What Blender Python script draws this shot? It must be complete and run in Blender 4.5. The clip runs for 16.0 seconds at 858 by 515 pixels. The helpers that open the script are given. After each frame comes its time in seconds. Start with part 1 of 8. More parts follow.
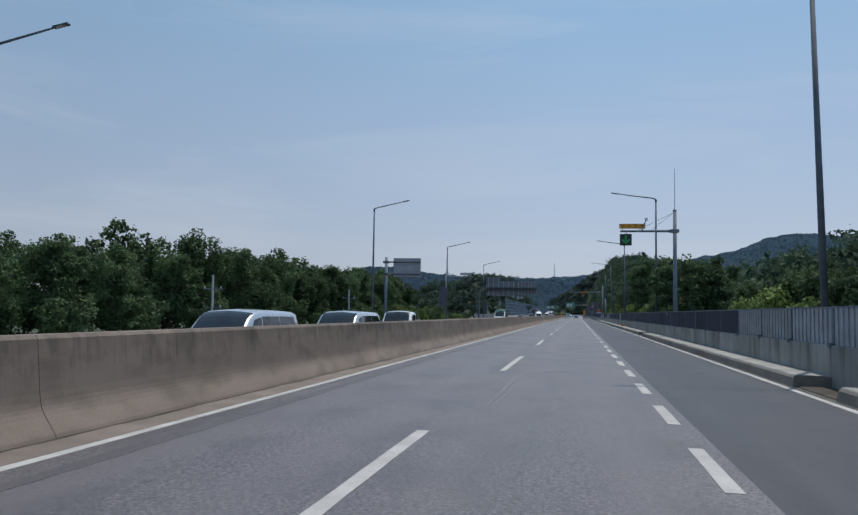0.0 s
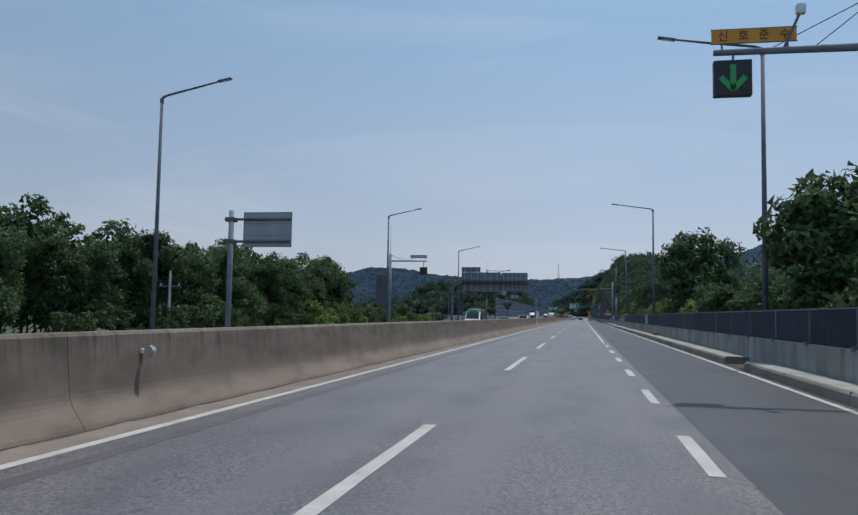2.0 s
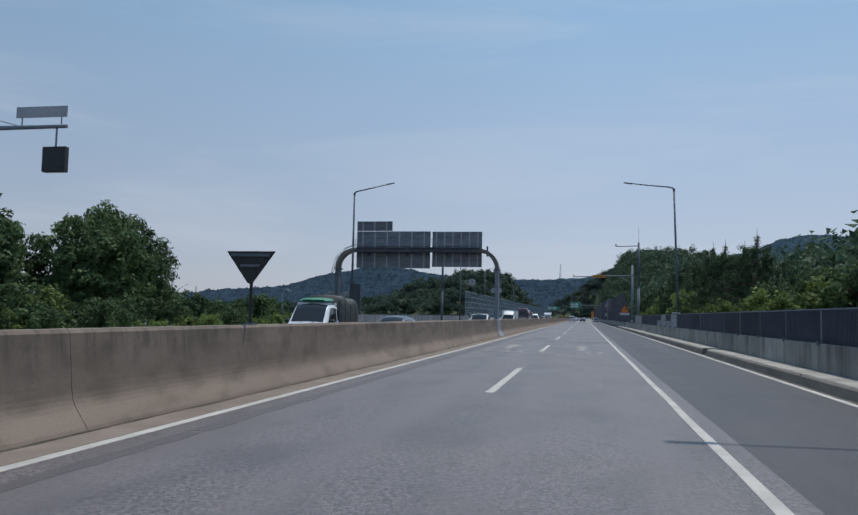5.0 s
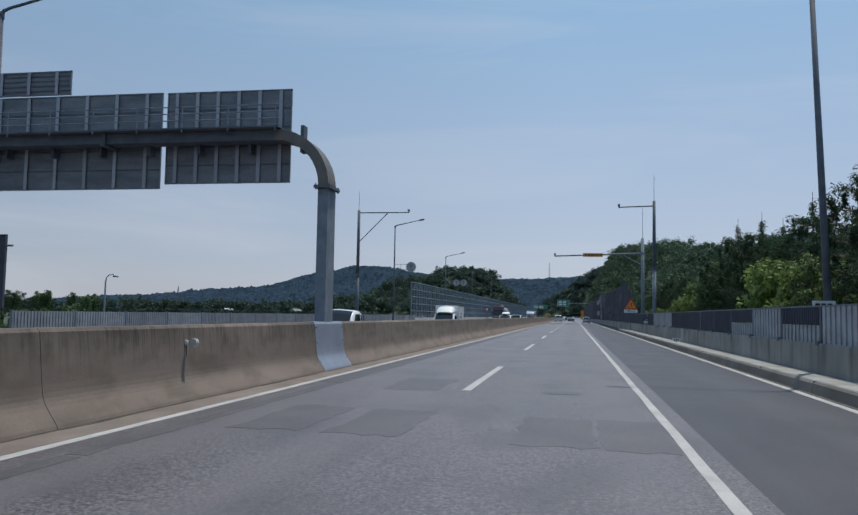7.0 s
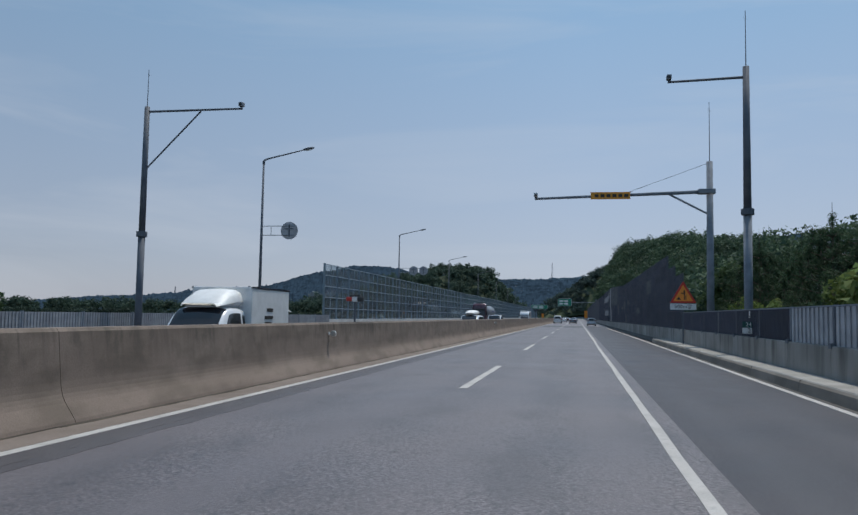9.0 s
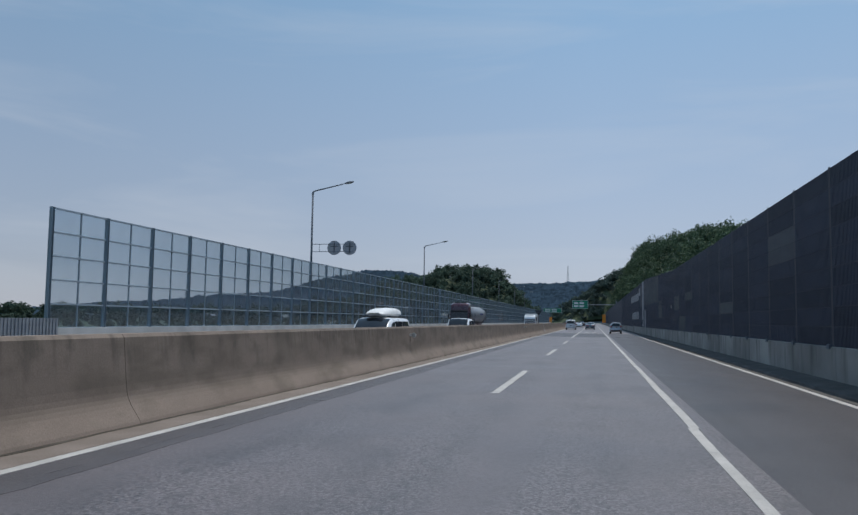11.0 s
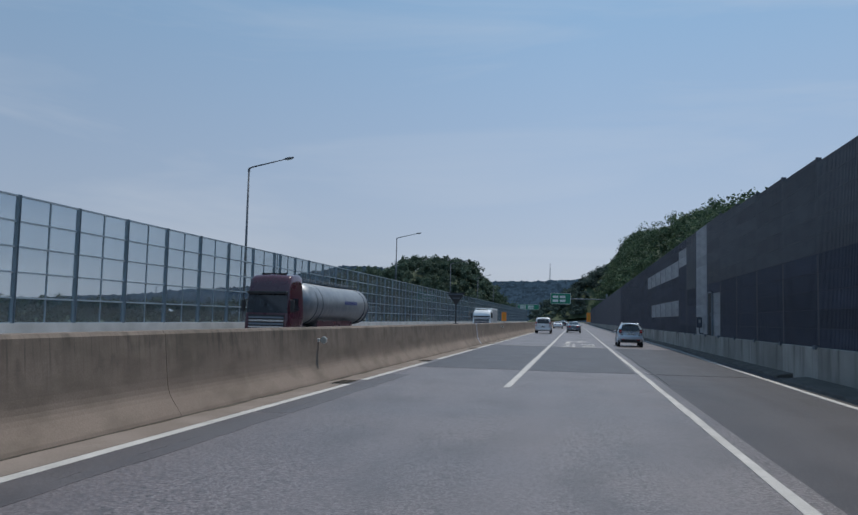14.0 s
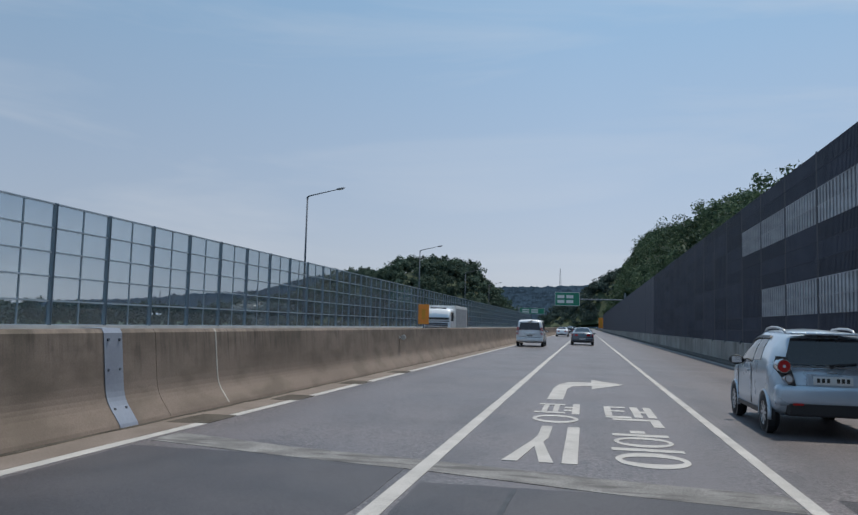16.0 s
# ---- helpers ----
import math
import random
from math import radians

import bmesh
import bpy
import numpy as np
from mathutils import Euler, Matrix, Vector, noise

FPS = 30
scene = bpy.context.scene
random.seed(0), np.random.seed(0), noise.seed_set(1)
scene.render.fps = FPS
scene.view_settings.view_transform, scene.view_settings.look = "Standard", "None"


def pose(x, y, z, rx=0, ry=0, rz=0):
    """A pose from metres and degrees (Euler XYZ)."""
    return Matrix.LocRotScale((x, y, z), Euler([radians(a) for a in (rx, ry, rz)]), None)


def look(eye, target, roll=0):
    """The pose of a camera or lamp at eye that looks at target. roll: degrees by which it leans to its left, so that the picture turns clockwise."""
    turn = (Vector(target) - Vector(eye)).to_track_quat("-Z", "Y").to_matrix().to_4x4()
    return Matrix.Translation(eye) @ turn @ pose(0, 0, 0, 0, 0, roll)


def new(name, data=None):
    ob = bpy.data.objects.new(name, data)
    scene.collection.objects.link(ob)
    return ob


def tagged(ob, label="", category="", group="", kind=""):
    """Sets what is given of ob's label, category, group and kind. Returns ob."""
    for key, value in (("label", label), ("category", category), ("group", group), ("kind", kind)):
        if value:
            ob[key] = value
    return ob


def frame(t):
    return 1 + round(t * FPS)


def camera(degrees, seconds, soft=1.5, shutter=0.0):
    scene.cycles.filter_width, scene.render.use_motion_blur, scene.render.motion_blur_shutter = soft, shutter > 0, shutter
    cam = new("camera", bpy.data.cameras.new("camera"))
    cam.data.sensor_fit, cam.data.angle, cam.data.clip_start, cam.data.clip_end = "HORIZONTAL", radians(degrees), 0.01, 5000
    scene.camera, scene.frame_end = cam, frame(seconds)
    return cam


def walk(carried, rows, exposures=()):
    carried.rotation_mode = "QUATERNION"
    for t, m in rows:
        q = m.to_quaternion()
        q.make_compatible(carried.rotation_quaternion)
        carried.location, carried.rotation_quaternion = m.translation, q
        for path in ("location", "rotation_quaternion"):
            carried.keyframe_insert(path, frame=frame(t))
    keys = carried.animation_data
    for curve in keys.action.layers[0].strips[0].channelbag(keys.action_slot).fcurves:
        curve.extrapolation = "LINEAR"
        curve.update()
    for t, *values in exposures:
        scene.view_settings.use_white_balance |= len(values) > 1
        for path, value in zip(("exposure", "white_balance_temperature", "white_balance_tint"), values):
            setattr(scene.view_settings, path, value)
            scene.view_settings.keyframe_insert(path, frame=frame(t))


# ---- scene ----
cam = camera(57.0, 16.0, soft=1.45)
PATH = [
    (0, (2.125, 0.981, 1.66), (1.755, 2.942, 1.798), 0.9),
    (0.5, (2.113, 10.955, 1.636), (1.744, 12.915, 1.771), 1.0),
    (1, (2.155, 20.79, 1.622), (1.78, 22.75, 1.756), 1.0),
    (1.5, (2.186, 30.519, 1.63), (1.806, 32.477, 1.77), 1.0),
    (2, (2.185, 40.412, 1.636), (1.804, 42.371, 1.778), 1.0),
    (2.5, (2.128, 50.228, 1.612), (1.747, 52.186, 1.751), 1.1),
    (3, (2.065, 59.68, 1.631), (1.68, 61.638, 1.766), 1.4),
    (5.5, (1.886, 110.923, 1.575), (1.502, 112.88, 1.719), 1.1),
    (6, (1.966, 120.819, 1.569), (1.591, 122.779, 1.71), 1.0),
    (6.5, (2.042, 131.248, 1.538), (1.679, 133.209, 1.684), 0.9),
    (7, (2.178, 140.785, 1.562), (1.817, 142.747, 1.705), 1.0),
    (7.5, (2.254, 150.674, 1.568), (1.892, 152.636, 1.713), 0.8),
    (8, (2.31, 160.293, 1.561), (1.944, 162.254, 1.705), 0.8),
    (8.5, (2.384, 170.424, 1.578), (2.017, 172.385, 1.72), 1.1),
    (9, (2.403, 180.169, 1.56), (2.034, 182.129, 1.705), 1.0),
    (11.5, (1.969, 229.483, 1.559), (1.553, 231.433, 1.717), 0.7),
    (12, (1.82, 239.431, 1.583), (1.399, 241.381, 1.734), 0.6),
    (12.5, (1.593, 249.364, 1.571), (1.173, 251.314, 1.718), 0.9),
    (13, (1.558, 258.742, 1.579), (1.137, 260.691, 1.731), 0.8),
    (13.5, (1.505, 268.374, 1.61), (1.108, 270.329, 1.757), 1.6),
    (14, (1.577, 278.721, 1.584), (1.211, 280.682, 1.736), 1.3),
    (14.5, (1.68, 288.644, 1.615), (1.326, 290.607, 1.762), 1.2),
    (15, (1.675, 298.567, 1.64), (1.322, 300.531, 1.787), 1.3),
    (15.5, (1.79, 308.853, 1.537), (1.417, 310.812, 1.689), 1.0),
    (16, (1.65, 319.219, 1.48), (1.258, 321.174, 1.646), 1.5),
]
EXPOSURES = [(0.0, 0.16, 6570, 10), (3.0, 0.18, 6600, 10), (6.0, 0.18, 6600, 10), (8.0, 0.14, 6560, 10), (9.0, 0.09, 6530, 10), (11.5, 0.08, 6500, 10), (14.0, 0.09, 6500, 10), (14.5, 0.08, 6520, 10), (15.0, 0.23, 6700, 10), (16.0, 0.22, 6760, 10)]
SUN_STRENGTH, SKY_STRENGTH, SKY_DUST = 2.9, 0.105, 0.6
CLOUD = (5.2, 5.6, 6.2, 1.0)
VEIL_LOW, VEIL_HIGH = (0.388, 0.424, 0.525, 1.0), (0.200, 0.378, 0.586, 1.0)
walk(cam, [(t, look(eye, target, roll)) for t, eye, target, roll in PATH], exposures=EXPOSURES)

# ---- world and light ----
SUN_WAY = Vector((0.16, 0.37, 1.0)).normalized()
world = bpy.data.worlds.new("world")
scene.world = world
world.use_nodes = True
wn, wl = world.node_tree.nodes, world.node_tree.links
sky = wn.new("ShaderNodeTexSky")
sky.sky_type, sky.sun_disc = "NISHITA", False
sky.sun_elevation = math.asin(SUN_WAY.z)
sky.sun_rotation = math.atan2(SUN_WAY.x, SUN_WAY.y)
sky.air_density, sky.dust_density, sky.ozone_density = 1.0, SKY_DUST, 1.6
# thin high cloud: streaks stretched along one direction of the sky dome
w_co = wn.new("ShaderNodeTexCoord")
w_map = wn.new("ShaderNodeMapping")
w_map.inputs["Rotation"].default_value = (0.25, -0.32, 0.6)
w_map.inputs["Scale"].default_value = (1.1, 1.6, 7.0)
w_noise = wn.new("ShaderNodeTexNoise")
w_noise.inputs["Scale"].default_value = 1.6
w_noise.inputs["Detail"].default_value = 5.0
w_noise.inputs["Roughness"].default_value = 0.55
w_noise.inputs["Distortion"].default_value = 0.6
w_ramp = wn.new("ShaderNodeValToRGB")
w_ramp.color_ramp.elements[0].position, w_ramp.color_ramp.elements[1].position = 0.45, 0.85
w_ramp.color_ramp.elements[1].color = (0.42, 0.42, 0.42, 1)
w_mix = wn.new("ShaderNodeMixRGB")
w_mix.inputs["Color2"].default_value = CLOUD
wl.new(w_co.outputs["Generated"], w_map.inputs["Vector"])
wl.new(w_map.outputs["Vector"], w_noise.inputs["Vector"])
wl.new(w_noise.outputs["Fac"], w_ramp.inputs["Fac"])
wl.new(w_ramp.outputs["Color"], w_mix.inputs["Fac"])
# a veil of high thin haze that evens out the dome
w_sep, w_veil, w_even = wn.new("ShaderNodeSeparateXYZ"), wn.new("ShaderNodeValToRGB"), wn.new("ShaderNodeMixRGB")
w_veil.color_ramp.elements[0].color, w_veil.color_ramp.elements[1].color = VEIL_LOW, VEIL_HIGH
w_veil.color_ramp.elements[0].position, w_veil.color_ramp.elements[1].position = 0.0, 0.45
w_even.inputs["Fac"].default_value = 0.84
w_gain = wn.new("ShaderNodeVectorMath")
w_gain.operation = "SCALE"
w_side = wn.new("ShaderNodeMapRange")  # brighter towards the sun's side
w_side.inputs["From Min"].default_value, w_side.inputs["From Max"].default_value = -0.6, 0.0
w_side.inputs["To Min"].default_value, w_side.inputs["To Max"].default_value = 0.850 / SKY_STRENGTH, 1.075 / SKY_STRENGTH
wl.new(w_sep.outputs["X"], w_side.inputs["Value"])
wl.new(w_side.outputs["Result"], w_gain.inputs["Scale"])
wl.new(w_co.outputs["Generated"], w_sep.inputs["Vector"])
wl.new(w_sep.outputs["Z"], w_veil.inputs["Fac"])
wl.new(w_veil.outputs["Color"], w_gain.inputs[0])
wl.new(sky.outputs["Color"], w_even.inputs["Color1"])
wl.new(w_gain.outputs["Vector"], w_even.inputs["Color2"])
wl.new(w_even.outputs["Color"], w_mix.inputs["Color1"])
wl.new(w_mix.outputs["Color"], wn["Background"].inputs["Color"])
wn["Background"].inputs["Strength"].default_value = SKY_STRENGTH

sun_data = bpy.data.lights.new("sun", "SUN")
sun_data.energy, sun_data.angle, sun_data.color = SUN_STRENGTH, radians(0.6), (1.0, 0.95, 0.87)
sun = new("sun", sun_data)
sun.matrix_world = look(SUN_WAY * 60, (0, 0, 0))

# ---- materials ----


def mat(name, a, b=None, scale=2.0, rough=0.8, metal=0.0, bump=0.0, bump_scale=60.0, fine=None, stretch=(1, 1, 1),
        detail=4.0, rough_var=0.1, spec=0.5, coat=0.0, piece=0.0, lo=0.35, hi=0.65, space="Object"):
    """A surface: two colours mixed by a coarse noise, a finer mottling, varied roughness, fine relief, and a tone that differs piece by piece."""
    m = bpy.data.materials.new(name)
    m.use_nodes = True
    n, l = m.node_tree.nodes, m.node_tree.links
    p = n["Principled BSDF"]
    co = n.new("ShaderNodeTexCoord")
    mp = n.new("ShaderNodeMapping")
    mp.inputs["Scale"].default_value = stretch
    l.new(co.outputs[space], mp.inputs["Vector"])
    t = n.new("ShaderNodeTexNoise")
    t.inputs["Scale"].default_value, t.inputs["Detail"].default_value = scale, detail
    l.new(mp.outputs["Vector"], t.inputs["Vector"])
    r = n.new("ShaderNodeValToRGB")
    r.color_ramp.elements[0].position, r.color_ramp.elements[1].position = lo, hi
    r.color_ramp.elements[0].color = (*a, 1)
    r.color_ramp.elements[1].color = (*(b or a), 1)
    l.new(t.outputs["Fac"], r.inputs["Fac"])
    out = r.outputs["Color"]
    f = n.new("ShaderNodeTexNoise")
    f.inputs["Scale"].default_value, f.inputs["Detail"].default_value = bump_scale, 2.0
    l.new(co.outputs[space], f.inputs["Vector"])
    if fine:
        v = n.new("ShaderNodeMapRange")
        v.inputs["From Min"].default_value, v.inputs["From Max"].default_value = 0.3, 0.7
        v.inputs["To Min"].default_value, v.inputs["To Max"].default_value = 1 - fine, 1 + fine
        l.new(f.outputs["Fac"], v.inputs["Value"])
        mul = n.new("ShaderNodeVectorMath")
        mul.operation = "SCALE"
        l.new(out, mul.inputs[0])
        l.new(v.outputs["Result"], mul.inputs["Scale"])
        out = mul.outputs["Vector"]
    if piece:
        oi = n.new("ShaderNodeObjectInfo")
        v = n.new("ShaderNodeMapRange")
        v.inputs["To Min"].default_value, v.inputs["To Max"].default_value = 1 - piece, 1 + piece
        l.new(oi.outputs["Random"], v.inputs["Value"])
        mul = n.new("ShaderNodeVectorMath")
        mul.operation = "SCALE"
        l.new(out, mul.inputs[0])
        l.new(v.outputs["Result"], mul.inputs["Scale"])
        out = mul.outputs["Vector"]
    l.new(out, p.inputs["Base Color"])
    rv = n.new("ShaderNodeMapRange")
    rv.inputs["To Min"].default_value, rv.inputs["To Max"].default_value = max(0.02, rough - rough_var), min(1, rough + rough_var)
    l.new(t.outputs["Fac"], rv.inputs["Value"])
    l.new(rv.outputs["Result"], p.inputs["Roughness"])
    p.inputs["Metallic"].default_value = metal
    p.inputs["Specular IOR Level"].default_value = spec
    p.inputs["Coat Weight"].default_value = coat
    p.inputs["Coat Roughness"].default_value = 0.05
    if bump:
        bp = n.new("ShaderNodeBump")
        bp.inputs["Strength"].default_value, bp.inputs["Distance"].default_value = bump, 0.01
        l.new(f.outputs["Fac"], bp.inputs["Height"])
        l.new(bp.outputs["Normal"], p.inputs["Normal"])
    return m


def mix_in(m, colour, scale, stretch, lo, hi, amount, offset=(0, 0, 0), space="Object", grain=4.0):
    """Lays stains of another colour over a material."""
    n, l = m.node_tree.nodes, m.node_tree.links
    p = n["Principled BSDF"]
    old = p.inputs["Base Color"].links[0].from_socket
    co, mp = n.new("ShaderNodeTexCoord"), n.new("ShaderNodeMapping")
    mp.inputs["Scale"].default_value, mp.inputs["Location"].default_value = stretch, offset
    l.new(co.outputs[space], mp.inputs["Vector"])
    t = n.new("ShaderNodeTexNoise")
    t.inputs["Scale"].default_value, t.inputs["Detail"].default_value = scale, grain
    l.new(mp.outputs["Vector"], t.inputs["Vector"])
    v = n.new("ShaderNodeMapRange")
    v.inputs["From Min"].default_value, v.inputs["From Max"].default_value = lo, hi
    v.inputs["To Max"].default_value = amount
    l.new(t.outputs["Fac"], v.inputs["Value"])
    x = n.new("ShaderNodeMixRGB")
    x.inputs["Color2"].default_value = (*colour, 1)
    l.new(v.outputs["Result"], x.inputs["Fac"])
    l.new(old, x.inputs["Color1"])
    l.new(x.outputs["Color"], p.inputs["Base Color"])
    return x, v


def plain(name, c, rough=0.5, metal=0.0, coat=0.0, emit=0.0, piece=0.0):
    m = mat(name, c, tuple(v * 0.88 for v in c), 3.0, rough, metal, coat=coat, fine=0.04, bump_scale=25.0, piece=piece)
    if emit:
        p = m.node_tree.nodes["Principled BSDF"]
        p.inputs["Emission Color"].default_value, p.inputs["Emission Strength"].default_value = (*c, 1), emit
    return m


ASPHALT = mat("worn_asphalt", (0.0735, 0.0590, 0.0620), (0.101, 0.0815, 0.0855), 0.35, 0.47, bump=0.5, bump_scale=70, fine=0.5, detail=7, spec=0.72)
mix_in(ASPHALT, (0.115, 0.098, 0.103), 0.8, (1.3, 0.02, 1), 0.47, 0.72, 0.55)      # polished streaks
mix_in(ASPHALT, (0.040, 0.039, 0.042), 1.0, (1.0, 0.03, 1), 0.54, 0.74, 0.5, (7, 3, 0))  # darker tar streaks
mix_in(ASPHALT, (0.30, 0.270, 0.275), 40.0, (1, 1, 1), 0.56, 0.66, 0.85, grain=3.0)  # pale stones
mix_in(ASPHALT, (0.014, 0.013, 0.014), 22.0, (1, 1, 1), 0.54, 0.62, 0.95, (3, 9, 0), grain=3.0)  # open pores
mix_in(ASPHALT, (0.20, 0.178, 0.183), 19.0, (1, 1, 1), 0.52, 0.62, 0.62, (5, 2, 0), grain=2.0)  # coarse pale chips
mix_in(ASPHALT, (0.034, 0.032, 0.034), 16.0, (1, 1, 1), 0.54, 0.65, 0.60, (1, 8, 0), grain=2.0)  # coarse pits
mix_in(ASPHALT, (0.056, 0.048, 0.051), 1.6, (0.6, 0.25, 1), 0.48, 0.64, 0.62, (11, 5, 0), grain=7.0)  # blotches
mix_in(ASPHALT, (0.026, 0.024, 0.025), 7.0, (1, 0.7, 1), 0.57, 0.66, 0.55, (2, 13, 0), grain=4.0)  # worn-out pits


def wheel_tracks(m, colour, amount):
    """Tyres polish and grey the binder along two tracks a lane, more in some stretches than in others."""
    n, l = m.node_tree.nodes, m.node_tree.links
    x, v = mix_in(m, colour, 0.5, (0.6, 0.04, 1), 0.30, 0.62, amount, (4, 1, 0), grain=5.0)
    co, sep, ph, sn, mr, mu = (n.new("ShaderNode" + k) for k in ("TexCoord", "SeparateXYZ", "Math", "Math", "MapRange", "Math"))
    l.new(co.outputs["Object"], sep.inputs[0])
    ph.operation, sn.operation, mu.operation = "MULTIPLY_ADD", "SINE", "MULTIPLY"
    ph.inputs[1].default_value, ph.inputs[2].default_value = 2 * math.pi / 1.8, math.pi / 2 - 2 * math.pi * 0.98 / 1.8
    l.new(sep.outputs["X"], ph.inputs[0])
    l.new(ph.outputs["Value"], sn.inputs[0])
    mr.inputs["From Min"].default_value = -0.35
    l.new(sn.outputs["Value"], mr.inputs["Value"])
    l.new(v.outputs["Result"], mu.inputs[0])
    l.new(mr.outputs["Result"], mu.inputs[1])
    l.new(mu.outputs["Value"], x.inputs["Fac"])


wheel_tracks(ASPHALT, (0.112, 0.095, 0.100), 0.7)
ASPHALT_NEW = mat("fresh_asphalt", (0.0265, 0.0236, 0.0288), (0.0385, 0.0345, 0.0408), 0.5, 0.52, bump=0.5, bump_scale=95, fine=0.5, detail=6, spec=0.42)
mix_in(ASPHALT_NEW, (0.066, 0.065, 0.072), 0.9, (0.9, 0.02, 1), 0.48, 0.74, 0.6)
mix_in(ASPHALT_NEW, (0.020, 0.020, 0.023), 1.4, (1.0, 0.12, 1), 0.54, 0.70, 0.5, (6, 2, 0), grain=6.0)
mix_in(ASPHALT_NEW, (0.12, 0.116, 0.12), 32.0, (1, 1, 1), 0.57, 0.67, 0.6, grain=3.0)
ASPHALT_PATCH = mat("patched_asphalt", (0.038, 0.0345, 0.0390), (0.058, 0.0530, 0.0590), 0.8, 0.50, bump=0.4, bump_scale=90, fine=0.45, detail=6, spec=0.38)
PAINT = mat("road_paint", (0.335, 0.320, 0.305), (0.43, 0.412, 0.395), 1.5, 0.7, bump=0.25, bump_scale=70, fine=0.12)
mix_in(PAINT, (0.24, 0.24, 0.24), 7.0, (1, 1, 1), 0.58, 0.75, 0.6, grain=6.0)
PAINT_WORN = mat("worn_road_paint", (0.21, 0.203, 0.203), (0.30, 0.290, 0.288), 2.0, 0.75, bump=0.3, bump_scale=70, fine=0.2)
mix_in(PAINT_WORN, (0.12, 0.11, 0.113), 11.0, (1, 1, 1), 0.47, 0.62, 0.75, grain=6.0)
CONCRETE_TAN = mat("tan_concrete", (0.176, 0.137, 0.113), (0.224, 0.178, 0.149), 0.9, 0.80, bump=0.12, bump_scale=45, fine=0.12, stretch=(1, 0.35, 1), detail=7, spec=0.3)
mix_in(CONCRETE_TAN, (0.208, 0.168, 0.136), 1.3, (1, 0.06, 3), 0.5, 0.72, 0.45)


def streaks(m, colour, scale, stretch, lo, hi, amount, z0, z1, shift, spell=None):
    """Rain stains that run down from the coping and thin out on the way; with spell, only along some stretches."""
    x, v = mix_in(m, colour, scale, stretch, lo, hi, amount, shift, grain=5.0)
    n, l = m.node_tree.nodes, m.node_tree.links
    co, sep, mr, mu = n.new("ShaderNodeTexCoord"), n.new("ShaderNodeSeparateXYZ"), n.new("ShaderNodeMapRange"), n.new("ShaderNodeMath")
    l.new(co.outputs["Object"], sep.inputs[0])
    mr.inputs["From Min"].default_value, mr.inputs["From Max"].default_value = z0, z1
    l.new(sep.outputs["Z"], mr.inputs["Value"])
    mu.operation = "MULTIPLY"
    l.new(v.outputs["Result"], mu.inputs[0])
    l.new(mr.outputs["Result"], mu.inputs[1])
    out = mu.outputs["Value"]
    if spell:
        mp, t, v2, m2 = n.new("ShaderNodeMapping"), n.new("ShaderNodeTexNoise"), n.new("ShaderNodeMapRange"), n.new("ShaderNodeMath")
        mp.inputs["Scale"].default_value, mp.inputs["Location"].default_value = (0, 0.055, 0), (spell, 0, 0)
        l.new(co.outputs["Object"], mp.inputs["Vector"])
        l.new(mp.outputs["Vector"], t.inputs["Vector"])
        t.inputs["Scale"].default_value, t.inputs["Detail"].default_value = 1.0, 3.0
        v2.inputs["From Min"].default_value, v2.inputs["From Max"].default_value = 0.46, 0.60
        l.new(t.outputs["Fac"], v2.inputs["Value"])
        m2.operation = "MULTIPLY"
        l.new(out, m2.inputs[0])
        l.new(v2.outputs["Result"], m2.inputs[1])
        out = m2.outputs["Value"]
    l.new(out, x.inputs["Fac"])


streaks(CONCRETE_TAN, (0.062, 0.053, 0.044), 1.0, (0.2, 5.0, 0.55), 0.54, 0.70, 0.55, 0.60, 1.24, (0, 0, 0))
streaks(CONCRETE_TAN, (0.085, 0.074, 0.059), 1.0, (0.2, 0.9, 0.35), 0.50, 0.68, 0.50, 0.25, 1.15, (3, 7, 2))
streaks(CONCRETE_TAN, (0.070, 0.063, 0.049), 1.0, (2.0, 3.2, 2.2), 0.54, 0.66, 0.5, 0.35, 1.1, (4, 2, 6))
mix_in(CONCRETE_TAN, (0.214, 0.176, 0.143), 1.0, (2.0, 4.0, 1.6), 0.56, 0.70, 0.4, (8, 3, 1), grain=6.0)
streaks(CONCRETE_TAN, (0.060, 0.053, 0.046), 1.0, (0.2, 14.0, 0.8), 0.56, 0.68, 0.6, 0.55, 1.10, (9, 1, 0), spell=1.0)
mix_in(CONCRETE_TAN, (0.098, 0.080, 0.062), 1.0, (1.5, 0.9, 2.5), 0.48, 0.66, 0.5, (6, 9, 4), grain=7.0)
# black algae that hangs from the coping in long stretches, with finger-wide drips below it
streaks(CONCRETE_TAN, (0.024, 0.023, 0.020), 1.0, (0.2, 0.10, 0.05), 0.42, 0.56, 0.42, 0.90, 1.24, (2, 0.6, 0), spell=2.0)
streaks(CONCRETE_TAN, (0.022, 0.021, 0.018), 1.0, (0.2, 9.0, 0.9), 0.52, 0.66, 0.75, 0.80, 1.22, (5, 4, 0), spell=2.0)
streaks(CONCRETE_TAN, (0.030, 0.028, 0.024), 1.0, (0.2, 24.0, 0.7), 0.56, 0.68, 0.7, 0.62, 1.10, (1, 8, 3), spell=2.0)
GUTTER = mat("gutter_concrete", (0.158, 0.131, 0.114), (0.212, 0.178, 0.157), 1.1, 0.9, bump=0.3, bump_scale=50, fine=0.15, detail=6, spec=0.15)
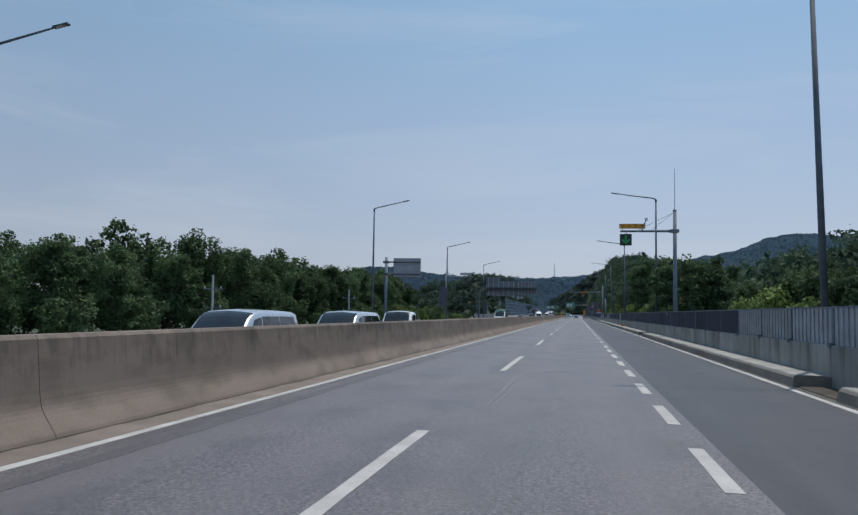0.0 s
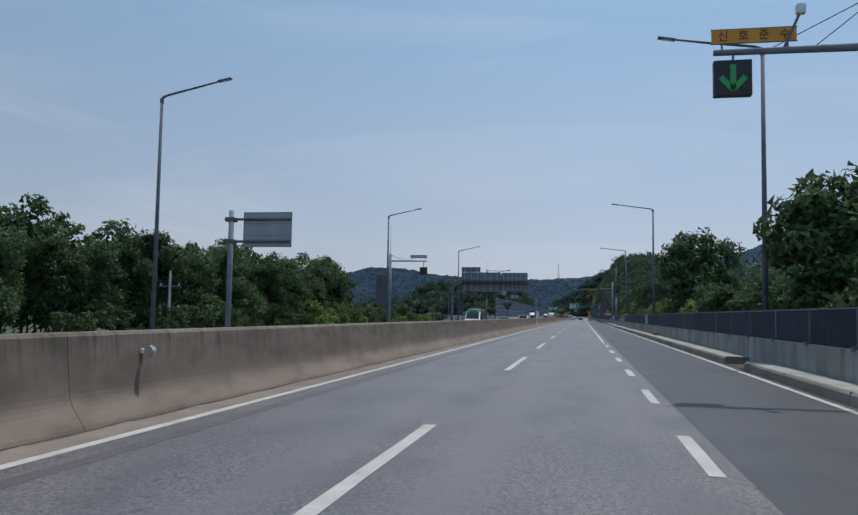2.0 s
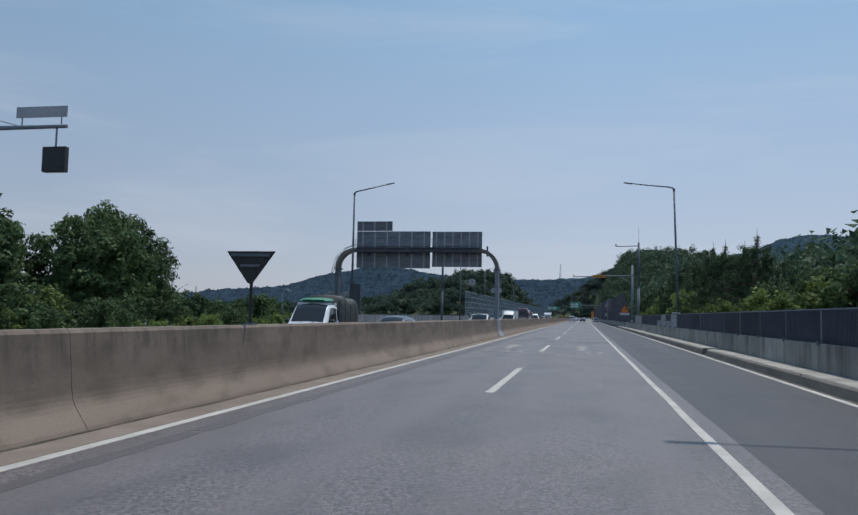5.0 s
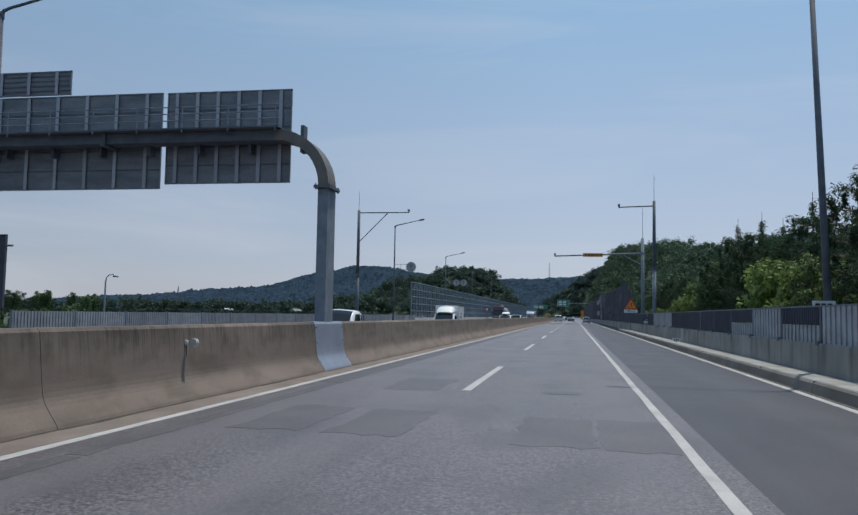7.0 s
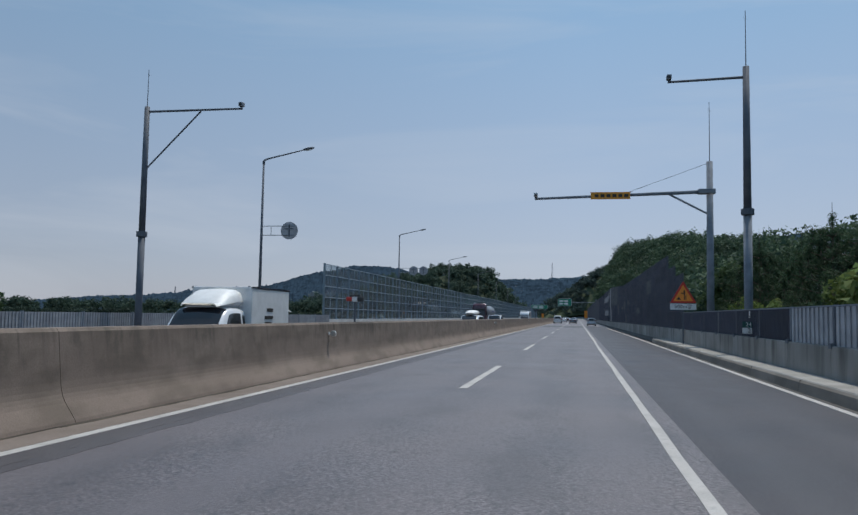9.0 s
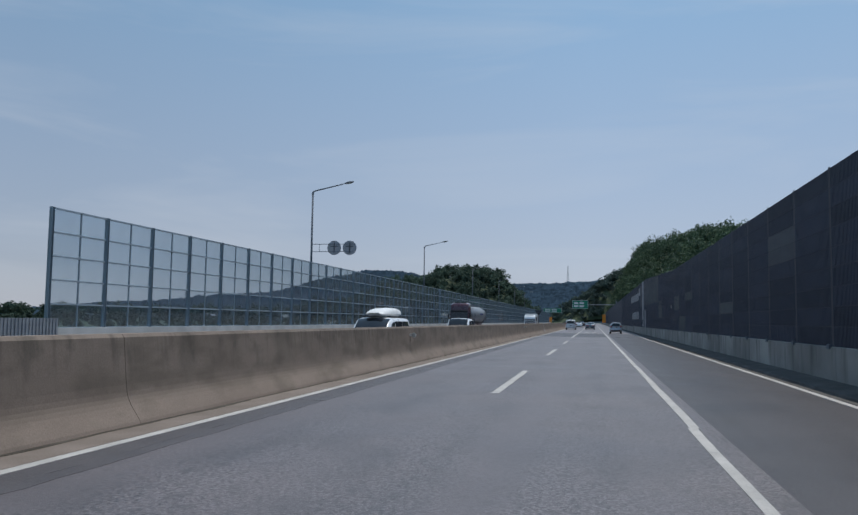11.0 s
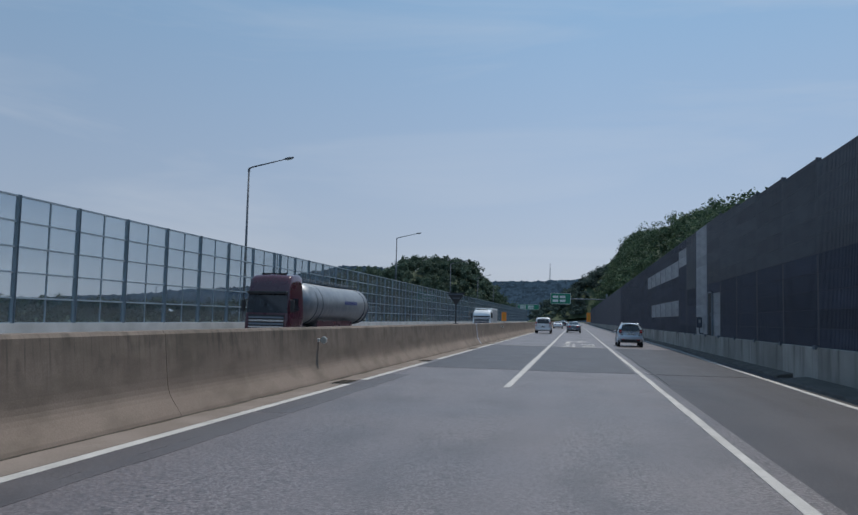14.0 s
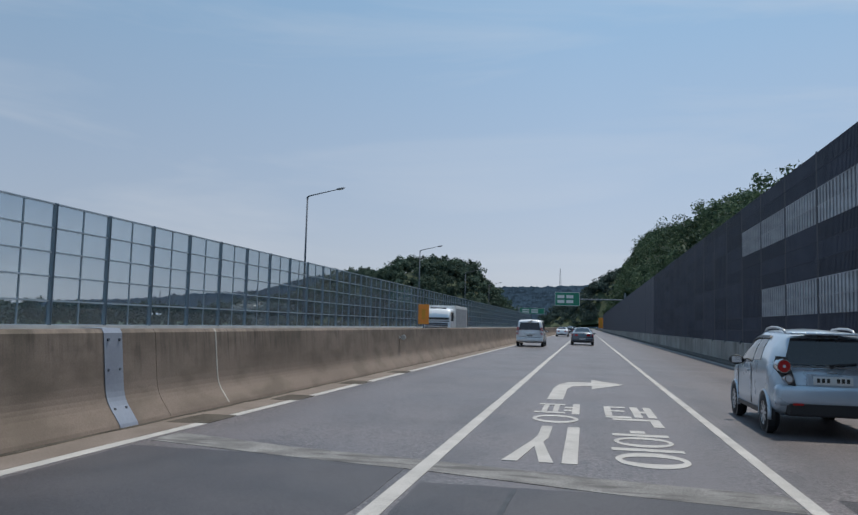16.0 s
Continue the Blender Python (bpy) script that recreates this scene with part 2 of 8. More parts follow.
CONCRETE_GREY = mat("grey_concrete", (0.25, 0.240, 0.224), (0.35, 0.337, 0.315), 0.7, 0.88, bump=0.3, bump_scale=40, fine=0.10, detail=6, spec=0.15, piece=0.14)
streaks(CONCRETE_GREY, (0.095, 0.090, 0.083), 1.0, (0.2, 2.2, 0.3), 0.50, 0.68, 0.75, -0.3, 0.9, (2, 5, 0))
streaks(CONCRETE_GREY, (0.31, 0.30, 0.285), 1.0, (0.2, 3.4, 0.35), 0.62, 0.72, 0.6, -0.3, 0.9, (6, 1, 0))
RUST_STAIN = mat("rain_washed_rust", (0.080, 0.064, 0.053), (0.12, 0.098, 0.083), 6.0, 0.9, fine=0.2)
DIRT = mat("gutter_dirt", (0.055, 0.048, 0.040), (0.095, 0.083, 0.070), 1.5, 0.95, bump=0.5, bump_scale=30, fine=0.25, detail=7, spec=0.15)
ASPHALT_SEAM = mat("sealed_seam_asphalt", (0.062, 0.052, 0.055), (0.088, 0.075, 0.079), 1.0, 0.50, bump=0.5, bump_scale=85, fine=0.4, detail=7, spec=0.6)
ASPHALT_EDGE = mat("lane_edge_asphalt", (0.052, 0.045, 0.049), (0.074, 0.065, 0.070), 1.0, 0.5, bump=0.5, bump_scale=85, fine=0.4, detail=7, spec=0.55)
for worn in (ASPHALT_PATCH, ASPHALT_SEAM, ASPHALT_EDGE):
    mix_in(worn, (0.17, 0.162, 0.163), 40.0, (1, 1, 1), 0.57, 0.68, 0.5, grain=3.0)
    mix_in(worn, (0.022, 0.021, 0.022), 26.0, (1, 1, 1), 0.55, 0.66, 0.8, (3, 9, 0), grain=3.0)
    mix_in(worn, (0.068, 0.063, 0.066), 2.2, (0.6, 0.3, 1), 0.50, 0.62, 0.5, (4, 1, 0), grain=7.0)
    mix_in(worn, (0.045, 0.042, 0.043), 7.0, (1, 0.7, 1), 0.56, 0.68, 0.42, (2, 13, 0), grain=4.0)
LOW_KERB = mat("dirty_low_kerb", (0.080, 0.076, 0.072), (0.120, 0.114, 0.108), 1.4, 0.95, bump=0.4, bump_scale=35, fine=0.25, detail=7, spec=0.15)
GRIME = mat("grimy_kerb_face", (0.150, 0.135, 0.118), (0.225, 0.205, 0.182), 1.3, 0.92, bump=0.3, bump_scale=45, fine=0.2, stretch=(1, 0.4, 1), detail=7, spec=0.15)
PAINT_GHOST = mat("ghost_road_paint", (0.165, 0.148, 0.150), (0.205, 0.188, 0.190), 3.0, 0.7, bump=0.4, bump_scale=80, fine=0.3)
mix_in(PAINT_GHOST, (0.082, 0.070, 0.074), 14.0, (1, 0.5, 1), 0.45, 0.60, 0.7, grain=5.0)
MORTAR = mat("crack_mortar", (0.36, 0.34, 0.31), (0.46, 0.44, 0.40), 4.0, 0.9, fine=0.1)
KERB = mat("kerb_concrete", (0.24, 0.233, 0.218), (0.34, 0.33, 0.312), 1.2, 0.88, bump=0.3, bump_scale=45, fine=0.15, detail=6, spec=0.15)
mix_in(KERB, (0.15, 0.15, 0.15), 1.6, (1, 0.25, 1), 0.55, 0.75, 0.5)
PALE_CONCRETE = mat("pale_concrete", (0.42, 0.42, 0.41), (0.54, 0.54, 0.53), 0.8, 0.85, bump=0.2, fine=0.08, spec=0.15)
STEEL = mat("galvanised_steel", (0.145, 0.168, 0.20), (0.205, 0.233, 0.27), 3.0, 0.8, 0.0, fine=0.06, bump_scale=30)
RUSTY_STEEL = mat("weathered_brown_steel", (0.115, 0.108, 0.10), (0.175, 0.155, 0.13), 2.0, 0.6, 0.15, fine=0.08, bump_scale=30)
STEEL_DARK = mat("dark_painted_steel", (0.075, 0.09, 0.115), (0.115, 0.13, 0.155), 2.0, 0.75, 0.0, fine=0.06, bump_scale=30)
STEEL_BLUE = mat("blue_grey_sheet_steel", (0.225, 0.25, 0.31), (0.28, 0.31, 0.37), 1.5, 0.5, 0.25, fine=0.05, bump_scale=20)
SIGN_SHEET = mat("weathered_sign_sheet", (0.125, 0.135, 0.155), (0.195, 0.205, 0.225), 1.6, 0.6, 0.2, fine=0.08, bump_scale=15, stretch=(0.6, 1, 2.2), detail=6)
SIGN_BACK = mat("sign_back_aluminium", (0.27, 0.28, 0.31), (0.36, 0.37, 0.40), 0.8, 0.5, 0.35, fine=0.06, bump_scale=15, stretch=(1, 1, 0.4))
PANEL_DARK = mat("dark_noise_panel", (0.030, 0.036, 0.058), (0.046, 0.054, 0.081), 0.8, 0.60, 0.0, bump=0.1, fine=0.14, piece=0.24, spec=0.28, stretch=(1, 1, 3))
PANEL_LIGHT = mat("pale_noise_panel", (0.26, 0.275, 0.30), (0.35, 0.365, 0.39), 1.0, 0.55, 0.2, fine=0.08, piece=0.12, stretch=(1, 1, 3))
PANEL_MID = mat("grey_noise_panel", (0.066, 0.073, 0.090), (0.092, 0.100, 0.118), 1.0, 0.6, 0.2, fine=0.10, piece=0.14, stretch=(1, 1, 3))
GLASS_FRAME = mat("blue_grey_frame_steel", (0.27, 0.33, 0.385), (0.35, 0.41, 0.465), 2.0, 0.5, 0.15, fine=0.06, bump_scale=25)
# frame steel again with shade put into its colour, for uprights and far grid
FRAME_SHADE = mat("shaded_blue_frame_steel", (0.175, 0.225, 0.265), (0.235, 0.29, 0.335), 2.0, 0.5, 0.15, fine=0.06, bump_scale=25)
BLACK = plain("black_plastic", (0.02, 0.02, 0.022), 0.5)
RUBBER = plain("tyre_rubber", (0.022, 0.022, 0.023), 0.85)
YELLOW = plain("sign_yellow", (0.68, 0.28, 0.02), 0.5)
INK = plain("sign_ink", (0.03, 0.025, 0.02), 0.6)
SIGN_WHITE = plain("sign_white", (0.72, 0.73, 0.73), 0.5)
SIGN_BLUE = plain("lettering_blue", (0.06, 0.08, 0.24), 0.5)
SIGN_RED = plain("sign_red", (0.55, 0.03, 0.02), 0.45)
SIGN_ORANGE = plain("sign_orange", (0.85, 0.27, 0.03), 0.45)
SIGN_GREEN = plain("sign_green", (0.01, 0.22, 0.13), 0.45)
PLATE_GREEN = plain("dark_plate_green", (0.012, 0.075, 0.062), 0.45)
GREEN_LED = plain("green_lamp_dots", (0.02, 0.30, 0.09), 0.5, emit=0.05)
REFLECT = plain("dusty_reflector", (0.42, 0.40, 0.36), 0.35)
BARK = mat("bark", (0.07, 0.055, 0.042), (0.13, 0.105, 0.08), 6.0, 0.9, bump=0.8, bump_scale=30, stretch=(1, 1, 0.25))
GRASS = mat("rough_grass", (0.026, 0.044, 0.022), (0.055, 0.074, 0.034), 0.15, 0.95, bump=0.9, bump_scale=6, fine=0.35, detail=8)
# rock and mast steel far off, distance haze mixed into both colours
ROCK_HAZE = mat("hazy_pale_rock", (0.16, 0.175, 0.18), (0.24, 0.25, 0.25), 0.08, 0.95, fine=0.2)
PYLON_STEEL = plain("hazy_pylon_steel", (0.16, 0.19, 0.23), 0.7)


def leaf_mat(name, dark, light, gloss=0.72, patch_size=0.5):
    """Leaves: each has its own tone and lets some light through."""
    m = bpy.data.materials.new(name)
    m.use_nodes = True
    n, l = m.node_tree.nodes, m.node_tree.links
    p = n["Principled BSDF"]
    g, oi = n.new("ShaderNodeNewGeometry"), n.new("ShaderNodeObjectInfo")
    r = n.new("ShaderNodeValToRGB")
    r.color_ramp.elements[0].color, r.color_ramp.elements[1].color = (*dark, 1), (*light, 1)
    l.new(g.outputs["Random Per Island"], r.inputs["Fac"])
    v = n.new("ShaderNodeMapRange")
    v.inputs["To Min"].default_value, v.inputs["To Max"].default_value = 0.72, 1.25
    l.new(oi.outputs["Random"], v.inputs["Value"])
    mul = n.new("ShaderNodeVectorMath")
    mul.operation = "SCALE"
    co, wide, span, both = n.new("ShaderNodeTexCoord"), n.new("ShaderNodeTexNoise"), n.new("ShaderNodeMapRange"), n.new("ShaderNodeMath")
    wide.inputs["Scale"].default_value, wide.inputs["Detail"].default_value = patch_size, 2.0
    l.new(co.outputs["Object"], wide.inputs["Vector"])
    span.inputs["From Min"].default_value, span.inputs["From Max"].default_value = 0.35, 0.65
    span.inputs["To Min"].default_value, span.inputs["To Max"].default_value = 0.70, 1.35
    l.new(wide.outputs["Fac"], span.inputs["Value"])
    both.operation = "MULTIPLY"
    l.new(v.outputs["Result"], both.inputs[0])
    l.new(span.outputs["Result"], both.inputs[1])
    l.new(r.outputs["Color"], mul.inputs[0])
    l.new(both.outputs["Value"], mul.inputs["Scale"])
    l.new(mul.outputs["Vector"], p.inputs["Base Color"])
    p.inputs["Roughness"].default_value = gloss
    p.inputs["Specular IOR Level"].default_value = 0.16
    tr, ms = n.new("ShaderNodeBsdfTranslucent"), n.new("ShaderNodeMixShader")
    l.new(mul.outputs["Vector"], tr.inputs["Color"])
    ms.inputs["Fac"].default_value = 0.3
    l.new(p.outputs["BSDF"], ms.inputs[1])
    l.new(tr.outputs["BSDF"], ms.inputs[2])
    l.new(ms.outputs["Shader"], n["Material Output"].inputs["Surface"])
    return m


LEAF = leaf_mat("broad_leaves", (0.035, 0.068, 0.032), (0.100, 0.148, 0.064))
LEAF_BRIGHT = leaf_mat("young_leaves", (0.10, 0.165, 0.042), (0.235, 0.30, 0.10))
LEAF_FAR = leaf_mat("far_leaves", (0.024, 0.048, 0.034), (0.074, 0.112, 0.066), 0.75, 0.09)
# leaves of the distant woods, with the haze put into their colour
LEAF_HAZE = leaf_mat("haze_tinted_leaves", (0.034, 0.058, 0.044), (0.070, 0.100, 0.074), 0.85, 0.06)
LEAF_SPUR = leaf_mat("haze_tinted_spur_leaves", (0.060, 0.092, 0.088), (0.105, 0.148, 0.130), 0.9, 0.05)
NEEDLE = leaf_mat("pine_needles", (0.024, 0.048, 0.028), (0.058, 0.092, 0.048))


def glass_mat(name, tint, alpha, rough=0.04):
    """A pane: a mirror-like gloss by Fresnel over a tinted see-through sheet."""
    m = bpy.data.materials.new(name)
    m.use_nodes = True
    n, l = m.node_tree.nodes, m.node_tree.links
    n.remove(n["Principled BSDF"])
    tr, df, gl = n.new("ShaderNodeBsdfTransparent"), n.new("ShaderNodeBsdfDiffuse"), n.new("ShaderNodeBsdfGlossy")
    tr.inputs["Color"].default_value = (*tint, 1)
    df.inputs["Color"].default_value = (0.45, 0.47, 0.50, 1)
    no, co = n.new("ShaderNodeTexNoise"), n.new("ShaderNodeTexCoord")
    no.inputs["Scale"].default_value = 0.7
    l.new(co.outputs["Object"], no.inputs["Vector"])
    mr = n.new("ShaderNodeMapRange")
    mr.inputs["To Min"].default_value, mr.inputs["To Max"].default_value = alpha * 0.5, alpha * 1.5
    l.new(no.outputs["Fac"], mr.inputs["Value"])
    gl.inputs["Roughness"].default_value = rough
    m1, m2, lw, fr = n.new("ShaderNodeMixShader"), n.new("ShaderNodeMixShader"), n.new("ShaderNodeLayerWeight"), n.new("ShaderNodeMapRange")
    l.new(lw.outputs["Facing"], fr.inputs["Value"])
    fr.inputs["From Min"].default_value, fr.inputs["To Min"].default_value, fr.inputs["To Max"].default_value = 0.45, 0.03, 0.30
    l.new(mr.outputs["Result"], m1.inputs["Fac"])
    l.new(tr.outputs["BSDF"], m1.inputs[1])
    l.new(df.outputs["BSDF"], m1.inputs[2])
    l.new(fr.outputs["Result"], m2.inputs["Fac"])
    l.new(m1.outputs["Shader"], m2.inputs[1])
    l.new(gl.outputs["BSDF"], m2.inputs[2])
    l.new(m2.outputs["Shader"], n["Material Output"].inputs["Surface"])
    return m


PANE = glass_mat("noise_barrier_pane", (0.80, 0.86, 0.90), 0.10)
CAR_GLASS = mat("tinted_car_glass", (0.012, 0.014, 0.018), (0.018, 0.02, 0.026), 2.0, 0.06, spec=0.6, rough_var=0.02)
ALLOY = plain("wheel_alloy", (0.50, 0.51, 0.53), 0.32, 0.5)
CHROME = plain("chrome", (0.62, 0.63, 0.65), 0.18, 1.0)
TAIL_RED = plain("red_lamp_lens", (0.45, 0.02, 0.02), 0.15, coat=0.5)
LAMP_CLEAR = plain("clear_lamp_lens", (0.65, 0.67, 0.70), 0.12, coat=0.5)
PLATE = plain("number_plate_face", (0.66, 0.68, 0.68), 0.5)


def car_paint(name, c, metal=0.0):
    return mat(name, c, tuple(v * 0.93 for v in c), 1.5, 0.28, metal, coat=0.7, fine=0.02, bump_scale=300, rough_var=0.04)


WHITE_PAINT = car_paint("white_car_paint", (0.74, 0.75, 0.77))
SILVER_PAINT = car_paint("silver_car_paint", (0.50, 0.53, 0.57), 0.5)
DARK_PAINT = car_paint("dark_grey_car_paint", (0.035, 0.04, 0.048), 0.4)
GREY_PAINT = car_paint("mid_grey_car_paint", (0.10, 0.115, 0.135), 0.4)
ICE_PAINT = car_paint("ice_blue_car_paint", (0.46, 0.54, 0.62), 0.3)
RED_PAINT = car_paint("maroon_truck_paint", (0.060, 0.008, 0.020), 0.1)
TANK_METAL = mat("brushed_tank_metal", (0.20, 0.215, 0.235), (0.28, 0.295, 0.315), 2.0, 0.45, 0.5, fine=0.04)
TARP = mat("dark_tarpaulin", (0.030, 0.036, 0.036), (0.065, 0.074, 0.070), 3.5, 0.65, bump=0.8, bump_scale=8)
GREEN_NET = mat("green_cargo_sheet", (0.02, 0.16, 0.11), (0.04, 0.22, 0.16), 2.0, 0.7, bump=0.4, bump_scale=9)

# ---- building helpers ----


def link(name, bm, material, parent=None, label="", smooth=False):
    me = bpy.data.meshes.new(name)
    bm.to_mesh(me)
    bm.free()
    me.materials.append(material)
    if smooth:
        me.shade_smooth()
    ob = new(name, me)
    ob.parent = parent
    if label:
        tagged(ob, label)
    return ob


def part(name, bm, material, parent, label="", smooth=False):
    return link(name, bm, material, parent, label, smooth)


def holder(name, m, label, category, group="", kind=""):
    """An empty at a thing's base, to which its parts are parented."""
    ob = new(name)
    ob.empty_display_size = 0.2
    ob.matrix_world = m
    return tagged(ob, label, category, group, kind)


def box(bm, x0, x1, y0, y1, z0, z1, bevel=0.0):
    c = ((x0 + x1) / 2, (y0 + y1) / 2, (z0 + z1) / 2)
    made = bmesh.ops.create_cube(bm, size=1, matrix=Matrix.LocRotScale(c, None, (abs(x1 - x0), abs(y1 - y0), abs(z1 - z0))))
    if bevel:
        edges = list({e for v in made["verts"] for e in v.link_edges})
        bmesh.ops.bevel(bm, geom=edges, offset=bevel, segments=2, affect="EDGES", profile=0.6)
    return bm


def boxed(*args, **kw):
    return box(bmesh.new(), *args, **kw)


def tube(bm, a, b, r0, r1=None, n=12, caps=True):
    """A round bar from a to b."""
    a, b = Vector(a), Vector(b)
    d = b - a
    m = Matrix.Translation((a + b) / 2) @ d.to_track_quat("Z", "Y").to_matrix().to_4x4()
    bmesh.ops.create_cone(bm, cap_ends=caps, segments=n, radius1=r0, radius2=r0 if r1 is None else r1, depth=d.length, matrix=m)
    return bm


def tubed(*args, **kw):
    return tube(bmesh.new(), *args, **kw)


def pipe(bm, pts, r, n=10, squash=1.0):
    """A round bar swept along points."""
    pts = [Vector(p) for p in pts]
    rings = []
    for i, p in enumerate(pts):
        d = (pts[min(i + 1, len(pts) - 1)] - pts[max(i - 1, 0)]).normalized()
        q = d.to_track_quat("Z", "Y")
        rr = r[i] if isinstance(r, (list, tuple)) else r
        rings.append([bm.verts.new(p + q @ Vector((math.cos(2 * math.pi * k / n) * rr, math.sin(2 * math.pi * k / n) * rr * squash, 0))) for k in range(n)])
    for a, b in zip(rings, rings[1:]):
        for k in range(n):
            bm.faces.new((a[k], a[(k + 1) % n], b[(k + 1) % n], b[k]))
    bm.faces.new(rings[0][::-1])
    bm.faces.new(rings[-1])
    return bm


def extrude_profile(bm, prof, y0, y1, steps=1, wobble=0.0):
    """A closed outline of (x, z), drawn along y."""
    rings = []
    for i in range(steps + 1):
        y = y0 + (y1 - y0) * i / steps
        rings.append([bm.verts.new((x + (noise.noise((y * 0.3, z * 2, x)) * wobble), y, z)) for x, z in prof])
    k = len(prof)
    for a, b in zip(rings, rings[1:]):
        for j in range(k):
            bm.faces.new((a[j], a[(j + 1) % k], b[(j + 1) % k], b[j]))
    bm.faces.new(rings[0][::-1])
    bm.faces.new(rings[-1])
    bmesh.ops.recalc_face_normals(bm, faces=bm.faces)
    return bm


def flat_poly(bm, pts, z0, z1):
    """A thin plate on the ground with the given outline."""
    top = [bm.verts.new((x, y, z1)) for x, y in pts]
    low = [bm.verts.new((x, y, z0)) for x, y in pts]
    bm.faces.new(top)
    for i in range(len(pts)):
        j = (i + 1) % len(pts)
        bm.faces.new((low[i], low[j], top[j], top[i]))
    bmesh.ops.recalc_face_normals(bm, faces=bm.faces)
    return bm


def flat_ring(bm, cx, cy, rx, ry, w, z0, z1, n=28, wy=None):
    """A thin oval ring on the ground."""
    out = [(cx + rx * math.cos(2 * math.pi * i / n), cy + ry * math.sin(2 * math.pi * i / n)) for i in range(n)]
    inn = [(cx + (rx - w) * math.cos(2 * math.pi * i / n), cy + (ry - (wy or w)) * math.sin(2 * math.pi * i / n)) for i in range(n)]
    o1, i1 = [bm.verts.new((x, y, z1)) for x, y in out], [bm.verts.new((x, y, z1)) for x, y in inn]
    o0, i0 = [bm.verts.new((x, y, z0)) for x, y in out], [bm.verts.new((x, y, z0)) for x, y in inn]
    for i in range(n):
        j = (i + 1) % n
        bm.faces.new((o1[i], o1[j], i1[j], i1[i]))
        bm.faces.new((o0[i], o0[j], o1[j], o1[i]))
        bm.faces.new((i0[j], i0[i], i1[i], i1[j]))
    return bm


def letters(name, text, height, material, parent, m, label="", depth=0.004, spread=1.0):
    """Words as a thin raised mesh, facing +z of m, centred."""
    cu = bpy.data.curves.new(name, "FONT")
    cu.body, cu.size, cu.extrude = text, height, depth
    cu.align_x, cu.align_y, cu.space_character = "CENTER", "CENTER", spread
    tmp = new(name, cu)
    bpy.context.view_layer.update()
    me = bpy.data.meshes.new_from_object(tmp.evaluated_get(bpy.context.evaluated_depsgraph_get()))
    bpy.data.objects.remove(tmp)
    me.materials.clear()
    me.materials.append(material)
    ob = new(name, me)
    ob.parent = parent
    ob.matrix_basis = m
    if label:
        tagged(ob, label)
    return ob


def shared(name, me, parent, loc):
    """One more piece on the same mesh."""
    ob = new(name, me)
    ob.parent = parent
    ob.location = loc
    return ob

# ---- ground, road, markings ----
Y0, Y1 = -70.0, 1400.0
bm = bmesh.new()
bmesh.ops.create_grid(bm, x_segments=60, y_segments=60, size=2600, matrix=Matrix.Translation((0, 1500, -0.75)))
for v in bm.verts:
    far = max(0.0, abs(v.co.x) - 120)
    v.co.z += -0.4 * min(1, far / 200)
tagged(link("ground", bm, GRASS), "flat ground of rough grass reaching the horizon", "ground", kind="structure")
bm = extrude_profile(bmesh.new(), [(7.0, -0.6), (36, -0.76), (36, -0.9), (7.0, -0.9)], Y0, Y1)
tagged(link("verge", bm, GRASS), "weedy verge behind the roadside wall", "verge", kind="structure")

road = tagged(link("road", boxed(-4.4, 3.86, Y0, Y1, -0.4, 0.0), ASPHALT), "worn grey asphalt carriageway with two lanes", "road", kind="structure")
tagged(link("road_shoulder_far", boxed(3.86, 8.3, 327.0, Y1, -0.4, -0.002), ASPHALT), "worn grey asphalt of the lane past the bridge joint", "road", kind="structure")
tagged(link("road_shoulder_lane", boxed(3.86, 8.3, Y0, 326.99, -0.4, -0.002), ASPHALT_NEW), "darker fresh asphalt of the hard-shoulder lane", "road", kind="structure")
tagged(link("gutter", boxed(-4.4, -3.72, Y0, Y1, -0.1, 0.004), GUTTER), "tan concrete gutter strip along the median barrier", "gutter", kind="structure")
tagged(link("road_opposite", boxed(-19.9, -5.0, Y0, Y1, -0.7, -0.3), ASPHALT), "asphalt carriageway for the opposite traffic", "road", kind="structure")

bm = bmesh.new()
dirt = random.Random(8)
for k in range(420):
    y, w = Y0 + 2.2 * k, dirt.uniform(0.03, 0.12)
    flat_poly(bm, [(-4.34, y), (-4.30 + w * 0.6, y), (-4.30 + w, y + 0.7), (-4.30 + w * 0.75, y + 1.5), (-4.30 + dirt.uniform(0.02, 0.06), y + 2.2), (-4.34, y + 2.2)], -0.03, 0.010 + 0.001 * (k % 2))
tagged(link("gutter_dirt", bm, DIRT), "dark dirt along the foot of the median barrier", "dirt", kind="structure")
MARK = holder("road_marking", pose(0, 0, 0), "white painted lane lines and arrows on the asphalt", "road marking", kind="structure")


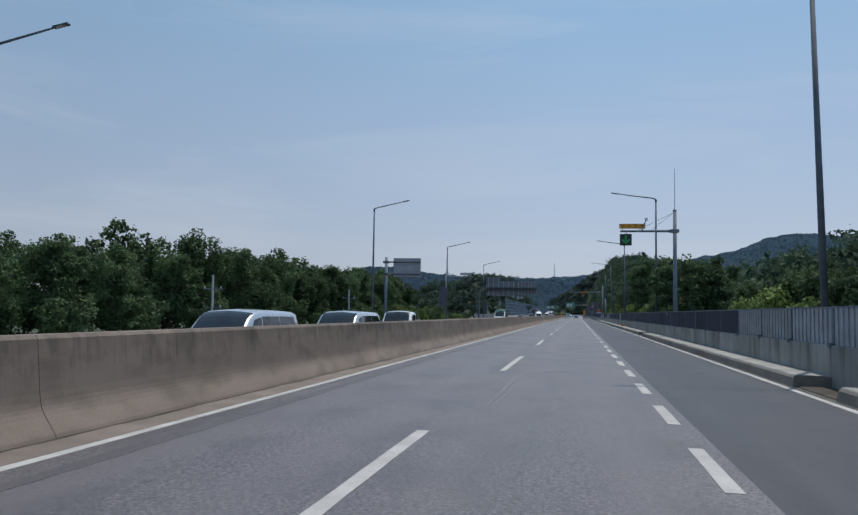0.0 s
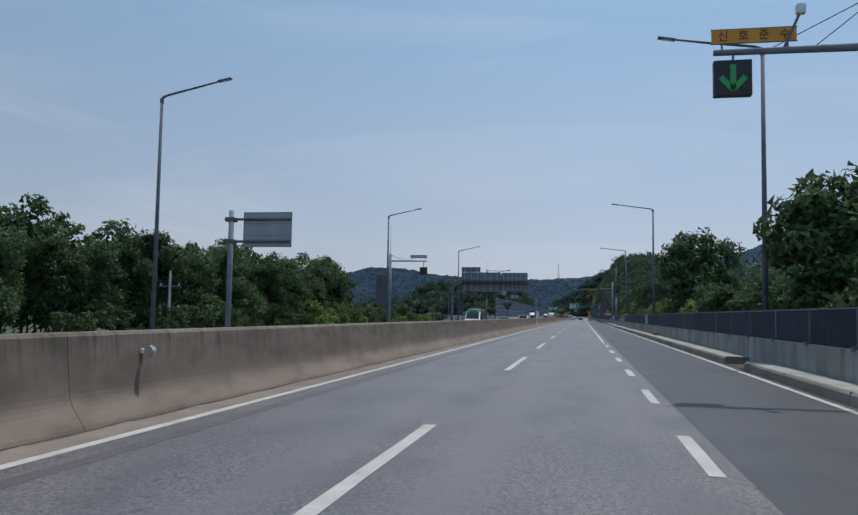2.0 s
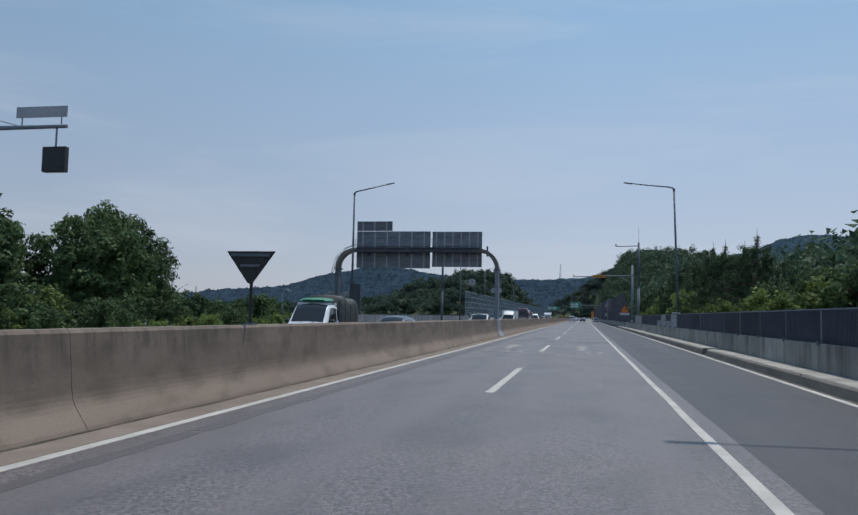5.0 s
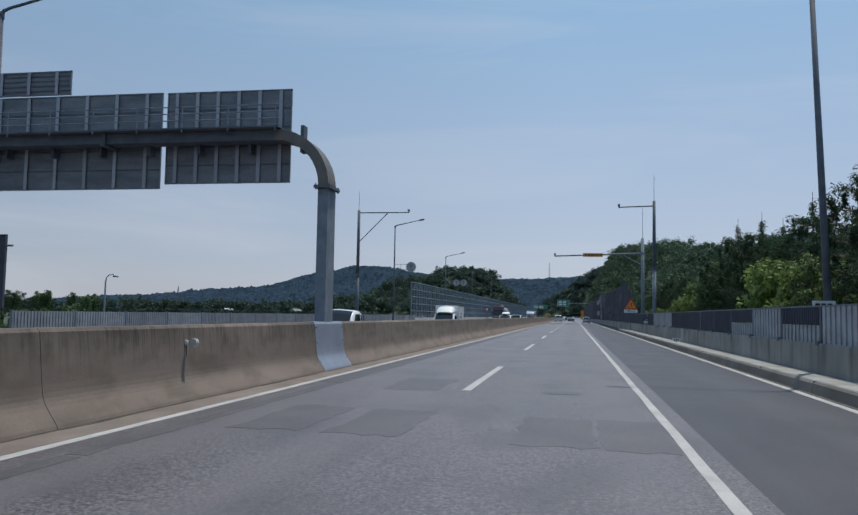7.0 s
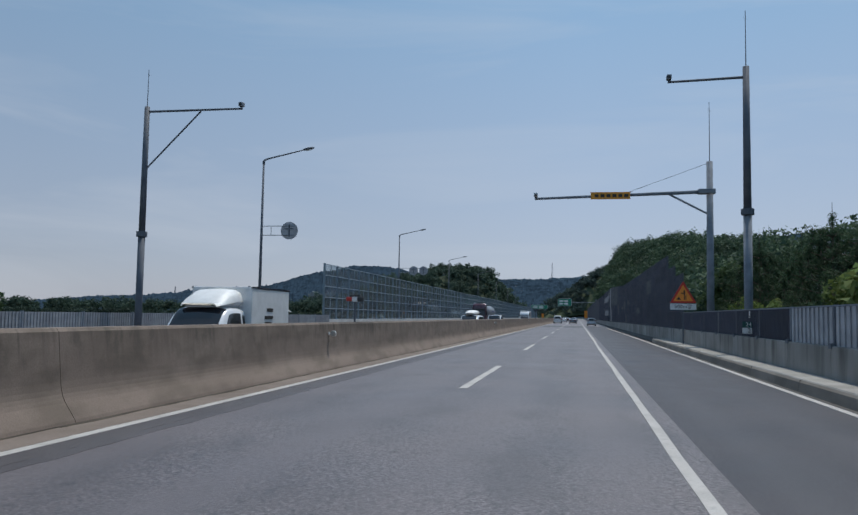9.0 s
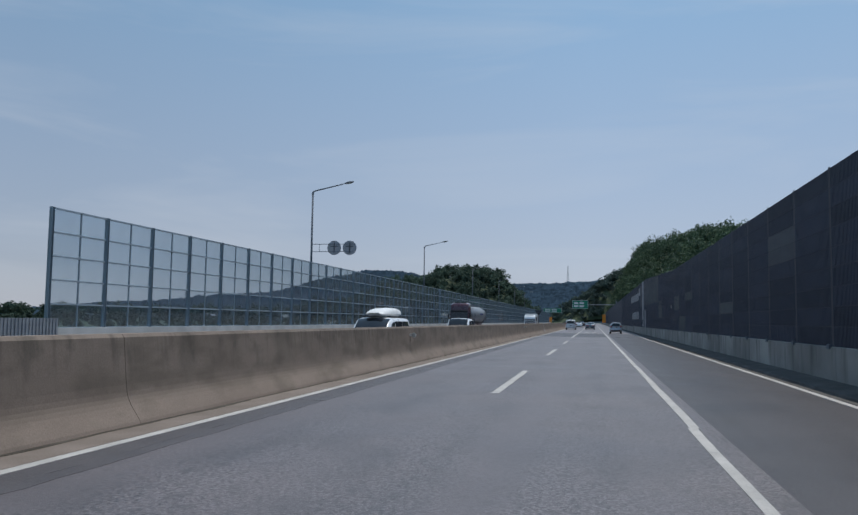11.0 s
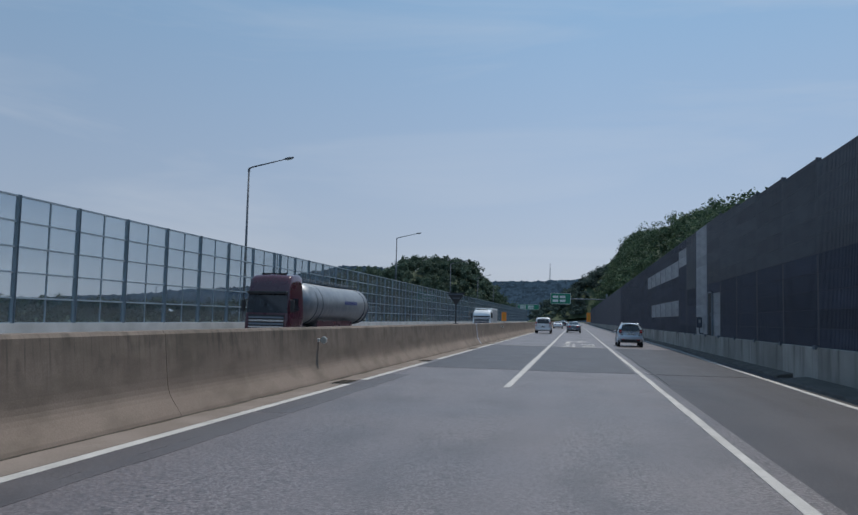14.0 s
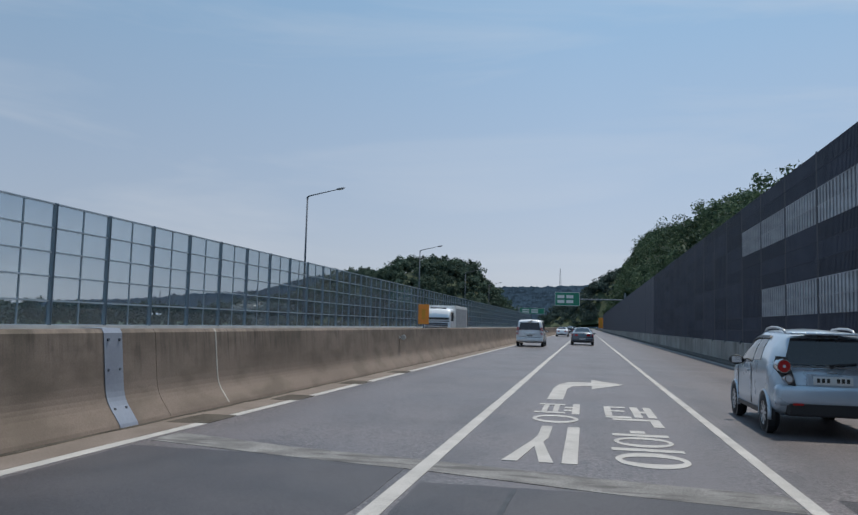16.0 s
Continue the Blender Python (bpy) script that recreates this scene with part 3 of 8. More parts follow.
def stripe(name, x0, x1, y0, y1, z=0.0, material=PAINT, jog=0.0):
    steps = max(1, min(60, int((y1 - y0) / 1.0)))
    le = [(x0 + random.uniform(-jog, jog), y0 + (y1 - y0) * i / steps) for i in range(steps + 1)]
    ri = [(x1 + random.uniform(-jog, jog), y0 + (y1 - y0) * i / steps) for i in range(steps + 1)]
    b = bmesh.new()
    lo = [b.verts.new((x, y, z + 0.006)) for x, y in le]
    hi = [b.verts.new((x, y, z + 0.006)) for x, y in ri]
    for i in range(steps):
        b.faces.new((lo[i], hi[i], hi[i + 1], lo[i + 1]))
    ex = bmesh.ops.extrude_face_region(b, geom=b.faces[:])
    for e in ex["geom"]:
        if isinstance(e, bmesh.types.BMVert):
            e.co.z -= 0.008
    bmesh.ops.recalc_face_normals(b, faces=b.faces)
    return part(name, b, material, MARK)


for a, b_ in ((Y0, 296.6), (298.0, 306.6), (308.9, 320.4), (321.8, 329.6), (330.6, 333.2), (334.0, 337.4), (338.3, 342.0), (343.0, 1200)):
    stripe("edge_line", -3.70, -3.53, a, b_, jog=0.008)
stripe("edge_line", 6.92, 7.08, Y0, 298, jog=0.008)
for xa, xb, ya, yb in ((7.00, 7.12, 298.01, 308), (7.12, 7.42, 308.01, 326), (7.42, 7.50, 326.01, 340), (7.50, 7.50, 340.01, 1200)):
    b = bmesh.new()
    flat_poly(b, [(xa - 0.08, ya), (xa + 0.08, ya), (xb + 0.08, yb), (xb - 0.08, yb)], -0.002, 0.006)
    part("edge_line", b, PAINT, MARK)
for y in [4 + 20 * k for k in range(-4, 4)] + [80.2, 98.5] + [117.1 + 20 * k for k in range(5)] + [217.2, 236.65, 256.65, 276.65]:
    stripe("dash", -0.09, 0.09, y, y + 8, jog=0.006)
for y in (15.4, 36.0, 56.4, 76.6):
    for x in (0.52, 0.655):
        stripe("ghost_dash", x, x + 0.035, y, y + 8, -0.003, PAINT_GHOST, 0.008)
stripe("solid_line", -0.07, 0.10, 297.4, 1200, jog=0.010)
for k in range(-14, 8):
    stripe("short_dash", 3.49, 3.68, 8.95 + 4.74 * k, 11.5 + 4.74 * k, jog=0.006)
for k in range(6):
    stripe("short_dash", 3.48, 3.66, 49.15 + 7.03 * k, 52.0 + 7.03 * k, jog=0.006)
stripe("solid_line", 3.45, 3.59, 90.9, 232, jog=0.012)
stripe("solid_line", 3.48, 3.63, 232, 315, jog=0.012)
stripe("solid_line", 3.47, 3.62, 315, 1200, jog=0.012)
for x, dash in ((-5.8, 0), (-9.5, 1), (-13.1, 1), (-16.8, 0)):
    if dash:
        for k in range(-3, 25):
            stripe("dash", x - 0.08, x + 0.08, 3 + 20 * k, 11 + 20 * k, -0.3)
    else:
        stripe("edge_line", x - 0.08, x + 0.08, Y0, 1200, -0.3)


def road_piece(name, draw, material=PAINT, label=""):
    b = bmesh.new()
    draw(b)
    return part(name, b, material, MARK, label)


Z0, Z1 = -0.002, 0.007


def straight_arrow(cx, y0):
    pts = [(-0.16, 0), (0.16, 0), (0.16, 3.25), (0.54, 3.25), (0, 6.0), (-0.54, 3.25), (-0.16, 3.25)]
    road_piece("straight_arrow", lambda b: flat_poly(b, [(cx + x, y0 + y) for x, y in pts], Z0, Z1), PAINT_WORN, "worn white straight-ahead arrow")


straight_arrow(-1.78, 139.3)
straight_arrow(1.78, 139.1)
turn = [(0.88, 335.6), (1.20, 335.7), (1.22, 338.6), (1.32, 339.5), (1.80, 339.9), (1.80, 338.8), (2.64, 340.7), (1.80, 342.2), (1.80, 341.1),
        (1.20, 340.9), (0.98, 340.0), (0.90, 338.8)]
road_piece("right_turn_arrow", lambda b: flat_poly(b, turn, Z0, Z1), PAINT, "white right-turn arrow")


def glyph(name, strokes, x0, y0, w, h, material, label):
    """One large painted syllable out of strokes in a unit square: bars (x0, y0, x1, y1), slants and rings."""
    b = bmesh.new()
    for s in strokes:
        if s[0] == "bar":
            _, a, c, d, e = s
            flat_poly(b, [(x0 + a * w, y0 + c * h), (x0 + d * w, y0 + c * h), (x0 + d * w, y0 + e * h), (x0 + a * w, y0 + e * h)], Z0, Z1)
        elif s[0] == "poly":
            flat_poly(b, [(x0 + x * w, y0 + y * h) for x, y in s[1]], Z0, Z1)
        else:
            _, cx, cy, rx, ry, k = s
            flat_ring(b, x0 + cx * w, y0 + cy * h, rx * w, ry * h, k * w, Z0, Z1, wy=k * h)
    part(name, b, material, MARK, label)


SI = [("poly", [(0.28, 1.0), (0.46, 1.0), (0.46, 0.62), (0.40, 0.48), (0.62, 0.0), (0.44, 0.0), (0.30, 0.36), (0.16, 0.0), (-0.04, 0.0), (0.22, 0.5), (0.28, 0.66)]),
      ("bar", 0.72, 0.0, 0.92, 1.0)]
HEUNG = [("bar", 0.36, 0.90, 0.60, 1.0), ("bar", 0.06, 0.80, 0.94, 0.88), ("ring", 0.5, 0.63, 0.44, 0.15, 0.07), ("bar", 0.0, 0.37, 1.0, 0.44), ("ring", 0.5, 0.16, 0.48, 0.17, 0.09)]
PYEONG = [("bar", 0.02, 0.90, 0.62, 0.98), ("bar", 0.14, 0.52, 0.26, 0.90), ("bar", 0.38, 0.52, 0.50, 0.90), ("bar", 0.0, 0.44, 0.66, 0.52),
          ("bar", 0.80, 0.42, 0.96, 1.0), ("bar", 0.62, 0.74, 0.80, 0.82), ("bar", 0.62, 0.58, 0.80, 0.66), ("ring", 0.5, 0.18, 0.46, 0.18, 0.08)]
TAEK = [("bar", 0.0, 0.44, 0.14, 1.0), ("bar", 0.14, 0.92, 0.44, 1.0), ("bar", 0.14, 0.70, 0.40, 0.78), ("bar", 0.0, 0.36, 0.48, 0.46), ("bar", 0.54, 0.42, 0.70, 1.0),
        ("bar", 0.70, 0.66, 0.80, 0.76), ("bar", 0.80, 0.42, 0.96, 1.0), ("bar", 0.12, 0.26, 0.96, 0.34), ("bar", 0.78, 0.0, 0.96, 0.26)]
glyph("road_letter", SI, 0.78, 328.05, 0.86, 3.2, PAINT, "painted road syllable")
glyph("road_letter", HEUNG, 1.97, 328.1, 0.86, 3.1, PAINT, "painted road syllable")
glyph("road_letter", PYEONG, 0.78, 331.7, 0.80, 3.1, PAINT, "painted road syllable")
glyph("road_letter", TAEK, 1.98, 331.7, 0.88, 3.0, PAINT, "painted road syllable")
DONG = [("bar", 0.14, 0.90, 0.92, 0.98), ("bar", 0.14, 0.66, 0.28, 0.90), ("bar", 0.14, 0.60, 0.92, 0.68), ("bar", 0.46, 0.50, 0.60, 0.60), ("bar", 0.0, 0.42, 1.0, 0.50), ("ring", 0.5, 0.17, 0.46, 0.17, 0.10)]
TAN = [("bar", 0.06, 0.90, 0.58, 0.98), ("bar", 0.06, 0.44, 0.20, 0.90), ("bar", 0.20, 0.67, 0.54, 0.74), ("bar", 0.06, 0.40, 0.58, 0.48), ("bar", 0.70, 0.34, 0.86, 1.0), ("bar", 0.86, 0.62, 1.0, 0.72),
       ("bar", 0.10, 0.04, 0.24, 0.32), ("bar", 0.10, 0.0, 0.90, 0.09)]
for bx in (-2.78, 0.78):
    glyph("road_letter", DONG, bx, 135.4, 0.84, 2.9, PAINT_WORN, "faded painted road syllable")
    glyph("road_letter", TAN, bx + 1.18, 135.2, 0.86, 2.9, PAINT_WORN, "faded painted road syllable")

JOINT = mat("scuffed_joint", (0.105, 0.10, 0.098), (0.21, 0.205, 0.20), 2.2, 0.8, bump=0.5, fine=0.35, detail=8)
mix_in(JOINT, (0.05, 0.047, 0.047), 3.0, (0.5, 2.0, 1), 0.52, 0.62, 0.7, (2, 5, 0), grain=6.0)
# mended asphalt, joints and drains
PATCHES = holder("asphalt_patch", pose(0, 0, 0), "darker mended patches and sealed joints in the asphalt", "road patch", kind="structure")


def patch(name, x0, x1, y0, y1, material=ASPHALT_PATCH, z=0.003, ragged=0.03, label=""):
    b = bmesh.new()
    n = max(2, int((y1 - y0) / 0.35))
    m = max(2, int((x1 - x0) / 0.16))
    pts = [(x0 + (x1 - x0) * i / m, y0) for i in range(m)] + [(x1, y0 + (y1 - y0) * i / n) for i in range(n)]
    pts += [(x1 - (x1 - x0) * i / m, y1) for i in range(m)] + [(x0, y1 - (y1 - y0) * i / n) for i in range(n)]
    flat_poly(b, [(x + random.uniform(-ragged, ragged) * 0.5, y + random.uniform(-ragged, ragged)) for x, y in pts], -0.004, z)
    return part(name, b, material, PATCHES, label)


patch("patch", -2.40, -1.38, 150.9, 153.65, ASPHALT_SEAM, ragged=0.11)
patch("patch", -1.02, 0.0, 150.75, 153.45, ASPHALT_SEAM, ragged=0.11)
patch("patch", 1.44, 2.46, 150.5, 153.2, ASPHALT_SEAM, ragged=0.11)
patch("patch", 2.54, 3.42, 150.4, 153.2, ASPHALT_SEAM, ragged=0.11)
patch("patch", -1.75, -0.55, 156.9, 159.8, ASPHALT_SEAM, ragged=0.12)
patch("patch", 1.55, 2.3, 157.0, 157.5, ASPHALT_SEAM, ragged=0.08)
patch("resurfaced_strip", -3.45, -0.15, 304.3, 327.6, ASPHALT_PATCH, label="newer dark asphalt laid before a bridge joint")
patch("resurfaced_strip", 0.15, 3.4, 303.9, 326.6, ASPHALT_PATCH, label="newer dark asphalt laid before a bridge joint")
b = bmesh.new()
flat_poly(b, [(-3.45, 328.0), (-1.6, 327.5), (0.1, 327.15), (1.9, 326.6), (3.45, 326.3), (3.45, 327.0), (1.8, 327.3), (0.0, 327.75), (-1.7, 328.1), (-3.45, 328.7)], -0.004, 0.0055)
part("joint_band", b, JOINT, PATCHES, "pale scuffed bridge joint")
patch("joint_seal", -3.4, 6.9, 304.0, 304.08, BLACK, 0.004, 0.02)
for i in range(40):
    y = Y0 + 9.5 * i
    if y < 300:
        patch("lane_seam", -3.16, -2.92, y, y + 9.4, ASPHALT_SEAM if y < 150 else ASPHALT_EDGE, 0.003, 0.05)
        if y > 150:
            patch("edge_strip", -3.53, -3.16, y, y + 9.4, ASPHALT_EDGE, 0.0025, 0.03)
for pts in ([(0.9, 303.2), (0.75, 308), (0.98, 313), (0.85, 319), (1.02, 326.5)], [(3.95, 300.0), (3.99, 305), (3.92, 309), (4.0, 314), (3.94, 319), (3.98, 323.5)]):
    b = bmesh.new()
    flat_poly(b, [(x - 0.02, y) for x, y in pts] + [(x + 0.025, y) for x, y in pts[::-1]], -0.004, 0.005)
    part("sealed_crack", b, BLACK, PATCHES)
for y in (329.7, 333.3, 337.5, 342.1):
    patch("gutter_break", -4.1, -3.55, y - 0.1, y + 0.9, DIRT, 0.0075, 0.05, "broken gutter edge full of dirt")
for y in (296.6, 307.0, 320.5):
    g = holder("drain_grate", pose(-3.86, y, 0), "rusty steel drain grate set into the concrete gutter", "drain", "drains along the gutter")
    part("frame", boxed(-0.2, 0.2, 0, 1.1, -0.04, 0.006), BLACK, g)
    for k in range(9):
        part("bar", boxed(-0.16, 0.16, 0.08 + 0.11 * k, 0.13 + 0.11 * k, 0.0, 0.016), DIRT, g)

# ---- median barrier ----
BARRIER = [(-4.30, -0.05), (-4.30, 0.012), (-4.32, 0.055), (-4.375, 0.135), (-4.43, 0.210), (-4.475, 0.275), (-4.508, 0.335), (-4.530, 0.39), (-4.547, 0.46), (-4.562, 0.56), (-4.63, 1.24), (-4.67, 1.29), (-4.95, 1.29),
           (-4.99, 1.24), (-5.08, 0.46), (-5.12, 0.36), (-5.26, 0.10), (-5.30, -0.5), (-4.35, -0.5)]
median = holder("median_barrier", pose(0, 0, 0), "rain-streaked tan concrete median barrier", "barrier", kind="structure")
y, edges = Y0, []
while y < 1000:
    edges.append((y, min(1000, y + (20.0 if y > -60 else 10))))
    y = edges[-1][1]
for a, b_ in edges:
    part("barrier_length", extrude_profile(bmesh.new(), BARRIER, a + 0.006, b_ - 0.006, 10, 0.004), CONCRETE_TAN, median)
for y in (3.4, 51.8, 102.9, 153.9, 202.0, 248.3, 297.3, 345.6, 394.0):
    d = holder("delineator", pose(-4.58, y, 0.98), "small white round reflector on a bracket on the barrier", "reflector", "reflectors on the median barrier")
    part("bracket", box(boxed(-0.03, 0.012, -0.03, 0.03, -0.04, 0.04), 0.012, 0.10, -0.010, 0.010, -0.012, 0.012), SIGN_WHITE, d)
    part("lens", tubed((0.12, 0.03, 0), (0.12, -0.03, 0), 0.075, 0.075, 20), REFLECT, d)
    part("hood", tubed((0.12, 0.045, 0), (0.12, 0.028, 0), 0.085, 0.085, 20), SIGN_WHITE, d)
    part("rust_run", boxed(-0.005, 0.003, -0.006, 0.006, -0.36, -0.05), RUST_STAIN, d)


def cover_plate(y0, y1, material, label):
    out = [(x + 0.012, z) for x, z in BARRIER[1:11]] + [(-4.66, 1.305), (-4.96, 1.305)]
    inn = [(x - 0.004, z - 0.004) for x, z in out]
    t = holder("cover_plate", pose(0, 0, 0), label, "metal plate")
    part("sheet", extrude_profile(bmesh.new(), out + inn[::-1], y0, y1), material, t)
    for y in (y0 + 0.08, y1 - 0.08):
        for z, x in ((0.24, -4.455), (0.75, -4.585), (1.15, -4.61)):
            part("bolt", tubed((x, y, z), (x + 0.025, y, z), 0.022, 0.02, 8), STEEL_DARK, t)


cover_plate(161.05, 163.6, STEEL_BLUE, "blue-grey steel sheet wrapped over the barrier at the gantry foot")
b = extrude_profile(bmesh.new(), [(x + 0.006, z) for x, z in BARRIER[2:12]] + [(x - 0.01, z - 0.004) for x, z in BARRIER[11:1:-1]], 331.93, 331.97)
part("crack_filler", b, MORTAR, median, "pale mortar run over a crack")
cover_plate(328.7, 329.12, STEEL_BLUE, "narrow galvanised plate over a barrier joint")

# ---- right side: kerb, parapet wall, low fence, tall noise wall ----
kerb = holder("kerb", pose(0, 0, 0), "raised concrete kerb ledge with drain gaps", "kerb", kind="structure")
GAPS = ((18.2, 21.5), (67.2, 70.7), (137.9, 139.2), (234.0, 236.1))
KERB_PROFILE = [(7.22, -0.05), (7.27, 0.22), (7.32, 0.285), (7.40, 0.292), (8.12, 0.275), (8.12, -0.05)]
start = Y0
for g0, g1 in GAPS:
    n = max(1, round((g0 - start) / 5.0))
    for i in range(n):
        a, b_ = start + (g0 - start) * i / n, start + (g0 - start) * (i + 1) / n
        stone = part("kerb_length", extrude_profile(bmesh.new(), KERB_PROFILE, a, b_ - 0.012, 4, 0.006), KERB, kerb)
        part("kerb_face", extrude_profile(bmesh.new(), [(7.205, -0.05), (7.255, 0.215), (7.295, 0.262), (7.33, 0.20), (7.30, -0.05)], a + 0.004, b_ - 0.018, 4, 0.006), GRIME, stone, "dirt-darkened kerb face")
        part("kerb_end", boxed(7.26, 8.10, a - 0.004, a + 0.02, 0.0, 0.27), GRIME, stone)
    part("gap_floor", boxed(7.3, 8.12, g0, g1, -0.05, 0.02), DIRT, kerb)
    start = g1
part("dirt_strip", boxed(7.13, 7.30, Y0, 303.0, -0.02, 0.004), LOW_KERB, kerb, "brown dirt gathered along the kerb")
for a, b_, x in ((start, 303.0, 7.30), (304.6, 326.0, 7.62), (326.02, 900.0, 7.74)):
    part("kerb_length", extrude_profile(bmesh.new(), [(x, -0.05), (x + 0.04, 0.06), (x + 0.15, 0.09), (8.12, 0.15), (8.12, -0.05)], a, b_, int((b_ - a) / 3), 0.01), LOW_KERB, kerb)

parapet = holder("parapet_wall", pose(0, 0, 0), "stained grey concrete parapet carrying the fence panels", "wall", kind="structure")
PARA = [(8.10, -0.6), (8.10, 0.99), (8.13, 1.01), (8.42, 1.01), (8.45, 0.99), (8.45, -0.6)]
y = 21.58 - 25 * 3.79
while y < 900:
    step = 3.79
    part("parapet_length", extrude_profile(bmesh.new(), PARA, y + 0.008, y + step - 0.008, 2, 0.004), CONCRETE_GREY, parapet)
    y += step

PITCH = 3.79
FENCE_END = 226.8
FENCE_X = 8.20


def ribbed_panel(length, height, ribs, flange=0.0):
    """A sheet-metal panel whose face towards the road is ribbed upright."""
    b = bmesh.new()
    box(b, 0.02, 0.08, 0, length, 0, height)
    pitch = length / ribs
    for k in range(ribs):
        box(b, -0.012, 0.0215, (k + 0.22) * pitch, (k + 0.78) * pitch, 0.001, height - 0.001 - flange)
    if flange:
        box(b, -0.018, 0.0205, 0.004, length - 0.004, height - flange, height - 0.003)
    return b


def to_mesh(name, b, material):
    me = bpy.data.meshes.new(name)
    b.to_mesh(me)
    b.free()
    me.materials.append(material)
    return me


low_dark = to_mesh("panel", ribbed_panel(PITCH - 0.10, 0.90, 38), PANEL_DARK)
low_light = to_mesh("panel", ribbed_panel(PITCH - 0.10, 0.90, 10), PANEL_LIGHT)
half_dark = to_mesh("panel", ribbed_panel(PITCH - 0.10, 0.44, 22), PANEL_DARK)
half_light = to_mesh("panel", ribbed_panel(PITCH - 0.10, 0.44, 10), PANEL_LIGHT)
post_low = to_mesh("post", box(box(boxed(-0.02, 0.10, -0.045, 0.045, 0, 0.95), -0.05, 0.15, -0.10, 0.10, 0, 0.03), -0.125, -0.021, -0.11, 0.11, -0.06, 0.06), STEEL_DARK)
post_pale = to_mesh("post", boxed(-0.02, 0.10, -0.045, 0.045, 0, 0.95), STEEL)
clamp = to_mesh("post_clamp", box(boxed(-0.05, 0.15, -0.10, 0.10, 0, 0.03), -0.125, -0.046, -0.11, 0.11, -0.06, 0.06), STEEL_DARK)
rail_low = to_mesh("top_rail", boxed(-0.02, 0.09, 0, PITCH, 0, 0.035), STEEL)
fence = holder("roadside_fence", pose(FENCE_X, 0, 1.01), "low dark ribbed metal noise fence with some pale panels", "fence", kind="structure")
k0 = math.floor((Y0 - 21.58) / PITCH)
for k in range(k0, int((FENCE_END - 21.58) / PITCH)):
    y = 21.58 + k * PITCH
    pale = -4 <= k <= 2 or k in (25, 36, 38) or 45 <= k <= 47
    split = k in (37, 39)
    if split:
        shared("panel", half_light, fence, (0, y + 0.05, 0.0))
        shared("panel", half_dark, fence, (0, y + 0.05, 0.46))
    else:
        shared("panel", low_light if pale else low_dark, fence, (0, y + 0.05, 0.0))
    shared("post", post_pale if k % 3 == 0 else post_low, fence, (0, y, 0))
    if k % 3 == 0:
        shared("post_clamp", clamp, fence, (0, y, 0))
    shared("top_rail", rail_low, fence, (0, y, 0.905))

# tall wall: bays of stacked half-metre panels between steel posts
WALL_X0 = 226.86
BAY = 3.77
tall = holder("noise_wall", pose(FENCE_X, 0, 1.01), "tall dark noise wall of stacked ribbed panels with pale patches", "noise wall", kind="structure")
MOD = 0.52
t_dark = to_mesh("panel", ribbed_panel(BAY - 0.13, MOD - 0.002, 34, 0.014), PANEL_DARK)
t_mid = to_mesh("panel", ribbed_panel(BAY - 0.13, MOD - 0.002, 34, 0.014), PANEL_MID)
t_light = to_mesh("panel", ribbed_panel(BAY - 0.13, MOD - 0.002, 12, 0.028), PANEL_LIGHT)
wall_post = to_mesh("post", box(boxed(-0.012, 0.0, -0.065, 0.065, 0, 1), -0.022, 0.13, -0.012, 0.012, 0, 1), PANEL_MID)


def wall_height(y):
    """Height of the bay over the parapet: two steps at its start, later a steady climb."""
    if y < 234:
        return (6 if y < 230 else 7.25) * MOD
    return float(np.interp(y, (283, 317), (9 * MOD, 11 * MOD)))


GREY_PANELS = {(280, 3), (280, 4), (276, 0), (276, 1), (272, 4), (295, 2), (295, 3), (295, 4), (246, 5), (246, 6), (257, 2), (264, 7), (264, 8)}
k = 0
while WALL_X0 + k * BAY < 640:
    y = WALL_X0 + k * BAY
    height = wall_height(y + 0.1)
    rows = math.ceil(height / MOD - 0.05)
    near_gate = 317 < y + 1 < 320.5
    column = 321 < y + 1 < 324.3
    for r in range(rows):
        z = r * MOD
        me = t_dark
        if column:
            me = t_light
        elif 328 < y + 1 < 331 and r in (8, 9):
            me = t_light
        elif 331.5 < y + 1 < 354 and r in (7, 8):
            me = t_light
        elif 331.5 < y + 1 < 349 and r in (2, 3):
            me = t_light
        elif 316.5 < y + 1 < 320 and r < 4:
            me = t_light
        elif (round(y), r) in GREY_PANELS or (297 < y < 325 and r > 4):
            me = t_mid
        if y < 400:
            piece = shared("panel", me, tall, (0, y + 0.065, z))
            piece.scale.z = min(1.0, (height - z) / MOD)
    shared("post", wall_post, tall, (0, y, 0)).scale.z = height + 0.04
    shared("post_clamp", clamp, tall, (-0.02, y, 0))
    k += 1
far = bmesh.new()
k = math.ceil((400 - WALL_X0) / BAY)
while WALL_X0 + k * BAY < 640:
    y = WALL_X0 + k * BAY
    box(far, 0.0, 0.08, y + 0.06, y + BAY - 0.06, 0, 11 * MOD)
    k += 1
tagged(part("far_panels", far, PANEL_DARK, tall), kind="stuff")
gate = holder("wall_door", pose(FENCE_X - 0.07, 319.3, 1.02), "narrow dark steel access door in the noise wall", "door", kind="structure")
part("leaf", boxed(-0.01, 0.02, 0.0, 1.1, 0.0, 2.1), RUBBER, gate)
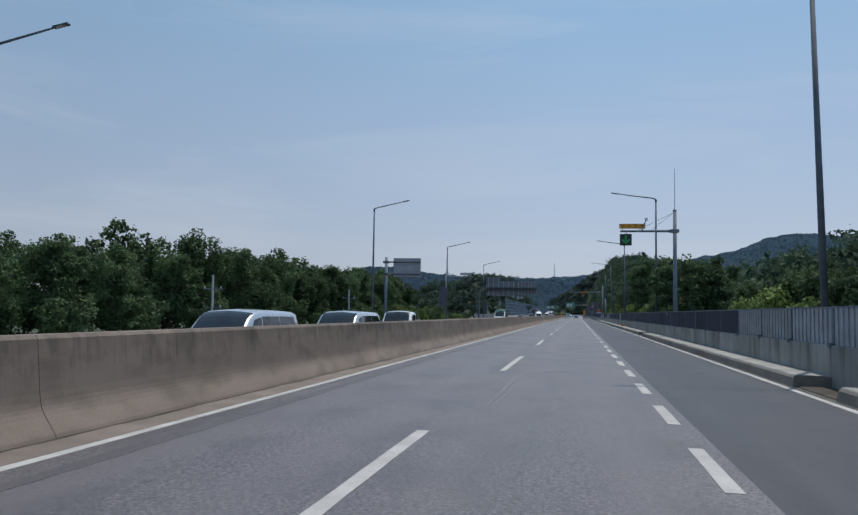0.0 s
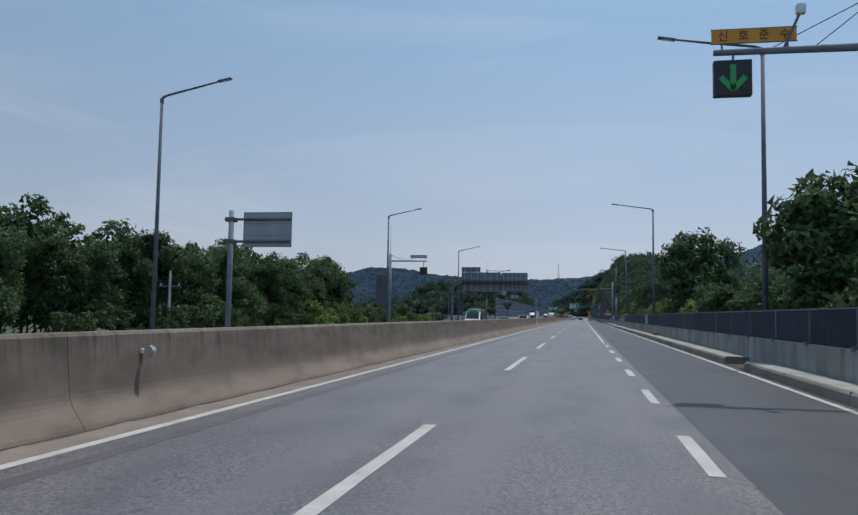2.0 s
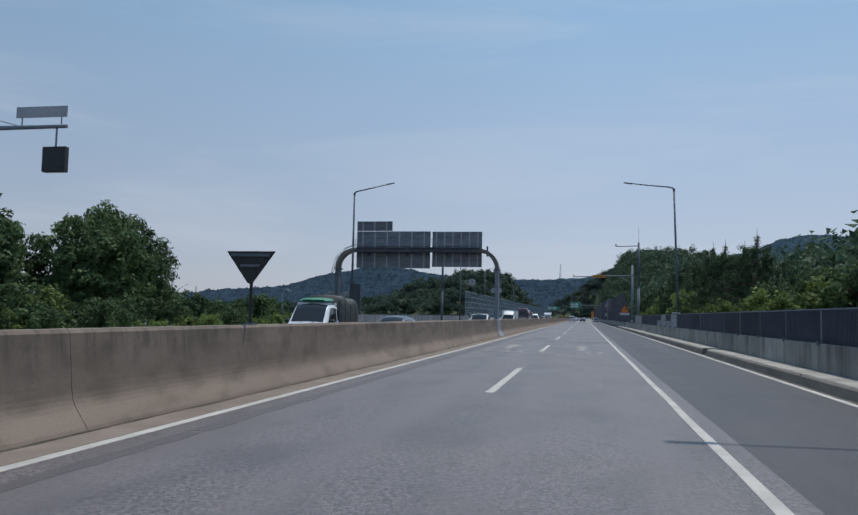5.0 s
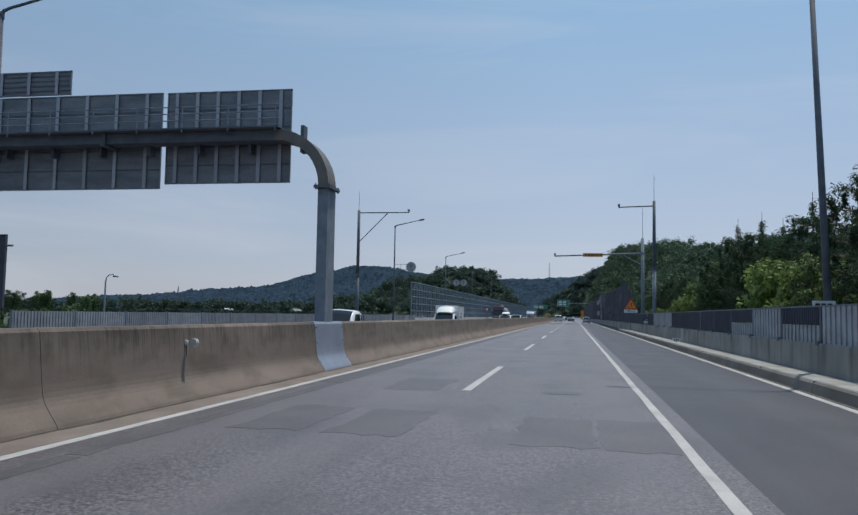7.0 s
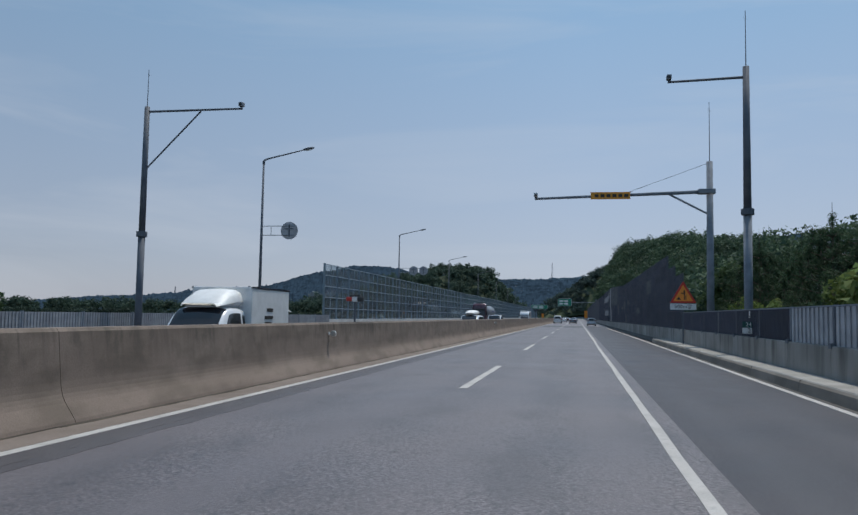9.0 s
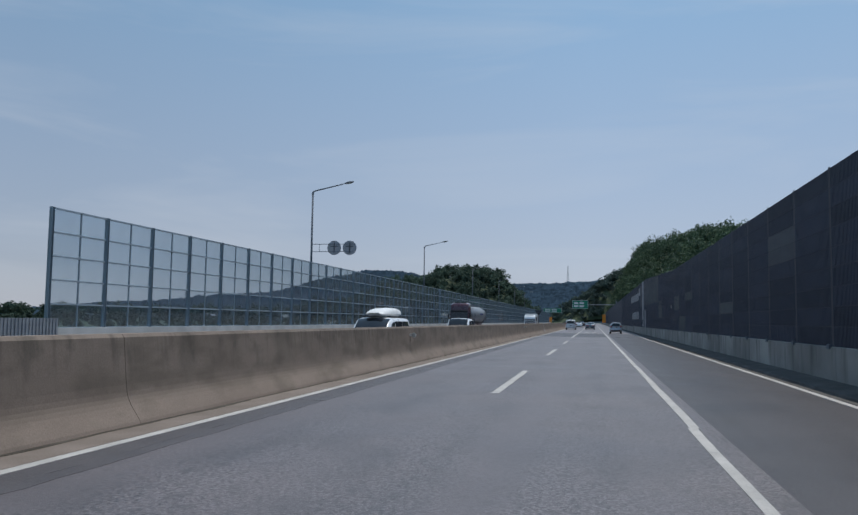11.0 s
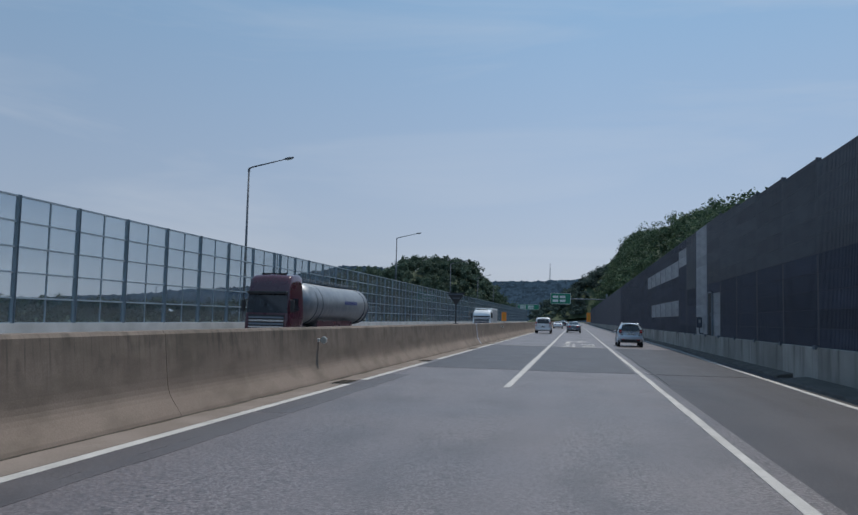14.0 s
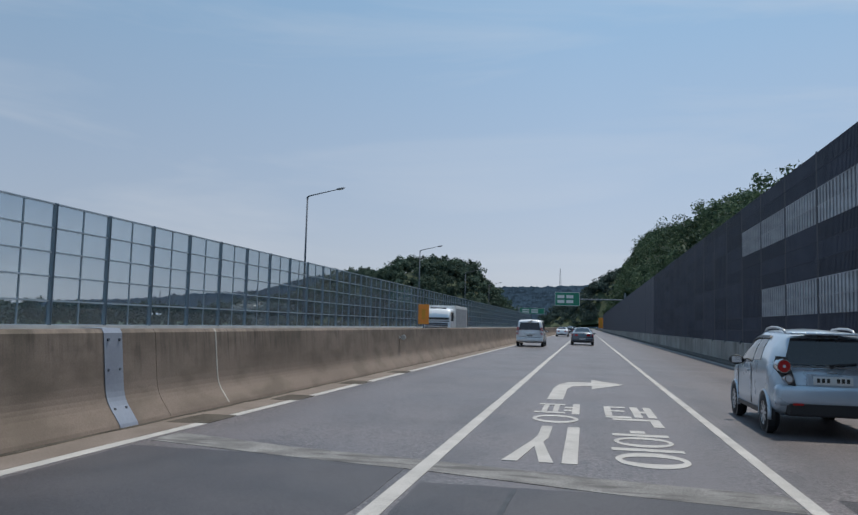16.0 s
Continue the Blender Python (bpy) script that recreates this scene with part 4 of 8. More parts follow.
part("frame", box(box(boxed(-0.03, 0.03, -0.06, 0.0, 0, 2.16), -0.03, 0.03, 1.1, 1.16, 0, 2.16), -0.03, 0.03, -0.06, 1.16, 2.1, 2.16), STEEL, gate)
part("handle", tubed((-0.06, 0.12, 0.95), (-0.06, 0.12, 1.12), 0.012), STEEL, gate)
cab = holder("call_box", pose(7.98, 322.3, 1.01), "small dark blue box on a bent pipe on the parapet", "call box")
part("post", pipe(bmesh.new(), [(0.22, 0.2, 0.0), (0.2, 0.1, 0.06), (0.02, 0, 0.08), (0, 0, 0.16), (0, 0, 0.42)], 0.03, 8), STEEL_DARK, cab)
part("body", boxed(-0.14, 0.12, -0.12, 0.12, 0.38, 0.92, bevel=0.02), PANEL_DARK, cab)
part("door", boxed(-0.10, 0.08, -0.135, -0.121, 0.43, 0.87), STEEL_DARK, cab)
part("notice", boxed(-0.06, 0.04, -0.142, -0.136, 0.62, 0.80), SIGN_BACK, cab)

# ---- left side: low fence, glass noise barrier ----
lfence = holder("far_fence", pose(-19.4, 0, -0.3), "low grey slatted metal fence beyond the opposite lanes", "fence", kind="structure")
lf_panel = to_mesh("panel", ribbed_panel(3.9, 1.55, 20), PANEL_LIGHT)
lf_post = to_mesh("post", boxed(-0.02, 0.10, -0.05, 0.05, 0, 1.75), STEEL)
for k in range(0, 20):
    ob = shared("panel", lf_panel, lfence, (0, 168.4 + 4.0 * k, 0.16))
    ob.rotation_euler = (0, 0, math.pi)
    ob.location.y += 3.9
    shared("post", lf_post, lfence, (-0.05, 168.3 + 4.0 * k, 0))
tagged(link("base_kerb", boxed(-19.7, -19.2, Y0, 250, -0.75, -0.1), PALE_CONCRETE), "pale concrete base under the far fence", "kerb", kind="structure")


def glass_x(y):
    return -20.0


glass = holder("glass_noise_barrier", pose(0, 0, 0), "tall clear-pane noise barrier in a grey steel grid", "noise barrier", kind="structure")
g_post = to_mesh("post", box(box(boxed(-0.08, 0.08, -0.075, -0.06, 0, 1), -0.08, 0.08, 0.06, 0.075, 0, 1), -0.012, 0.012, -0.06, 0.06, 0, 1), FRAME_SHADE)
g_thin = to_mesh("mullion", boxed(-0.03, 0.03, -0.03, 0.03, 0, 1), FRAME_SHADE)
g_rail = to_mesh("rail", boxed(-0.04, 0.04, 0.11, 3.89, -0.035, 0.035), GLASS_FRAME)
g_pane = to_mesh("pane", boxed(-0.008, 0.008, 0.03, 1.86, 0, 1), PANE)
GH = 1.0
G_Y = [248.35 + 3.85 * i for i in range(23)] + [334.2, 337.4, 340.6] + [344.3 + 3.8 * i for i in range(78)]
panes_far = bmesh.new()
for y, y_next in zip(G_Y, G_Y[1:]):
    span = y_next - y
    x = glass_x(y)
    rows = 5
    base = 1.0
    height = rows * GH
    p = shared("post", g_post, glass, (x, y, base - 0.2))
    p.scale = (1, 1, height + 0.25)
    turn_z = 0.0
    if y < 420:
        t_ = shared("mullion", g_thin, glass, (x, y + span / 2, base))
        t_.scale = (1, 1, height)
        for r in range(rows + 1):
            rr = shared("rail", g_rail, glass, (x, y, base + r * GH))
            rr.scale = (1, span / 4, 1)
        for r in range(rows):
            for s in (0, 1):
                pp = shared("pane", g_pane, glass, (x, y + span * (0.02 + 0.485 * s), base + r * GH + 0.02))
                pp.scale = (1, span / 4, GH - 0.04)
                pp.visible_shadow = False
    else:
        for r in range(rows + 1):
            box(panes_far, x - 0.04, x + 0.04, y + 0.1, y_next - 0.1, base + r * GH - 0.035, base + r * GH + 0.035)
        box(panes_far, x - 0.03, x + 0.03, y + 1.87, y + 1.93, base, base + height)
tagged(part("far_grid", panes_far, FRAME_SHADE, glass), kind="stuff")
fp = bmesh.new()
y = 420.0
fx0, fx1 = glass_x(420), glass_x(640)
v = [fp.verts.new(c) for c in ((fx0, 420, 1), (fx1, 640, 1), (fx1, 640, 6), (fx0, 420, 6), (fx0 - 0.016, 420, 1), (fx1 - 0.016, 640, 1), (fx1 - 0.016, 640, 6), (fx0 - 0.016, 420, 6))]
for f in ((0, 1, 2, 3), (7, 6, 5, 4), (0, 4, 5, 1), (3, 2, 6, 7), (0, 3, 7, 4), (1, 5, 6, 2)):
    fp.faces.new([v[i] for i in f])
ob = part("far_pane", fp, PANE, glass)
ob.visible_shadow = False
gwall = bmesh.new()
n = 40
rows_ = []
for i in range(n + 1):
    y = 248.3 + (640 - 248.3) * i / n
    x = glass_x(y)
    top = 1.0
    rows_.append([gwall.verts.new(c) for c in ((x + 0.2, y, -0.7), (x + 0.16, y, top), (x - 0.16, y, top), (x - 0.2, y, -0.7))])
for a, b_ in zip(rows_, rows_[1:]):
    for j in range(3):
        gwall.faces.new((a[j], a[j + 1], b_[j + 1], b_[j]))
gwall.faces.new(rows_[0])
bmesh.ops.recalc_face_normals(gwall, faces=gwall.faces)
tagged(link("barrier_base_wall", gwall, PALE_CONCRETE), "pale concrete wall under the glass barrier", "wall", kind="structure")

# ---- street lamps, camera poles, signs ----


def street_lamp(x, y, side, base=0.0, elbow=11.55, reach=3.1, rise=0.72, head="slim", metal=STEEL_DARK, group="street lamps along the road", lean=0.0):
    """A tapered pole with an arm that leans out over the road. side: +1 to the right."""
    t = holder("street_lamp", pose(x, y, base, 0, -lean, 0), "tall tapered grey steel street lamp with a single sloping arm", "street lamp", group)
    h = elbow - base
    part("pole", tubed((0, 0, 0), (0, 0, h), 0.115, 0.065, 14), metal, t, smooth=True)
    part("base_plate", boxed(-0.2, 0.2, -0.2, 0.2, -0.3, 0.03), STEEL, t)
    part("arm", pipe(bmesh.new(), [(0, 0, h - 0.12), (side * 0.06, 0, h + 0.02), (side * 0.3, 0, h + 0.11), (side * reach * 0.6, 0, h + rise * 0.62), (side * reach, 0, h + rise)],
                     [0.065, 0.065, 0.055, 0.045, 0.035]), metal, t, smooth=True)
    part("collar", tubed((0, 0, h - 0.25), (0, 0, h - 0.05), 0.085, 0.085), metal, t)
    a = Vector((side * reach, 0, h + rise))
    if head == "slim":
        b = boxed(-0.35, 0.30, -0.11, 0.11, -0.04, 0.035, bevel=0.02)
    else:
        b = bmesh.new()
        bmesh.ops.create_uvsphere(b, u_segments=16, v_segments=8, radius=1, matrix=Matrix.Diagonal((0.42, 0.16, 0.095, 1)))
    hd = part("lamp_head", b, metal, t, smooth=head != "slim")
    hd.matrix_basis = Matrix.Translation(a) @ pose(0, 0, 0, 0, -side * 10, 0)
    ln = part("lens", boxed(-0.2, 0.2, -0.08, 0.08, -0.055 if head == "slim" else -0.10, -0.04), LAMP_CLEAR, hd)
    return t


for x, y, h, e in ((-20.1, 27.0, "slim", 11.5), (-16.85, 73.2, "slim", 11.35), (-17.1, 117.8, "slim", 11.42), (-17.05, 164.0, "slim", 11.6), (-18.12, 229.2, "cobra", 11.62),
                   (-20.45, 280.5, "cobra", 11.88), (-22.4, 333.4, "cobra", 12.35), (-23.2, 386.5, "cobra", 12.6), (-23.6, 438, "cobra", 12.6), (-24.2, 489, "cobra", 12.6), (-25.2, 540, "cobra", 12.6)):
    street_lamp(x, y, 1, -0.75, elbow=e, head=h)
for x, y, lean in ((8.98, 24.8, 1.2), (8.72, 70.9, 0.0), (8.70, 116.1, 0.3), (9.0, 163.7, 1.8)):
    street_lamp(x, y, -1, -0.6, lean=lean, elbow=11.65, reach=3.4, rise=0.55, metal=STEEL_DARK, group="street lamps behind the roadside fence")


def spike(parent, top, length):
    r = part("lightning_rod", tubed((0, 0, top), (0, 0, top + length), 0.022, 0.012, 8), STEEL_DARK, parent)
    part("rod_prongs", tube(tubed((-0.09, 0, top + length * 0.88), (0.09, 0, top + length * 0.84), 0.006, n=6), (0, -0.09, top + length * 0.88), (0, 0.09, top + length * 0.84), 0.006, n=6), STEEL_DARK, r)


def camera_head(parent, x, z, dark=True):
    h = part("camera", boxed(x - 0.10, x + 0.10, -0.16, 0.16, z + 0.10, z + 0.30, bevel=0.03), SIGN_WHITE if not dark else STEEL, parent, "small traffic camera")
    part("camera_mount", tubed((x, 0, z), (x, 0, z + 0.11), 0.05), STEEL_DARK, h)
    part("camera_lens", tubed((x, -0.155, z + 0.18), (x, -0.19, z + 0.18), 0.06, 0.06, 14), BLACK, h)


# lane signal on its cantilever
t = holder("lane_signal", pose(8.88, 58.9, -0.6), "steel cantilever with a green-arrow lane signal and a yellow sign", "lane signal")
part("pole", tubed((0, 0, 0), (0, 0, 9.72), 0.155, 0.125, 18), STEEL, t, smooth=True)
part("cap", tubed((0, 0, 9.68), (0, 0, 9.76), 0.14), STEEL, t)
spike(t, 9.7, 3.1)
part("arm", tubed((0.3, 0, 8.26), (-3.78, 0, 8.26), 0.10, 0.07, 12), STEEL, t, smooth=True)
part("arm_clamp", boxed(-0.32, 0.26, -0.24, 0.24, 8.14, 8.38, bevel=0.03), STEEL, t)
for dx in (-1.3, -2.2):
    part("stay_cable", tubed((-0.05, 0, 9.6), (dx - 0.3, 0, 8.34), 0.012, n=6), STEEL_DARK, t)
yb = part("sign_board", boxed(-3.83, -2.02, -0.05, -0.02, 8.46, 8.77), YELLOW, t, "yellow sign board with dark lettering")
part("board_rim", box(boxed(-3.85, -2.0, -0.045, -0.025, 8.44, 8.465), -3.85, -2.0, -0.045, -0.025, 8.765, 8.79), STEEL_DARK, yb)
for k, ch in enumerate("신호준수"):
    letters("board_letter", ch, 0.26, INK, yb, Matrix.Translation((-3.58 + 0.437 * k, -0.054, 8.61)) @ pose(0, 0, 0, 90, 0, 0))
for dx in (-3.6, -2.2):
    part("board_strut", tubed((dx, 0, 8.26), (dx, 0, 8.52), 0.025), STEEL, t)
part("signal_hanger", tubed((-3.36, 0, 8.26), (-3.36, 0, 8.0), 0.03), STEEL, t)
sb = part("signal_box", boxed(-3.79, -2.97, -0.10, 0.12, 7.24, 8.06, bevel=0.02), BLACK, t, "black square lane signal showing a green down arrow")
b = bmesh.new()
for a, c in (((0, 0.30), (0, -0.28)), ((-0.27, 0.02), (0, -0.27)), ((0.27, 0.02), (0, -0.27))):
    p, q = Vector((a[0], 0, a[1])), Vector((c[0], 0, c[1]))
    d = (q - p).normalized()
    s = Vector((d.z, 0, -d.x)) * 0.062
    vs = [b.verts.new(w + Vector((-3.38, -0.106, 7.65))) for w in (p + s, q + s, q - s, p - s)]
    b.faces.new(vs)
bmesh.ops.recalc_face_normals(b, faces=b.faces)
ex = bmesh.ops.extrude_face_region(b, geom=b.faces[:])
for e in ex["geom"]:
    if isinstance(e, bmesh.types.BMVert):
        e.co.y += 0.004
part("green_arrow", b, GREEN_LED, sb)
cm = part("camera_bracket", tubed((-2.3, 0, 8.26), (-2.0, -0.25, 9.0), 0.03), STEEL, t)
part("camera_dome", boxed(-2.08, -1.88, -0.35, -0.15, 8.97, 9.2, bevel=0.05), SIGN_WHITE, cm)


def back_sign(bm_parent, name, x0, x1, z0, z1, y, ribs, deep=0.06, courses=5):
    """The unpainted back of a sign: sheet courses, upright stiffeners and a rim."""
    s = part(name, boxed(x0, x1, y, y + 0.02, z0, z1), SIGN_SHEET, bm_parent, "grey weathered back of a road sign")
    for k in range(ribs):
        x = x0 + (x1 - x0) * (k + 0.5) / ribs
        part("stiffener", box(boxed(x - 0.055, x + 0.055, y - deep, y - deep + 0.012, z0 + 0.03, z1 - 0.03), x - 0.012, x + 0.012, y - deep + 0.012, y + 0.001, z0 + 0.03, z1 - 0.03), SIGN_BACK, s)
    for k in range(1, courses):
        z = z0 + (z1 - z0) * k / courses
        part("seam", boxed(x0 + 0.04, x1 - 0.04, y - 0.022, y + 0.001, z - 0.018, z + 0.018), STEEL_DARK, s)
    part("rim", box(box(box(boxed(x0, x1, y - 0.03, y, z0, z0 + 0.03), x0, x1, y - 0.03, y, z1 - 0.03, z1), x0, x0 + 0.03, y - 0.03, y, z0, z1), x1 - 0.03, x1, y - 0.03, y, z0, z1), STEEL, s)
    return s


# sign seen from behind, on a post beside the opposite lanes
t = holder("cantilever_sign", pose(-18.15, 83.7, -0.75), "grey back of a road sign hung from a steel post", "road sign")
part("post", tubed((0, 0, 0), (0, 0, 8.25), 0.17, 0.15, 16), STEEL, t, smooth=True)
for z in (7.72, 6.42):
    part("arm", tubed((-0.35, -0.12, z), (3.70, -0.12, z), 0.075), STEEL_DARK, t, smooth=True)
    part("clamp", boxed(-0.28, 0.28, -0.28, 0.28, z - 0.13, z + 0.13, bevel=0.03), STEEL_DARK, t)
plate = part("sign_plate", boxed(0.80, 3.78, -0.02, 0.0, 6.10, 8.14), SIGN_BACK, t, "grey unpainted back of a road sign")
for z in (6.78, 7.46):
    part("seam", boxed(0.84, 3.74, -0.034, -0.019, z - 0.012, z + 0.012), STEEL, plate)
part("rim", box(box(box(boxed(0.80, 3.78, -0.05, -0.02, 6.10, 6.14), 0.80, 3.78, -0.05, -0.02, 8.10, 8.14), 0.80, 0.84, -0.05, -0.02, 6.10, 8.14), 3.74, 3.78, -0.05, -0.02, 6.10, 8.14), STEEL, plate)
# lane signal of the opposite side, from behind
t = holder("opposite_lane_signal", pose(-18.0, 122.5, -0.75), "back of a lane signal on a steel cantilever", "lane signal")
part("pole", tubed((0, 0, 0), (0, 0, 8.7), 0.18, 0.15, 16), STEEL, t, smooth=True)
part("arm", tubed((-0.2, 0, 7.95), (4.0, 0, 7.95), 0.09, 0.06), STEEL, t)
spike(t, 8.7, 3.0)
for dx in (1.4, 2.3):
    part("stay_cable", tubed((0, 0, 8.6), (dx, 0, 8.0), 0.012, n=6), STEEL_DARK, t)
part("signal_box", boxed(3.25, 4.05, -0.1, 0.1, 6.5, 7.3, bevel=0.02), BLACK, t)
part("hanger", tubed((3.65, 0, 7.3), (3.65, 0, 7.95), 0.03), STEEL, t)
part("sign_board", boxed(2.2, 4.0, -0.03, 0, 8.25, 8.6), SIGN_BACK, t)
for dx in (2.4, 3.8):
    part("board_strut", tubed((dx, 0, 7.95), (dx, 0, 8.3), 0.02), STEEL, t)
for y, z0, z1, w, x in ((117.63, 2.55, 5.4, 1.15, -18.22), (163.83, 1.5, 3.95, 0.95, -17.2)):
    t = holder("banner_board", pose(x, y, z0), "dark back of an upright board strapped to a lamp post", "board", "boards strapped to lamp posts")
    part("panel", boxed(0, w, 0, 0.05, 0, z1 - z0), PANEL_MID, t)
    part("rim", box(box(box(boxed(0, w, -0.03, 0, 0, 0.04), 0, w, -0.03, 0, z1 - z0 - 0.04, z1 - z0), 0, 0.04, -0.03, 0, 0, z1 - z0), w - 0.04, w, -0.03, 0, 0, z1 - z0), STEEL_DARK, t)
    part("stiffener", boxed(w / 2 - 0.03, w / 2 + 0.03, -0.03, 0, 0.04, z1 - z0 - 0.04), STEEL_DARK, t)
    for z in (0.4, z1 - z0 - 0.4):
        part("strap", boxed(w, w + 0.22, 0.0, 0.06, z, z + 0.06), STEEL, t)

# overhead sign gantry over the opposite carriageway
GY = 162.35
t = holder("sign_gantry", pose(-4.8, GY, 0), "arched steel gantry carrying sign backs over the opposite lanes", "sign gantry")
R = 1.5
LX = -12.95
BEAM = 6.6


def box_sweep(pts, wx, wy):
    """A square-section steel tube bent through points in the x-z plane."""
    b_ = bmesh.new()
    rings = []
    for i, p in enumerate(pts):
        d = (Vector(pts[min(i + 1, len(pts) - 1)]) - Vector(pts[max(i - 1, 0)])).normalized()
        q = Vector((d.z, 0, -d.x)) * wx / 2
        rings.append([b_.verts.new(Vector(p) + q * u + Vector((0, v_ * wy / 2, 0))) for u, v_ in ((-1, -1), (1, -1), (1, 1), (-1, 1))])
    for r0, r1 in zip(rings, rings[1:]):
        for k_ in range(4):
            b_.faces.new((r0[k_], r0[(k_ + 1) % 4], r1[(k_ + 1) % 4], r1[k_]))
    b_.faces.new(rings[0][::-1])
    b_.faces.new(rings[-1])
    bmesh.ops.recalc_face_normals(b_, faces=b_.faces)
    return b_


for sx, x, zb in ((1, 0.0, 1.29), (-1, LX, -0.75)):
    # left leg is less lit: that shade is put in as darker steel
    part("leg", box_sweep([(x, 0, zb), (x, 0, BEAM - R)], 0.30, 0.72), STEEL if sx > 0 else STEEL_DARK, t)
    part("leg_collar", boxed(x - 0.24, x + 0.24, -0.48, 0.48, BEAM - R - 0.04, BEAM - R + 0.04), STEEL_DARK, t)
    pts = [(x - sx * R * (1 - math.cos(a)), 0, BEAM - R + 0.04 + R * math.sin(a)) for a in [math.pi / 2 * i / 12 for i in range(13)]]
    part("elbow", box_sweep(pts, 0.30, 0.72), RUSTY_STEEL, t, "weathered brownish box-section elbow")
    for k in range(8):
        bx, by = x + (-0.20 if k % 2 else 0.20), -0.42 + 0.28 * (k // 2)
        part("bolt", tubed((bx, by, BEAM - R - 0.08), (bx, by, BEAM - R + 0.09), 0.022, n=6), STEEL_DARK, t)
part("beam", boxed(LX + R, -R, -0.30, 0.30, BEAM - 0.11, BEAM + 0.19), STEEL_DARK, t)
part("beam_joint", boxed(-7.0, -6.84, -0.38, 0.38, BEAM - 0.19, BEAM + 0.27), STEEL_DARK, t)
back_sign(t, "sign_plate", -11.55, -5.44, 5.22, 8.20, 0.42, 6)
back_sign(t, "sign_plate", -5.28, -1.28, 5.36, 8.18, 0.42, 6)
back_sign(t, "sign_plate", -11.55, -8.6, 8.24, 9.02, 0.42, 3)
for k in range(7):
    x = LX + 2.4 + k * 1.62
    part("sign_bracket", boxed(x - 0.05, x + 0.05, 0.1, 0.42, BEAM - 0.4, BEAM + 0.4), STEEL_DARK, t)
part("catwalk", boxed(LX + 1.6, -1.3, -0.62, -0.05, BEAM + 0.20, BEAM + 0.24), STEEL_DARK, t)
for z in (0.45, 0.65, 0.85):
    part("handrail", tubed((LX + 1.5, -0.6, BEAM + z), (-1.3, -0.6, BEAM + z), 0.018, n=8), STEEL, t)
for k in range(8):
    x = LX + 1.55 + k * (10.0 / 7)
    part("rail_post", tubed((x, -0.6, BEAM + 0.1), (x, -0.6, BEAM + 0.88), 0.02, n=8), STEEL, t)
for sx in (-0.2, 0.2):
    part("ladder_rail", pipe(bmesh.new(), [(LX - 0.5, sx, 1.0), (LX - 0.5, sx, 4.9), (LX - 0.2, sx, 6.0), (LX + 0.6, sx, 6.8), (LX + 1.5, sx, 7.1)], 0.022, 8), STEEL, t)
for k in range(14):
    part("rung", tubed((LX - 0.5, -0.2, 1.2 + 0.27 * k), (LX - 0.5, 0.2, 1.2 + 0.27 * k), 0.015, n=6), STEEL, t)

# camera poles
t = holder("camera_pole", pose(9.3, 214.4, -0.6), "dark steel pole with a traffic camera on a short arm", "camera pole", "traffic camera poles")
part("pole", tubed((0, 0, 0), (0, 0, 6.6), 0.17, 0.17, 14), STEEL, t, smooth=True)
part("flange", tubed((0, 0, 6.5), (0, 0, 6.75), 0.26, 0.26, 14), STEEL_DARK, t)
part("upper_pole", tubed((0, 0, 6.7), (0, 0, 12.75), 0.16, 0.13, 14), STEEL_DARK, t, smooth=True)
part("arm", tubed((0, 0, 12.3), (-3.15, 0, 12.2), 0.06, 0.05), STEEL_DARK, t)
camera_head(t, -3.1, 12.2)
spike(t, 12.75, 2.4)
t = holder("camera_pole", pose(-18.67, 215.6, -0.75), "dark steel pole with a traffic camera on a braced arm", "camera pole", "traffic camera poles")
part("pole", tubed((0, 0, 0), (0, 0, 6.0), 0.17, 0.17, 14), STEEL_DARK, t, smooth=True)
part("flange", tubed((0, 0, 5.9), (0, 0, 6.15), 0.26, 0.26, 14), STEEL_DARK, t)
part("upper_pole", tubed((0, 0, 6.1), (0, 0, 12.4), 0.16, 0.13, 14), STEEL_DARK, t, smooth=True)
part("arm", tubed((0, 0, 12.15), (5.05, 0, 12.15), 0.06, 0.05), STEEL_DARK, t)
part("brace", tubed((0, 0, 9.2), (2.9, 0, 12.1), 0.04), STEEL_DARK, t)
camera_head(t, 5.0, 12.15)
spike(t, 12.4, 1.9)
# section camera with a long cantilever over the road
t = holder("speed_camera_gantry", pose(8.80, 220.6, -0.6), "grey steel pole with a long cantilever, camera and yellow sign", "camera gantry")
part("pole", tubed((0, 0, 0), (0, 0, 9.95), 0.19, 0.15, 16), STEEL, t, smooth=True)
spike(t, 9.95, 3.0)
part("arm", tubed((0.25, 0, 8.47), (-8.55, 0, 8.18), 0.10, 0.06), STEEL, t, smooth=True)
part("arm_clamp", boxed(-0.55, 0.25, -0.22, 0.22, 8.34, 8.58, bevel=0.03), STEEL, t)
part("brace", tubed((0, 0, 7.3), (-2.0, 0, 8.38), 0.05), STEEL, t)
part("stay_cable", tubed((0, 0, 9.9), (-4.2, 0, 8.36), 0.010, n=6), STEEL_DARK, t)
yb = part("sign_board", boxed(-5.74, -3.82, -0.14, -0.10, 8.14, 8.44), YELLOW, t, "yellow sign board with unreadable lettering")
for k in range(6):
    part("text_bar", boxed(-5.55 + 0.29 * k, -5.36 + 0.29 * k, -0.146, -0.14, 8.21, 8.37), INK, yb)
